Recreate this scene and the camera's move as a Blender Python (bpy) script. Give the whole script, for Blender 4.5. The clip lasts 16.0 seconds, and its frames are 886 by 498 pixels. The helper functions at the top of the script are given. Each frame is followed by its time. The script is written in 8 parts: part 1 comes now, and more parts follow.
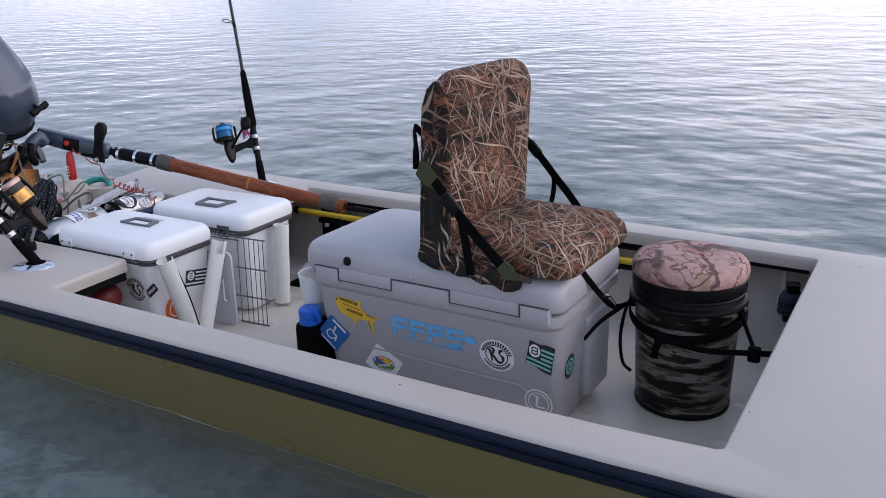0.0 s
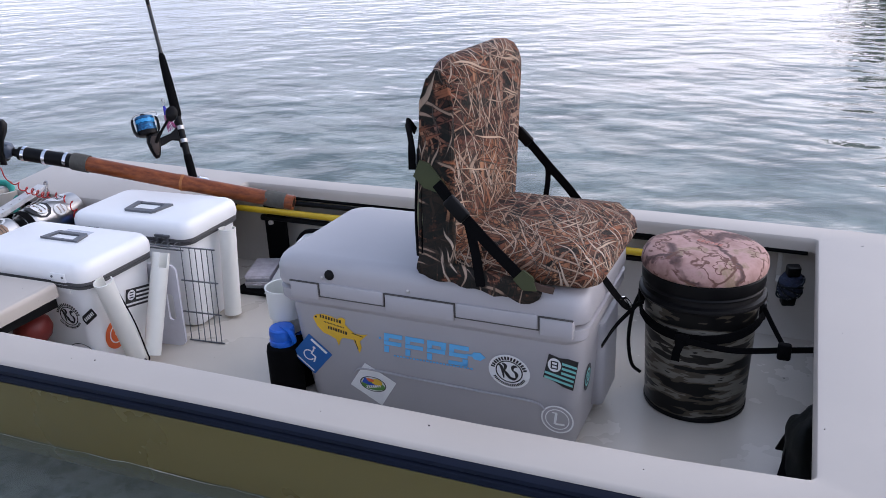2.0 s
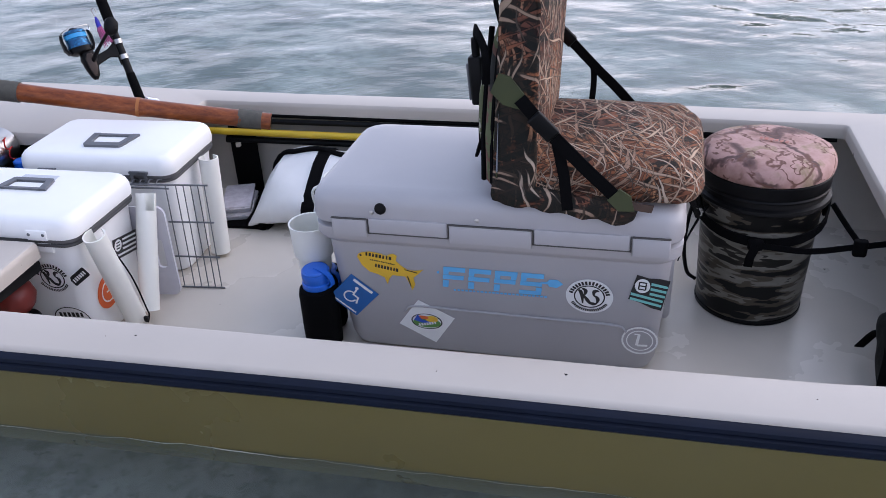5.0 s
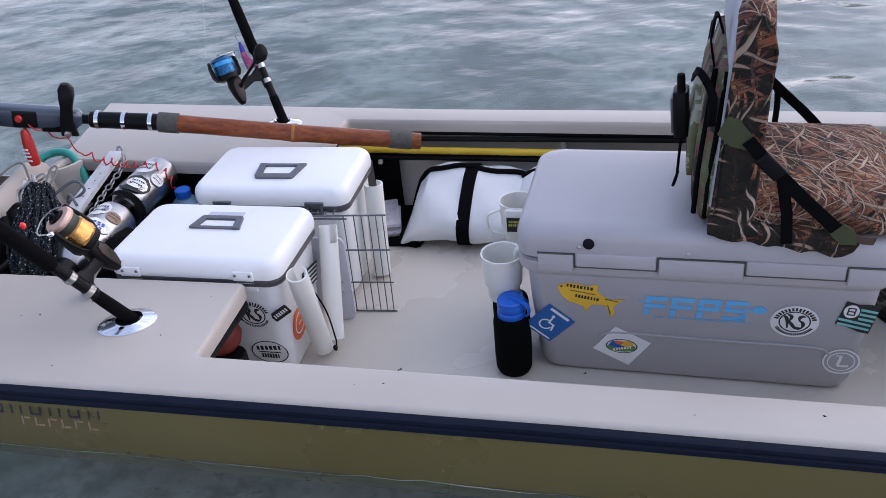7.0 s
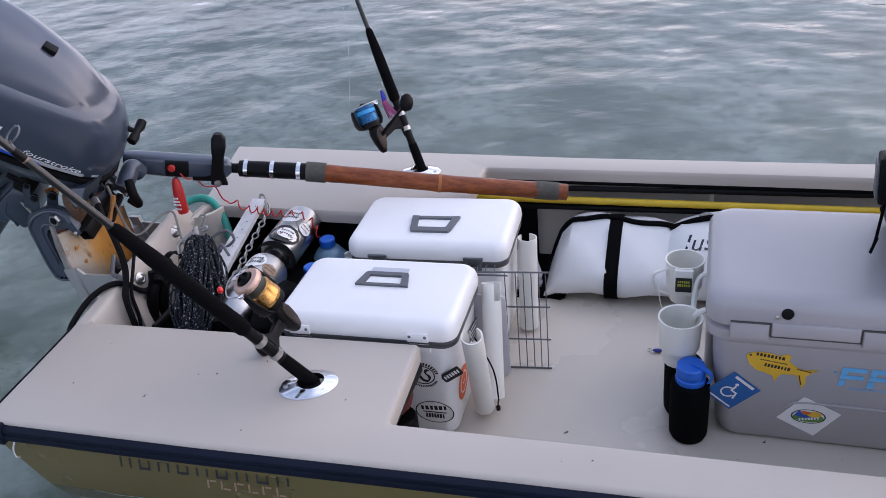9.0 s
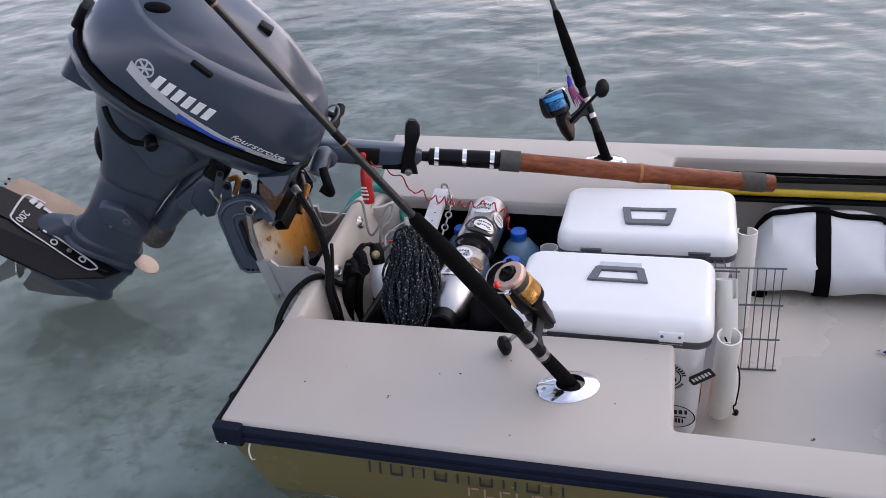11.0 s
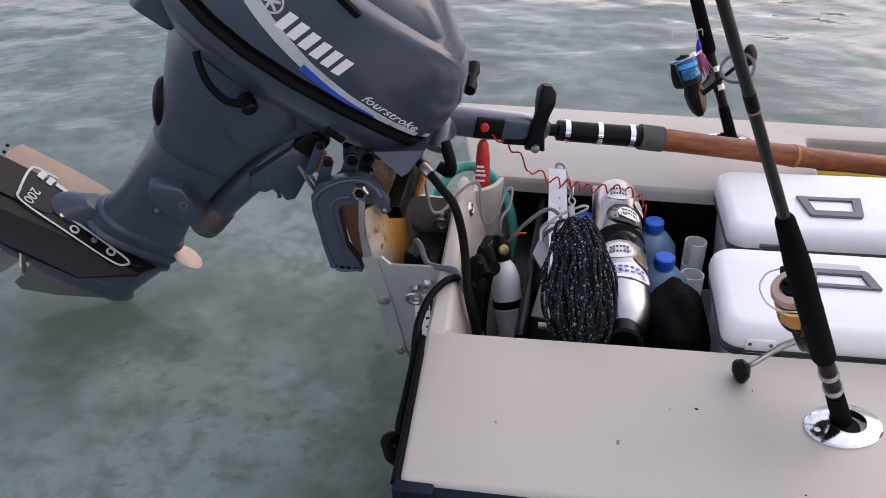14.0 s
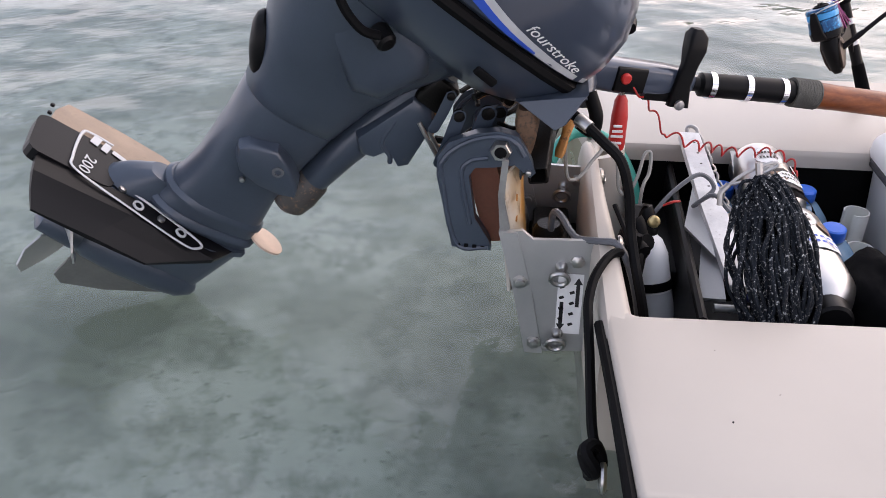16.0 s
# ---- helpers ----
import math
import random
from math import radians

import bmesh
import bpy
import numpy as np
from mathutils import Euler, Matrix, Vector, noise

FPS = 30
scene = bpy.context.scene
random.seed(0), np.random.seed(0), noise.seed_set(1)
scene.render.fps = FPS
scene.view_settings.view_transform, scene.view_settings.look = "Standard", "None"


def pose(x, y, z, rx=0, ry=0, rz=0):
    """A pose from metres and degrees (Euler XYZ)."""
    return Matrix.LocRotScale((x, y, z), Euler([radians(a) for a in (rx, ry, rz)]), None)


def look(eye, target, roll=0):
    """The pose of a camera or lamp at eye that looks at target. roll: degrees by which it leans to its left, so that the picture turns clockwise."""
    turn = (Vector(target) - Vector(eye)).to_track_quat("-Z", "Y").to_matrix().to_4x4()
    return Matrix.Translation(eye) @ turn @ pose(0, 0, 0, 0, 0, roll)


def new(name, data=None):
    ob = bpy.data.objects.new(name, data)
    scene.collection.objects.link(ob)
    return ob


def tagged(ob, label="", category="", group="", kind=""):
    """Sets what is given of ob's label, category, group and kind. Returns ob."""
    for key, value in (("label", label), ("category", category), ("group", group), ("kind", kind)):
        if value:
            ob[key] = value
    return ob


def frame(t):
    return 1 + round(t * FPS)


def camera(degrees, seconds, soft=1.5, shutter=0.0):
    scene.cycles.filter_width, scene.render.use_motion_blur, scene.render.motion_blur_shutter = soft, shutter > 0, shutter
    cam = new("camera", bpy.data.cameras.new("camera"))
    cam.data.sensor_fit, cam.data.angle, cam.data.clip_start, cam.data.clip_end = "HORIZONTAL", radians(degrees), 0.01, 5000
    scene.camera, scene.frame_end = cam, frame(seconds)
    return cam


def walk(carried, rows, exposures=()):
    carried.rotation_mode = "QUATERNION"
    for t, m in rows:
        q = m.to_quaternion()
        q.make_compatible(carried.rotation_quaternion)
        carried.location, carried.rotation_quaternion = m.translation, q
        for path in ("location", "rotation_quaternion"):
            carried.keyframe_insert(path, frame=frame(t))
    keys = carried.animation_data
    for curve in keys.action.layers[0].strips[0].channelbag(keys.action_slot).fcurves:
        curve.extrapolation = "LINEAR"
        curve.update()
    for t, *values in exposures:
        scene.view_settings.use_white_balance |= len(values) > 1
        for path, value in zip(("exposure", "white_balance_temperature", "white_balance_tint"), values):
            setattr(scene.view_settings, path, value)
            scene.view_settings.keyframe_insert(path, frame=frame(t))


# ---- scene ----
cam = camera(55.6, 16.0, soft=0.8)
PATH = [
    (0, (2.143, -1.316, 1.07), (1.13, 0.288, 0.435), -1.8),
    (0.5, (2.035, -1.269, 1.061), (1.011, 0.327, 0.425), -1.7),
    (1, (1.972, -1.245, 1.073), (0.939, 0.337, 0.418), -1.7),
    (1.5, (1.894, -1.225, 1.072), (0.895, 0.369, 0.391), -1.8),
    (2, (1.792, -1.209, 1.094), (1.019, 0.489, 0.373), -2.4),
    (2.5, (1.691, -1.223, 1.089), (1.063, 0.524, 0.345), -3.0),
    (3, (1.619, -1.232, 1.085), (1.086, 0.535, 0.314), -3.5),
    (3.2, (1.599, -1.228, 1.087), (1.077, 0.536, 0.302), -3.3),
    (5.3, (1.251, -1.143, 1.121), (0.804, 0.54, 0.137), -3.3),
    (5.5, (1.207, -1.151, 1.136), (0.762, 0.533, 0.151), -3.4),
    (6, (1.08, -1.173, 1.189), (0.643, 0.478, 0.148), -4.1),
    (6.5, (0.984, -1.182, 1.256), (0.512, 0.449, 0.199), -5.5),
    (7, (0.919, -1.204, 1.295), (0.428, 0.429, 0.25), -6.1),
    (7.5, (0.844, -1.203, 1.345), (0.351, 0.436, 0.311), -6.1),
    (8, (0.761, -1.192, 1.365), (0.232, 0.439, 0.336), -6.9),
    (8.5, (0.661, -1.177, 1.398), (0.12, 0.447, 0.364), -7.1),
    (9, (0.591, -1.204, 1.391), (0.01, 0.43, 0.394), -6.8),
    (9.5, (0.47, -1.21, 1.42), (-0.14, 0.41, 0.418), -7.1),
    (10, (0.318, -1.253, 1.438), (-0.3, 0.36, 0.43), -7.2),
    (10.2, (0.265, -1.282, 1.429), (-0.36, 0.334, 0.429), -7.5),
    (12.3, (-0.235, -1.126, 1.326), (-0.799, 0.482, 0.279), -4.5),
    (12.5, (-0.284, -1.105, 1.316), (-0.822, 0.506, 0.26), -3.8),
    (13, (-0.433, -1.074, 1.269), (-0.9, 0.568, 0.227), -2.8),
    (13.5, (-0.565, -1.068, 1.273), (-0.957, 0.579, 0.208), -2.3),
    (14, (-0.647, -1.031, 1.248), (-0.984, 0.619, 0.169), -1.7),
    (14.5, (-0.746, -0.971, 1.218), (-1.032, 0.685, 0.133), -1.4),
    (15, (-0.843, -0.916, 1.168), (-1.099, 0.732, 0.064), -0.8),
    (15.5, (-0.913, -0.88, 1.092), (-1.155, 0.783, 0.007), -0.1),
    (16, (-1.041, -0.876, 1.033), (-1.273, 0.805, -0.025), -0.8),
]
LIGHT = [(0, -0.31, 6150, 9), (1.5, -0.05, 6150, 9), (3, -0.05, 6250, 9), (5.5, 0.17, 6200, 10.5), (7.5, -0.04, 6150, 11.5), (10, -0.09, 6500, 11.5), (12.5, -0.02, 6900, 11.5), (14.5, 0.05, 7100, 11.5), (16, 0.46, 7300, 12)]
walk(cam, [(t, look(eye, target, roll)) for t, eye, target, roll in PATH], LIGHT)

# ---- world, sun ----
SUN_EL, SUN_ROT = radians(9.0), radians(58.0)
world = bpy.data.worlds.new("dusk_sky")
scene.world = world
world.use_nodes = True
wn, wl = world.node_tree.nodes, world.node_tree.links
wn.clear()
w_out = wn.new("ShaderNodeOutputWorld")
w_bg = wn.new("ShaderNodeBackground")
w_sky = wn.new("ShaderNodeTexSky")
w_sky.sky_type = "NISHITA"
w_sky.sun_disc = False
w_sky.sun_elevation, w_sky.sun_rotation = SUN_EL, SUN_ROT
w_sky.air_density, w_sky.dust_density, w_sky.ozone_density = 1.0, 2.0, 1.5
# thin high cloud veils the blue: an even grey-lavender layer with soft banks
w_geo = wn.new("ShaderNodeTexCoord")
w_map = wn.new("ShaderNodeMapping")
w_map.inputs["Scale"].default_value = (1.6, 1.6, 6.0)
w_noise = wn.new("ShaderNodeTexNoise")
w_noise.inputs["Scale"].default_value = 1.7
w_noise.inputs["Detail"].default_value = 5
w_ramp = wn.new("ShaderNodeValToRGB")
w_ramp.color_ramp.elements[0].position = 0.35
w_ramp.color_ramp.elements[0].color = (3.3, 4.0, 5.7, 1)
w_ramp.color_ramp.elements[1].position = 0.68
w_ramp.color_ramp.elements[1].color = (6.3, 6.8, 8.5, 1)
w_mix = wn.new("ShaderNodeMixRGB")
w_mix.inputs[0].default_value = 0.93
wl.new(w_geo.outputs["Generated"], w_map.inputs["Vector"])
wl.new(w_map.outputs[0], w_noise.inputs["Vector"])
wl.new(w_noise.outputs[0], w_ramp.inputs[0])
wl.new(w_sky.outputs[0], w_mix.inputs[1])
# the low sky is the brightest, with a pink cast after sunset
w_sep = wn.new("ShaderNodeSeparateXYZ")
w_low = wn.new("ShaderNodeValToRGB")
for e_, (p_, c_) in zip((w_low.color_ramp.elements[0], w_low.color_ramp.elements[1]), ((0.03, (2.85, 2.42, 2.06, 1)), (0.34, (1.0, 1.01, 1.03, 1)))):
    e_.position, e_.color = p_, c_
w_mul = wn.new("ShaderNodeMixRGB")
w_mul.blend_type = "MULTIPLY"
w_mul.inputs[0].default_value = 1.0
wl.new(w_geo.outputs["Generated"], w_sep.inputs[0])
wl.new(w_sep.outputs["Z"], w_low.inputs[0])
wl.new(w_ramp.outputs[0], w_mul.inputs[1])
wl.new(w_low.outputs[0], w_mul.inputs[2])
# the glow where the sun went down
w_dot = wn.new("ShaderNodeVectorMath")
w_dot.operation = "DOT_PRODUCT"
w_dot.inputs[1].default_value = (math.sin(SUN_ROT) * 0.92, math.cos(SUN_ROT) * 0.92, 0.38)
w_glow = wn.new("ShaderNodeValToRGB")
for e_, (p_, c_) in zip((w_glow.color_ramp.elements[0], w_glow.color_ramp.elements[1]), ((0.22, (0.84, 0.87, 0.92, 1)), (0.90, (2.85, 2.54, 2.28, 1)))):
    e_.position, e_.color = p_, c_
w_mul2 = wn.new("ShaderNodeMixRGB")
w_mul2.blend_type = "MULTIPLY"
w_mul2.inputs[0].default_value = 1.0
wl.new(w_geo.outputs["Generated"], w_dot.inputs[0])
wl.new(w_dot.outputs["Value"], w_glow.inputs[0])
wl.new(w_mul.outputs[0], w_mul2.inputs[1])
wl.new(w_glow.outputs[0], w_mul2.inputs[2])
wl.new(w_mul2.outputs[0], w_mix.inputs[2])
wl.new(w_mix.outputs[0], w_bg.inputs[0])
w_bg.inputs[1].default_value = 0.145
wl.new(w_bg.outputs[0], w_out.inputs[0])
sun = new("sun", bpy.data.lights.new("sun", "SUN"))
sun.data.energy, sun.data.angle, sun.data.color = 0.75, radians(55), (1.0, 0.80, 0.66)
SUN_DIR = Vector((math.sin(SUN_ROT) * math.cos(radians(24)), math.cos(SUN_ROT) * math.cos(radians(24)), math.sin(radians(24))))
sun.matrix_world = look(SUN_DIR * 30, (0, 0, 0))


# ---- materials ----
def nodes_of(name):
    m = bpy.data.materials.new(name)
    m.use_nodes = True
    return m, m.node_tree.nodes, m.node_tree.links, m.node_tree.nodes["Principled BSDF"]


def coords(n, l, scale=(1, 1, 1), rot=(0, 0, 0)):
    tc, mp = n.new("ShaderNodeTexCoord"), n.new("ShaderNodeMapping")
    mp.vector_type = "TEXTURE"
    mp.inputs["Scale"].default_value, mp.inputs["Rotation"].default_value = [1 / c for c in scale], rot
    l.new(tc.outputs["Object"], mp.inputs["Vector"])
    return mp.outputs[0]


def noise_tex(n, l, vec, scale, detail=4, rough=0.55):
    t = n.new("ShaderNodeTexNoise")
    t.inputs["Scale"].default_value, t.inputs["Detail"].default_value, t.inputs["Roughness"].default_value = scale, detail, rough
    l.new(vec, t.inputs["Vector"])
    return t.outputs[0]


def ramp(n, l, fac, stops):
    r = n.new("ShaderNodeValToRGB")
    while len(r.color_ramp.elements) < len(stops):
        r.color_ramp.elements.new(0.5)
    for e, (p, c) in zip(r.color_ramp.elements, stops):
        e.position, e.color = p, (*c, 1) if len(c) == 3 else c
    l.new(fac, r.inputs[0])
    return r.outputs[0]


def mixc(n, l, fac, a, b, mode="MIX"):
    m = n.new("ShaderNodeMixRGB")
    m.blend_type = mode
    for sock, v in ((m.inputs[0], fac), (m.inputs[1], a), (m.inputs[2], b)):
        if isinstance(v, (int, float)):
            sock.default_value = v
        elif isinstance(v, tuple):
            sock.default_value = (*v, 1)
        else:
            l.new(v, sock)
    return m.outputs[0]


def bump(n, l, bsdf, height, strength, dist):
    b = n.new("ShaderNodeBump")
    b.inputs["Strength"].default_value, b.inputs["Distance"].default_value = strength, dist
    l.new(height, b.inputs["Height"])
    l.new(b.outputs[0], bsdf.inputs["Normal"])


def pbr(name, base, rough=0.5, metal=0.0, var=0.12, big=6.0, fine=160.0, relief=0.15, depth=0.001, coat=0.0, dirt=None, dirt_at=0.66, spec=0.5, specks=0.0):
    """A plain surface: soft blotches and a fine grain in colour, roughness and relief; dirt: colour of sparse stains."""
    m, n, l, b = nodes_of(name)
    v = coords(n, l)
    blot, grain = noise_tex(n, l, v, big, 5), noise_tex(n, l, v, fine, 3)
    dark = tuple(c * (1 - var) for c in base)
    lite = tuple(min(1.0, c * (1 + var * 0.7)) for c in base)
    col = ramp(n, l, blot, [(0.3, dark), (0.7, lite)])
    col = mixc(n, l, 0.25 * min(1.0, var * 4), col, ramp(n, l, grain, [(0.3, dark), (0.7, lite)]))
    if dirt:
        spots = noise_tex(n, l, coords(n, l, rot=(0.4, 0.2, 0.9)), big * 5, 6, 0.7)
        col = mixc(n, l, ramp(n, l, spots, [(dirt_at, (0, 0, 0)), (dirt_at + 0.14, (1, 1, 1))]), col, dirt)
    if specks:
        vo = n.new("ShaderNodeTexVoronoi")
        vo.inputs["Scale"].default_value = specks
        l.new(mixc(n, l, 0.03, v, noise_tex(n, l, v, 90, 2)), vo.inputs["Vector"])
        sv = n.new("ShaderNodeSeparateXYZ")
        l.new(vo.outputs["Color"], sv.inputs[0])
        size = n.new("ShaderNodeMapRange")
        size.inputs["From Min"].default_value, size.inputs["From Max"].default_value = 0.55, 1.0
        size.inputs["To Min"].default_value, size.inputs["To Max"].default_value = 0.0, 0.05
        l.new(sv.outputs["X"], size.inputs["Value"])
        less = n.new("ShaderNodeMath")
        less.operation = "LESS_THAN"
        l.new(vo.outputs["Distance"], less.inputs[0])
        l.new(size.outputs[0], less.inputs[1])
        col = mixc(n, l, less.outputs[0], col, (0.06, 0.055, 0.05))
    l.new(col, b.inputs["Base Color"])
    rr = n.new("ShaderNodeMapRange")
    rr.inputs["To Min"].default_value, rr.inputs["To Max"].default_value = max(0.02, rough * 0.8), min(1.0, rough * 1.2)
    l.new(blot, rr.inputs["Value"])
    l.new(rr.outputs[0], b.inputs["Roughness"])
    b.inputs["Metallic"].default_value = metal
    b.inputs["Coat Weight"].default_value = coat
    b.inputs["Specular IOR Level"].default_value = spec
    if relief:
        bump(n, l, b, grain, relief, depth)
    return m


def cloth_plane(n, l):
    """Flat cloth coordinates that suit the top, the front and the sides of a cushion alike."""
    tc, cb = n.new("ShaderNodeTexCoord"), n.new("ShaderNodeCombineXYZ")
    for k, axis in enumerate(((1.0, 0.15, -0.9), (0.65, 1.0, 0.75))):
        d = n.new("ShaderNodeVectorMath")
        d.operation = "DOT_PRODUCT"
        d.inputs[1].default_value = axis
        l.new(tc.outputs["Object"], d.inputs[0])
        l.new(d.outputs["Value"], cb.inputs[k])
    return cb.outputs[0]


def reeds(n, l, base, plane, layers):
    """Layers of long straight blades: spindles of stretched noise above a level, each layer in its own direction and colour, with a dark lower edge."""
    col = base
    bent = mixc(n, l, 0.06, plane, noise_tex(n, l, plane, 6, 2))
    for k, (c, a, across, long, level) in enumerate(layers):
        mp = n.new("ShaderNodeMapping")
        mp.vector_type = "TEXTURE"
        mp.inputs["Location"].default_value = (0.37 * k, 0.53 * k, 0)
        mp.inputs["Scale"].default_value, mp.inputs["Rotation"].default_value = (1 / (long * 1.2), 1 / (across * 1.75), 1), (0, 0, a)
        l.new(bent, mp.inputs["Vector"])
        f = noise_tex(n, l, mp.outputs[0], 1.0, 1.0, 0.35)
        dark = tuple(x * 0.12 for x in c)
        col = mixc(n, l, ramp(n, l, f, [(level - 0.035, (0, 0, 0)), (level - 0.02, (0.9, 0.9, 0.9))]), col, dark)
        col = mixc(n, l, ramp(n, l, f, [(level, (0, 0, 0)), (level + 0.015, (1, 1, 1))]), col, ramp(n, l, f, [(level, tuple(x * 0.6 for x in c)), (level + 0.10, c)]))
    return col


def camo_reed(name, dark=0.0):
    m, n, l, b = nodes_of(name)
    v, plane = coords(n, l), cloth_plane(n, l)
    base = ramp(n, l, noise_tex(n, l, v, 9, 5), [(0.36, (0.008, 0.008, 0.006)), (0.46, (0.045, 0.024, 0.016)), (0.54, (0.125, 0.066, 0.044)), (0.68, (0.07, 0.040, 0.028))])
    low = [((0.19, 0.082, 0.045), 0.5, 34, 4.5, 0.54), ((0.14, 0.060, 0.036), 1.9, 30, 4.0, 0.56), ((0.010, 0.010, 0.008), 1.2, 17, 3.5, 0.62), ((0.26, 0.135, 0.080), 0.15, 40, 4.2, 0.58),
           ((0.34, 0.20, 0.125), 2.5, 44, 4.2, 0.60), ((0.24, 0.105, 0.058), 0.95, 46, 5.0, 0.60)]
    high = [((0.30, 0.185, 0.125), 1.5, 64, 4.4, 0.615), ((0.36, 0.25, 0.18), 0.35, 70, 4.8, 0.635), ((0.46, 0.36, 0.28), 2.8, 74, 4.6, 0.655), ((0.38, 0.275, 0.20), 2.1, 68, 4.8, 0.645), ((0.48, 0.35, 0.25), 1.1, 66, 4.0, 0.665)]
    col = reeds(n, l, base, plane, low)
    tone = ramp(n, l, noise_tex(n, l, v, 5, 2), [(0.40, (0.56, 0.50, 0.60)), (0.60, (1.02, 0.86, 0.72))])
    col = mixc(n, l, 1.0, col, tone, "MULTIPLY")
    gaps = noise_tex(n, l, v, 9, 5, 0.65)
    col = mixc(n, l, ramp(n, l, gaps, [(0.585 - dark, (0, 0, 0)), (0.635 - dark, (0.94, 0.94, 0.94))]), col, (0.009, 0.010, 0.008))
    if dark:
        high = [(c, a, across * 0.5, long, level + 0.030) for c, a, across, long, level in high[1:4]]
    col = reeds(n, l, col, plane, high)
    l.new(col, b.inputs["Base Color"])
    b.inputs["Roughness"].default_value = 0.82
    b.inputs["Specular IOR Level"].default_value = 0.25
    wr = noise_tex(n, l, v, 14, 4)
    bump(n, l, b, mixc(n, l, 0.25, wr, noise_tex(n, l, v, 700, 2)), 0.4, 0.014)
    return m


def camo_stripe(name):
    m, n, l, b = nodes_of(name)
    v = coords(n, l, (5.5, 5.5, 27))
    f = noise_tex(n, l, v, 1.0, 3.0, 0.5)
    col = ramp(n, l, f, [(0.0, (0.003, 0.003, 0.003)), (0.455, (0.004, 0.004, 0.004)), (0.457, (0.060, 0.050, 0.036)), (0.505, (0.075, 0.062, 0.044)), (0.507, (0.150, 0.139, 0.115)), (0.585, (0.20, 0.186, 0.156)), (0.587, (0.03, 0.026, 0.02)), (0.63, (0.012, 0.011, 0.009))])
    l.new(col, b.inputs["Base Color"])
    b.inputs["Roughness"].default_value = 0.38
    b.inputs["Specular IOR Level"].default_value = 0.22
    bump(n, l, b, noise_tex(n, l, coords(n, l), 420, 2), 0.12, 0.001)
    return m


def camo_pink(name):
    m, n, l, b = nodes_of(name)
    v = coords(n, l)
    col = ramp(n, l, noise_tex(n, l, v, 12, 4, 0.6), [(0.32, (0.17, 0.09, 0.07)), (0.42, (0.33, 0.19, 0.16)), (0.54, (0.44, 0.27, 0.24)), (0.62, (0.27, 0.19, 0.12)), (0.70, (0.40, 0.245, 0.21))])
    for scale, width, level, tint in ((8.0, 0.075, 0.38, (0.075, 0.036, 0.032)), (19.0, 0.055, 0.45, (0.12, 0.050, 0.034))):
        vo = n.new("ShaderNodeTexVoronoi")
        vo.feature = "DISTANCE_TO_EDGE"
        vo.inputs["Scale"].default_value = scale
        wob = mixc(n, l, 0.16, coords(n, l, (1, 0.45, 1), (0, 0, 0.5)), noise_tex(n, l, v, 7, 4, 0.6))
        l.new(wob, vo.inputs["Vector"])
        twig = ramp(n, l, vo.outputs["Distance"], [(0.0, (1, 1, 1)), (width * 0.55, (0.8, 0.8, 0.8)), (width, (0, 0, 0))])
        gate = ramp(n, l, noise_tex(n, l, v, scale * 0.8, 2), [(level, (0, 0, 0)), (level + 0.05, (1, 1, 1))])
        col = mixc(n, l, mixc(n, l, 1.0, twig, gate, "MULTIPLY"), col, tint)
    l.new(col, b.inputs["Base Color"])
    b.inputs["Roughness"].default_value = 0.75
    bump(n, l, b, mixc(n, l, 0.2, noise_tex(n, l, v, 18, 3), noise_tex(n, l, v, 800, 2)), 0.25, 0.006)
    return m


def camo_wood(name):
    m, n, l, b = nodes_of(name)
    v = coords(n, l, (14, 14, 9))
    col = ramp(n, l, noise_tex(n, l, v, 1, 4, 0.5), [(0.0, (0.012, 0.012, 0.010)), (0.43, (0.014, 0.014, 0.012)), (0.433, (0.11, 0.05, 0.035)), (0.5, (0.12, 0.055, 0.04)), (0.503, (0.09, 0.10, 0.045)), (0.575, (0.10, 0.11, 0.05)), (0.578, (0.26, 0.26, 0.20))])
    l.new(col, b.inputs["Base Color"])
    b.inputs["Roughness"].default_value = 0.85
    bump(n, l, b, noise_tex(n, l, coords(n, l), 500, 2), 0.3, 0.002)
    return m


def bamboo_mat(name):
    m, n, l, b = nodes_of(name)
    v = coords(n, l, (3, 90, 90))
    col = ramp(n, l, noise_tex(n, l, v, 1, 5, 0.6), [(0.3, (0.105, 0.023, 0.006)), (0.55, (0.195, 0.049, 0.011)), (0.75, (0.28, 0.084, 0.022))])
    col = mixc(n, l, ramp(n, l, noise_tex(n, l, coords(n, l, (2.2, 14, 14)), 1, 6, 0.7), [(0.62, (0, 0, 0)), (0.72, (0.8, 0.8, 0.8))]), col, (0.05, 0.015, 0.008))
    l.new(col, b.inputs["Base Color"])
    b.inputs["Roughness"].default_value = 0.38
    b.inputs["Specular IOR Level"].default_value = 0.3
    b.inputs["Coat Weight"].default_value = 0.12
    b.inputs["Coat Roughness"].default_value = 0.3
    bump(n, l, b, noise_tex(n, l, v, 1, 4), 0.2, 0.002)
    return m


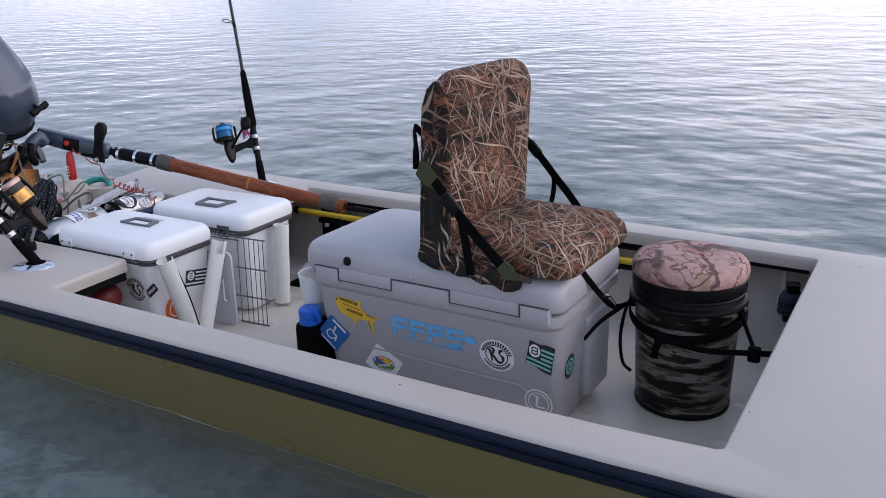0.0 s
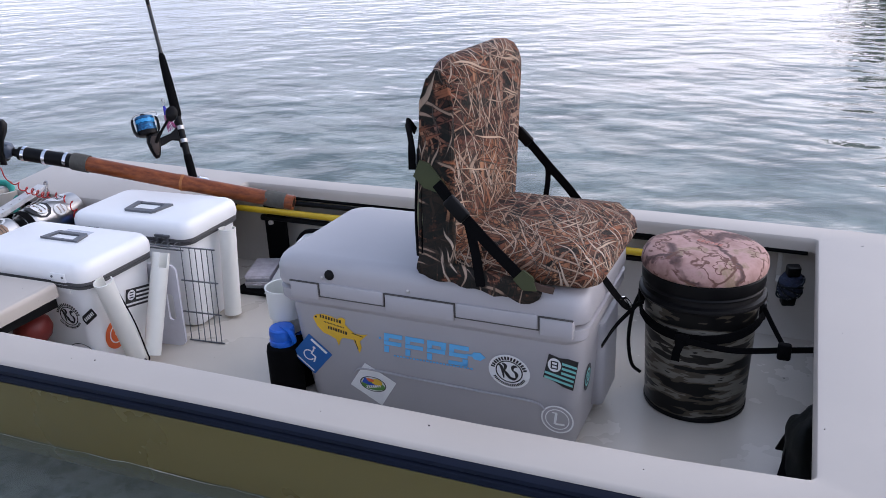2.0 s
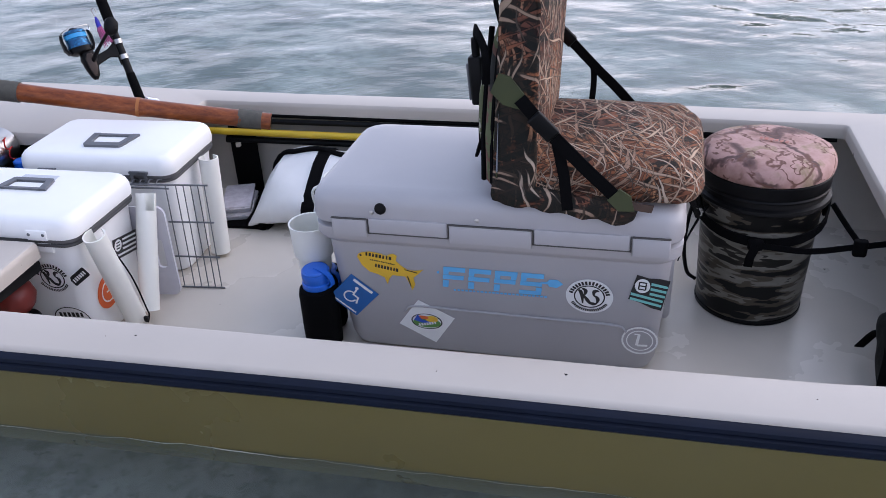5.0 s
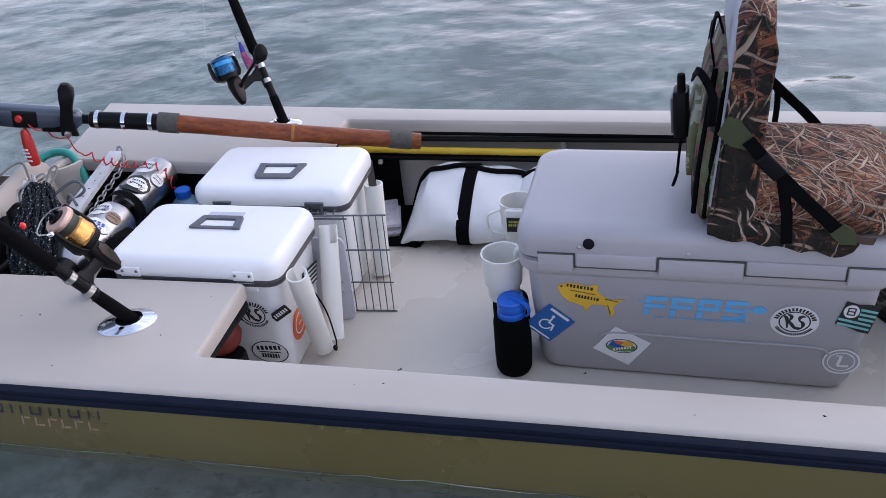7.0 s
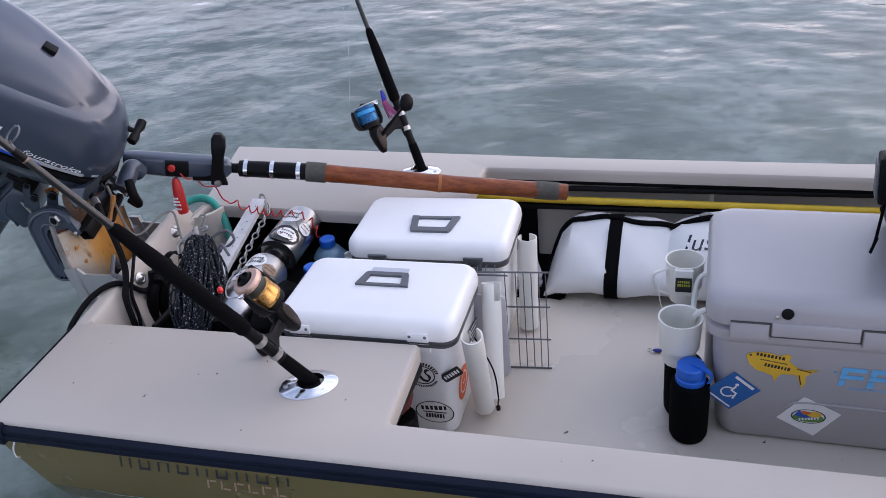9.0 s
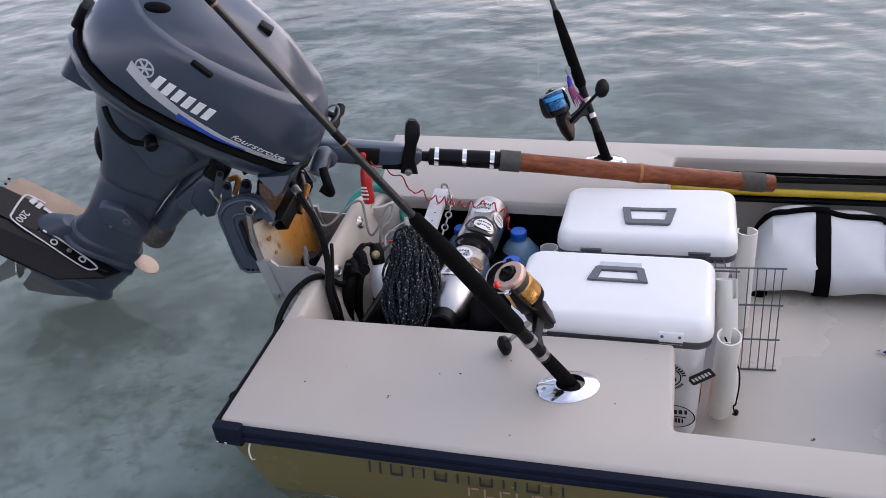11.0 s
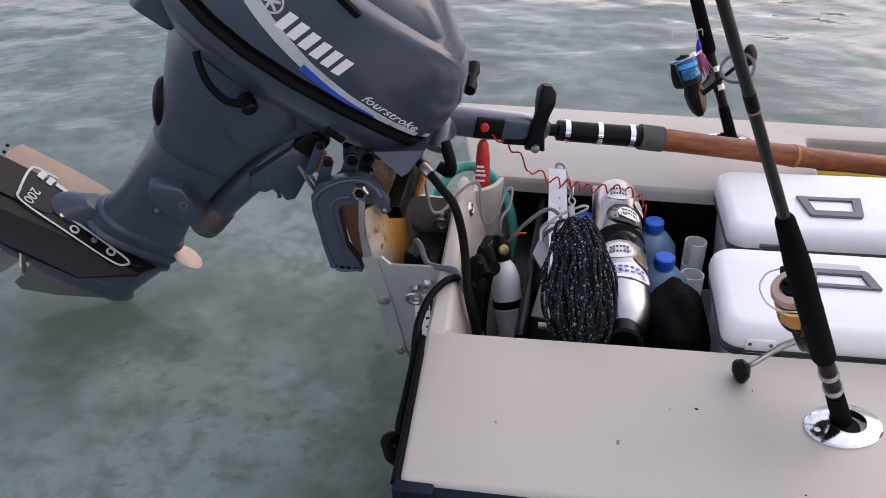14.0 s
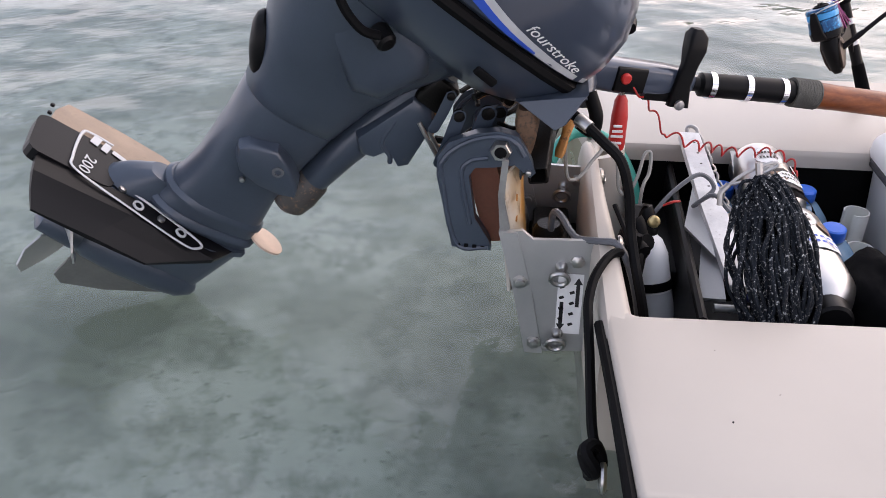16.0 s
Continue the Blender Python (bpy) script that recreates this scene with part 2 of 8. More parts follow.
def bed_mat(name):
    m, n, l, b = nodes_of(name)
    v = coords(n, l)
    patch = noise_tex(n, l, v, 1.5, 6, 0.58)
    col = ramp(n, l, patch, [(0.34, (0.15, 0.157, 0.115)), (0.46, (0.28, 0.283, 0.225)), (0.56, (0.42, 0.415, 0.355)), (0.68, (0.52, 0.505, 0.45))])
    tuft = noise_tex(n, l, v, 11, 4, 0.62)
    col = mixc(n, l, ramp(n, l, tuft, [(0.46, (0, 0, 0)), (0.66, (0.62, 0.62, 0.62))]), col, (0.15, 0.158, 0.115))
    blade = noise_tex(n, l, coords(n, l, (26, 44, 1), (0, 0, 0.4)), 1.0, 3, 0.55)
    col = mixc(n, l, ramp(n, l, blade, [(0.62, (0, 0, 0)), (0.70, (0.45, 0.45, 0.45))]), col, (0.12, 0.125, 0.09))
    fleck = noise_tex(n, l, v, 60, 3, 0.6)
    col = mixc(n, l, ramp(n, l, fleck, [(0.68, (0, 0, 0)), (0.76, (0.35, 0.35, 0.35))]), col, (0.56, 0.54, 0.50))
    l.new(col, b.inputs["Base Color"])
    b.inputs["Roughness"].default_value = 0.95
    b.inputs["Specular IOR Level"].default_value = 0.1
    return m


def stained_plate(name):
    """Dull aluminium with an amber stain that spread from its far end."""
    m, n, l, b = nodes_of(name)
    v = coords(n, l)
    sep, add, mul = n.new("ShaderNodeSeparateXYZ"), n.new("ShaderNodeMath"), n.new("ShaderNodeMath")
    mul.operation, mul.inputs[1].default_value, mul.inputs[2].default_value = "MULTIPLY_ADD", 0.14, 0.605
    l.new(v, sep.inputs[0])
    l.new(noise_tex(n, l, v, 14, 4, 0.6), mul.inputs[0])
    l.new(mul.outputs[0], add.inputs[0])
    l.new(sep.outputs["Y"], add.inputs[1])
    col = ramp(n, l, add.outputs[0], [(0.49, (0.54, 0.50, 0.44)), (0.535, (0.55, 0.42, 0.27)), (0.59, (0.58, 0.28, 0.06)), (0.69, (0.42, 0.17, 0.03)), (0.74, (0.06, 0.03, 0.015))])
    drip = noise_tex(n, l, coords(n, l, (30, 60, 6)), 1.0, 4, 0.6)
    col = mixc(n, l, ramp(n, l, drip, [(0.58, (0, 0, 0)), (0.72, (0.7, 0.7, 0.7))]), col, (0.16, 0.08, 0.03))
    l.new(col, b.inputs["Base Color"])
    b.inputs["Roughness"].default_value, b.inputs["Metallic"].default_value = 0.4, 0.2
    bump(n, l, b, drip, 0.15, 0.001)
    return m


def water_mat(name):
    m, n, l, b = nodes_of(name)
    n.remove(b)
    out = [x for x in n if x.type == "OUTPUT_MATERIAL"][0]
    clear, gloss, mix, fr = n.new("ShaderNodeBsdfTransparent"), n.new("ShaderNodeBsdfGlossy"), n.new("ShaderNodeMixShader"), n.new("ShaderNodeFresnel")
    clear.inputs[0].default_value = (0.76, 0.88, 0.885, 1)
    gloss.inputs["Roughness"].default_value = 0.02
    fr.inputs["IOR"].default_value = 1.38
    v1 = coords(n, l, (1.05, 1.45, 1), (0, 0, 0.6))
    v2 = coords(n, l, (4.0, 5.2, 1), (0, 0, -0.3))
    v3 = coords(n, l, (14, 24, 1), (0, 0, 0.5))
    h = mixc(n, l, 0.30, noise_tex(n, l, v1, 1.0, 1.5, 0.4), noise_tex(n, l, v2, 1.0, 1.0, 0.35))
    h = mixc(n, l, 0.034, h, noise_tex(n, l, v3, 1.0, 1.5))
    bp = n.new("ShaderNodeBump")
    bp.inputs["Strength"].default_value, bp.inputs["Distance"].default_value = 0.9, 0.060
    l.new(h, bp.inputs["Height"])
    l.new(bp.outputs[0], gloss.inputs["Normal"])
    l.new(bp.outputs[0], fr.inputs["Normal"])
    l.new(fr.outputs[0], mix.inputs[0])
    l.new(clear.outputs[0], mix.inputs[1])
    l.new(gloss.outputs[0], mix.inputs[2])
    # fine silt makes the water slightly milky
    silt, milk = n.new("ShaderNodeBsdfDiffuse"), n.new("ShaderNodeMixShader")
    silt.inputs[0].default_value = (0.39, 0.46, 0.48, 1)
    milk.inputs[0].default_value = 0.13
    l.new(clear.outputs[0], milk.inputs[1])
    l.new(silt.outputs[0], milk.inputs[2])
    l.new(milk.outputs[0], mix.inputs[1])
    l.new(mix.outputs[0], out.inputs["Surface"])
    return m


M_DECK = pbr("cream_gelcoat", (0.455, 0.409, 0.357), 0.42, var=0.05, big=3, fine=900, relief=0.12, depth=0.0006, dirt=(0.44, 0.40, 0.34), dirt_at=0.70, specks=9.0)
M_FLOOR = pbr("cockpit_floor_gelcoat", (0.52, 0.475, 0.41), 0.27, var=0.08, big=2.5, fine=500, relief=0.1, dirt=(0.45, 0.41, 0.35), dirt_at=0.72, specks=11.0)
M_LINER = pbr("liner_gelcoat", (0.52, 0.48, 0.42), 0.5, var=0.1, big=4, fine=200, dirt=(0.30, 0.26, 0.2), dirt_at=0.68)
M_HULL = pbr("olive_gelcoat", (0.150, 0.118, 0.040), 0.28, var=0.08, big=2.5, fine=500, relief=0.03, coat=0.2, dirt=(0.17, 0.15, 0.07), dirt_at=0.7)
M_RAIL = pbr("navy_vinyl_rail", (0.004, 0.007, 0.018), 0.5, spec=0.18, var=0.25, big=12, fine=300, relief=0.1)
M_BLACK = pbr("black_rubber", (0.0035, 0.0035, 0.004), 0.6, spec=0.10, var=0.3, big=14, fine=300, relief=0.2)
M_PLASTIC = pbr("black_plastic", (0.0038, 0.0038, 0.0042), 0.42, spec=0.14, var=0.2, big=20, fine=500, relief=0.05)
M_STRAP = pbr("black_webbing", (0.0032, 0.0032, 0.0036), 0.85, spec=0.06, var=0.3, big=40, fine=1200, relief=0.6, depth=0.001)
M_SEAM = pbr("shadowy_seam", (0.06, 0.056, 0.052), 0.6)
M_TAN = pbr("taupe_rotomoulded_plastic", (0.366, 0.354, 0.362), 0.40, coat=0.15, var=0.05, big=5, fine=420, relief=0.1, dirt=(0.27, 0.25, 0.22), dirt_at=0.74)
M_WHITE = pbr("white_cooler_plastic", (0.80, 0.80, 0.79), 0.33, var=0.03, big=7, fine=300, relief=0.05, dirt=(0.62, 0.60, 0.55), dirt_at=0.73)
M_PVC = pbr("white_pvc", (0.76, 0.75, 0.69), 0.4, var=0.05, big=9, fine=200, relief=0.06, dirt=(0.55, 0.47, 0.33), dirt_at=0.68)
M_GASKET = pbr("grey_gasket", (0.075, 0.073, 0.075), 0.5, var=0.1)
M_GREY = pbr("dark_grey_plastic", (0.10, 0.105, 0.115), 0.42, var=0.08)
M_CHROME = pbr("polished_stainless", (0.78, 0.78, 0.80), 0.12, 1.0, var=0.05, big=20, relief=0.02)
M_STEEL = pbr("brushed_stainless", (0.47, 0.46, 0.45), 0.3, 1.0, var=0.12, big=10, fine=300, relief=0.05)
M_ALU = pbr("bare_aluminium", (0.44, 0.44, 0.43), 0.45, 0.7, var=0.1, big=10, fine=260, relief=0.1, dirt=(0.45, 0.42, 0.38), dirt_at=0.66)
M_GALV = pbr("galvanised_steel", (0.40, 0.39, 0.38), 0.42, 0.9, var=0.2, big=30)
M_RUST = pbr("rust_stained_metal", (0.46, 0.20, 0.055), 0.5, 0.25, var=0.45, big=16, fine=120, relief=0.3, dirt=(0.10, 0.05, 0.025), dirt_at=0.56)
M_GRIME = pbr("oily_black_casting", (0.006, 0.0055, 0.005), 0.4, 0.1, var=0.4, big=11, fine=300, relief=0.4, depth=0.002, dirt=(0.16, 0.08, 0.035), dirt_at=0.63, spec=0.18)
M_MOTOR = pbr("blue_grey_motor_paint", (0.046, 0.060, 0.088), 0.3, 0.15, var=0.06, big=4, fine=500, relief=0.02, coat=0.5, dirt=(0.13, 0.125, 0.12), dirt_at=0.70)
M_LEG = pbr("blue_grey_leg_paint", (0.045, 0.060, 0.084), 0.36, 0.15, var=0.18, big=9, fine=260, relief=0.08, coat=0.15, dirt=(0.09, 0.088, 0.08), dirt_at=0.68)
M_FOIL = pbr("black_foil_plastic", (0.004, 0.004, 0.005), 0.4, spec=0.2, var=0.25, big=9, fine=300, relief=0.06)
M_CAMO = camo_reed("reed_camouflage_cloth")
M_CAMOD = camo_reed("dark_reed_camouflage_cloth", 0.16)
M_BUCKET = camo_stripe("striped_camouflage_wrap")
M_PINK = camo_pink("pink_branch_camouflage_cloth")
M_WOODL = camo_wood("woodland_camouflage_cloth")
M_OLIVE = pbr("olive_cloth", (0.045, 0.052, 0.018), 0.8, var=0.2, big=20, fine=900, relief=0.4)
M_GREYCLOTH = pbr("pale_grey_cloth", (0.36, 0.37, 0.40), 0.8, var=0.1, big=20, fine=900, relief=0.3)
M_BAMBOO = bamboo_mat("varnished_bamboo")
M_WRAP = pbr("grey_cord_wrap", (0.085, 0.082, 0.070), 0.85, var=0.3, big=60, fine=700, relief=0.7, depth=0.003)
M_YELLOW = pbr("yellow_fibreglass", (0.62, 0.42, 0.02), 0.35, var=0.15, big=14)
M_BLUE = pbr("bright_blue_plastic", (0.015, 0.13, 0.60), 0.35, var=0.1, big=14)
M_ROPE = pbr("black_braided_rope", (0.010, 0.013, 0.018), 0.8, var=0.5, big=36, fine=500, relief=0.9, depth=0.003, dirt=(0.70, 0.72, 0.72), dirt_at=0.565, spec=0.2)
M_BAG = pbr("white_vinyl_cloth", (0.72, 0.72, 0.71), 0.55, var=0.06, big=9, fine=700, relief=0.3, dirt=(0.48, 0.46, 0.42), dirt_at=0.7)
M_RED = pbr("red_plastic", (0.45, 0.018, 0.015), 0.4, var=0.15, big=20)
M_TEAL = pbr("teal_hose_rubber", (0.03, 0.30, 0.24), 0.45, var=0.1, big=14)
M_WATER = water_mat("rippled_clear_water")
M_BED = bed_mat("sand_and_seagrass_bed")
M_LEAF = pbr("mangrove_leaf", (0.035, 0.055, 0.018), 0.5, var=0.4, big=2)
M_BROWN = pbr("brown_webbing", (0.060, 0.036, 0.026), 0.85, var=0.3, big=30, fine=900, relief=0.4)


def ink(name, c, rough=0.5):
    return pbr(name, c, rough, var=0.06, big=30, fine=600, relief=0.03)


I_WHITE, I_BLACK, I_CYAN = ink("white_print", (0.78, 0.78, 0.77)), ink("black_print", (0.012, 0.012, 0.013)), ink("sky_blue_print", (0.13, 0.44, 0.76))
I_GOLD, I_BLUE, I_MINT = ink("golden_print", (0.74, 0.45, 0.03)), ink("blue_print", (0.01, 0.11, 0.36)), ink("mint_print", (0.22, 0.55, 0.52))
I_ORANGE, I_GREEN, I_SILVER = ink("orange_print", (0.68, 0.13, 0.03)), ink("green_print", (0.10, 0.25, 0.05)), ink("silver_print", (0.48, 0.49, 0.50), 0.35)
I_RBLUE, I_BRONZE, I_DIM = ink("royal_blue_print", (0.02, 0.08, 0.45)), ink("bronze_print", (0.26, 0.16, 0.10)), ink("faded_dark_print", (0.03, 0.028, 0.02))


# ---- mesh helpers ----
def part(name, bm, material, parent=None, label=""):
    me = bpy.data.meshes.new(name)
    bmesh.ops.recalc_face_normals(bm, faces=bm.faces[:])
    bm.to_mesh(me)
    bm.free()
    me.materials.append(material)
    for p in me.polygons:
        p.use_smooth = True
    me.set_sharp_from_angle(angle=radians(38))
    ob = new(name, me)
    if parent:
        ob.parent = parent
    return tagged(ob, label)


def thing(name, label, category, at=(0, 0, 0), rot=(0, 0, 0), group="", kind=""):
    ob = new(name)
    ob.empty_display_size = 0.05
    ob.matrix_world = pose(*at, *rot)
    return tagged(ob, label, category, group, kind)


def V(*a):
    return Vector(a)


def rrect(w, h, r, k=5):
    """A rounded rectangle about the origin, counter-clockwise."""
    pts = []
    for cx, cy, a0 in ((w / 2 - r, h / 2 - r, 0), (-w / 2 + r, h / 2 - r, 90), (-w / 2 + r, -h / 2 + r, 180), (w / 2 - r, -h / 2 + r, 270)):
        for i in range(k + 1):
            a = radians(a0 + 90 * i / k)
            pts.append((cx + r * math.cos(a), cy + r * math.sin(a)))
    return pts


def circle(r, k=24, cx=0, cy=0, ry=None):
    return [(cx + r * math.cos(2 * math.pi * i / k), cy + (ry or r) * math.sin(2 * math.pi * i / k)) for i in range(k)]


def loft(rings, bm=None, caps=True, closed=True):
    """Skins rings of equal length."""
    bm = bm or bmesh.new()
    vs = [[bm.verts.new(p) for p in ring] for ring in rings]
    k = len(vs[0])
    for a, b in zip(vs, vs[1:]):
        for i in range(k if closed else k - 1):
            j = (i + 1) % k
            bm.faces.new((a[i], a[j], b[j], b[i]))
    if caps:
        bm.faces.new(vs[0][::-1])
        bm.faces.new(vs[-1])
    return bm


def rbox(w, d, h, r=0.02, top=1.0, edge=None, at=(0, 0, 0), bm=None, k=5, dx=0, dy=0):
    """A box with rounded uprights on z = 0, softened top and bottom edges; top: its scale at the top."""
    e = edge if edge is not None else min(r * 0.6, h * 0.2)
    rings = []
    for z, s in ((0, -e), (e * 0.3, -e * 0.3), (e, 0), (h - e, 0), (h - e * 0.3, -e * 0.3), (h, -e)):
        f = 1 + (top - 1) * z / h
        rings.append([V(at[0] + x + dx * z / h, at[1] + y + dy * z / h, at[2] + z) for x, y in rrect(w * f + 2 * s, d * f + 2 * s, max(0.001, r + s), k)])
    return loft(rings, bm)


def lathe(profile, k=28, at=(0, 0, 0), m=None, bm=None, caps=True):
    """Turns (radius, height) pairs about z."""
    m = m or Matrix.Translation(at)
    rings = [[m @ V(r * math.cos(2 * math.pi * i / k), r * math.sin(2 * math.pi * i / k), z) for i in range(k)] for r, z in profile]
    return loft(rings, bm, caps)


def smooth(pts, k=6):
    """A Catmull-Rom curve through the points."""
    p = [Vector(q) for q in pts]
    p = [2 * p[0] - p[1], *p, 2 * p[-1] - p[-2]]
    out = []
    for a, b, c, d in zip(p, p[1:], p[2:], p[3:]):
        for i in range(k):
            t = i / k
            out.append(0.5 * ((2 * b) + (c - a) * t + (2 * a - 5 * b + 4 * c - d) * t * t + (3 * b - a - 3 * c + d) * t ** 3))
    return out + [p[-2]]


def tube(pts, r, k=8, bm=None, caps=True, flat=1.0, up=None):
    """A round (or flattened) bar along points; r: a radius or one for each point."""
    p = [Vector(q) for q in pts]
    rs = r if isinstance(r, (list, tuple)) else [r] * len(p)
    rings, n = [], None
    for i, q in enumerate(p):
        d = (p[min(i + 1, len(p) - 1)] - p[max(i - 1, 0)]).normalized()
        if n is None:
            n = Vector(up) if up else (V(0, 0, 1) if abs(d.z) < 0.9 else V(1, 0, 0))
        n = (n - d * n.dot(d)).normalized()
        s = d.cross(n)
        rings.append([q + rs[i] * (s * math.cos(2 * math.pi * j / k) + n * flat * math.sin(2 * math.pi * j / k)) for j in range(k)])
    return loft(rings, bm, caps)


def strap(pts, w, t, side, bm=None):
    """Flat webbing along points; side: the direction of its width."""
    p, rings = [Vector(q) for q in pts], []
    for i, q in enumerate(p):
        d = (p[min(i + 1, len(p) - 1)] - p[max(i - 1, 0)]).normalized()
        s = Vector(side)
        s = (s - d * s.dot(d)).normalized() * w / 2
        u = d.cross(s).normalized() * t / 2
        rings.append([q - s - u, q + s - u, q + s + u, q - s + u])
    return loft(rings, bm)


def prism(poly, h, m=None, bm=None):
    """A flat plate of a 2D outline, h thick along z, put at m."""
    m = m or Matrix()
    return loft([[m @ V(x, y, 0) for x, y in poly], [m @ V(x, y, h) for x, y in poly]], bm)


def ring_plate(outer, inner, h, m=None, bm=None):
    bm, m = bm or bmesh.new(), m or Matrix()
    rows = [[bm.verts.new(m @ V(x, y, z)) for x, y in loop] for loop, z in ((outer, 0), (outer, h), (inner, h), (inner, 0))]
    k = len(outer)
    for a, b in zip(rows, rows[1:] + rows[:1]):
        for i in range(k):
            bm.faces.new((a[i], a[(i + 1) % k], b[(i + 1) % k], b[i]))
    return bm


def frame_at(o, u, v):
    """A pose whose x runs along u, y near v, z off the surface."""
    x = Vector(u).normalized()
    z = x.cross(Vector(v)).normalized()
    y = z.cross(x)
    m = Matrix((x, y, z)).transposed().to_4x4()
    m.translation = Vector(o)
    return m


def rect(x, y, w, h, a=0.0):
    c, s = math.cos(radians(a)), math.sin(radians(a))
    return [(x + c * i * w / 2 - s * j * h / 2, y + s * i * w / 2 + c * j * h / 2) for i, j in ((-1, -1), (1, -1), (1, 1), (-1, 1))]


def dots_line(bm, m, x, y, w, h, a=0, count=8, lift=0.001, seed=1):
    """A row of small bars standing for a line of small print."""
    rnd = random.Random(seed)
    c, s = math.cos(radians(a)), math.sin(radians(a))
    for i in range(count):
        u = -w / 2 + w * (i + 0.5) / count
        prism(rect(x + c * u, y + s * u, w / count * rnd.uniform(0.55, 0.8), h, a), 0.0005, m @ Matrix.Translation((0, 0, lift)), bm)
    return bm


def letters(text, size, m, material, parent, name="lettering", lift=0.001, slant=0.0, squeeze=1.0):
    """Real letters in the built-in font, as a mesh."""
    cu = bpy.data.curves.new("text", "FONT")
    cu.body, cu.size, cu.extrude, cu.shear = text, size, 0.0004, slant
    cu.resolution_u = 3
    ob = bpy.data.objects.new("text", cu)
    scene.collection.objects.link(ob)
    me = bpy.data.meshes.new_from_object(ob.evaluated_get(bpy.context.evaluated_depsgraph_get()))
    bpy.data.objects.remove(ob)
    bpy.data.curves.remove(cu)
    bm = bmesh.new()
    bm.from_mesh(me)
    bpy.data.meshes.remove(me)
    bm.transform(m @ Matrix.Translation((0, 0, lift)) @ Matrix.Diagonal((squeeze, 1, 1, 1)))
    return part(name, bm, material, parent)
from mathutils.bvhtree import BVHTree


def root_of(ob):
    while ob.parent:
        ob = ob.parent
    return ob


def wpart(name, bm, material, parent, label=""):
    """A part whose mesh was drawn in world coordinates."""
    bm.transform(root_of(parent).matrix_basis.inverted())
    return part(name, bm, material, parent, label)


def shrink(poly, d):
    """Offsets a closed outline inwards (counter-clockwise outlines) by d."""
    out, k = [], len(poly)
    for i in range(k):
        a, b, c = (Vector(poly[(i + s) % k]) for s in (-1, 0, 1))
        n1 = V(-(b - a).y, (b - a).x).normalized()
        n2 = V(-(c - b).y, (c - b).x).normalized()
        n = (n1 + n2).normalized()
        out.append(tuple(b + n * d / max(0.35, n.dot(n1))))
    return out


def dense(poly, step=0.12):
    out, k = [], len(poly)
    for i in range(k):
        a, b = Vector(poly[i]), Vector(poly[(i + 1) % k])
        m = max(1, int((b - a).length / step))
        out += [tuple(a.lerp(b, j / m)) for j in range(m)]
    return out


def rounded(poly, r, k=4):
    """Rounds the corners of an outline."""
    out, c = [], len(poly)
    for i in range(c):
        a, b, d = (Vector(poly[(i + s) % c]) for s in (-1, 0, 1))
        p, q = b + (a - b).normalized() * r, b + (d - b).normalized() * r
        out += [tuple(p.lerp(b, t).lerp(b.lerp(q, t), t)) for t in [j / k for j in range(k + 1)]]
    return out


# ---- water, bed, far shore ----
DECK, FLOOR = 0.242, -0.075
OUTER = [(-0.906, -0.155), (-0.38, -0.143), (0.2, -0.122), (0.8, -0.102), (1.3, -0.092), (1.7, -0.083), (2.1, -0.06), (2.6, 0.06), (3.0, 0.25), (3.3, 0.48),
         (3.36, 0.6), (3.3, 0.72), (3.0, 0.95), (2.6, 1.14), (2.1, 1.285), (1.4, 1.306), (0.8, 1.301), (0.2, 1.3), (-0.23, 1.312), (-1.066, 1.335), (-0.955, 0.88), (-0.937, 0.22)]
HULL_LINE = dense(OUTER, 0.15)
mid = Vector((1.2, 0.58))
hole = shrink(HULL_LINE, 0.056)


def sheet(loop, radii, z):
    rings = [[V(*p, z) for p in loop]]
    for r in radii:
        rings.append([V(*(mid + (Vector(p) - mid).normalized() * r), z) for p in loop])
    return loft(rings, caps=False)


def facing_up(ob):
    """Turns a sheet's faces to the sky."""
    if ob.data.polygons[0].normal.z < 0:
        ob.data.flip_normals()
    return ob


water = tagged(facing_up(part("water", sheet(hole, (3.4, 6, 12, 30, 90, 500), 0.0), M_WATER)), "calm rippled clear shallow water round the boat", "water", kind="structure")
water.visible_shadow = False
bed = tagged(part("ground", loft([[V(r * math.cos(a * math.pi / 24), r * math.sin(a * math.pi / 24), z) for a in range(48)] for r, z in ((520, -0.75), (520, -0.50))], caps=True), M_BED),
             "pale sand bed mottled with dark seagrass under water", "sea bed", kind="structure")


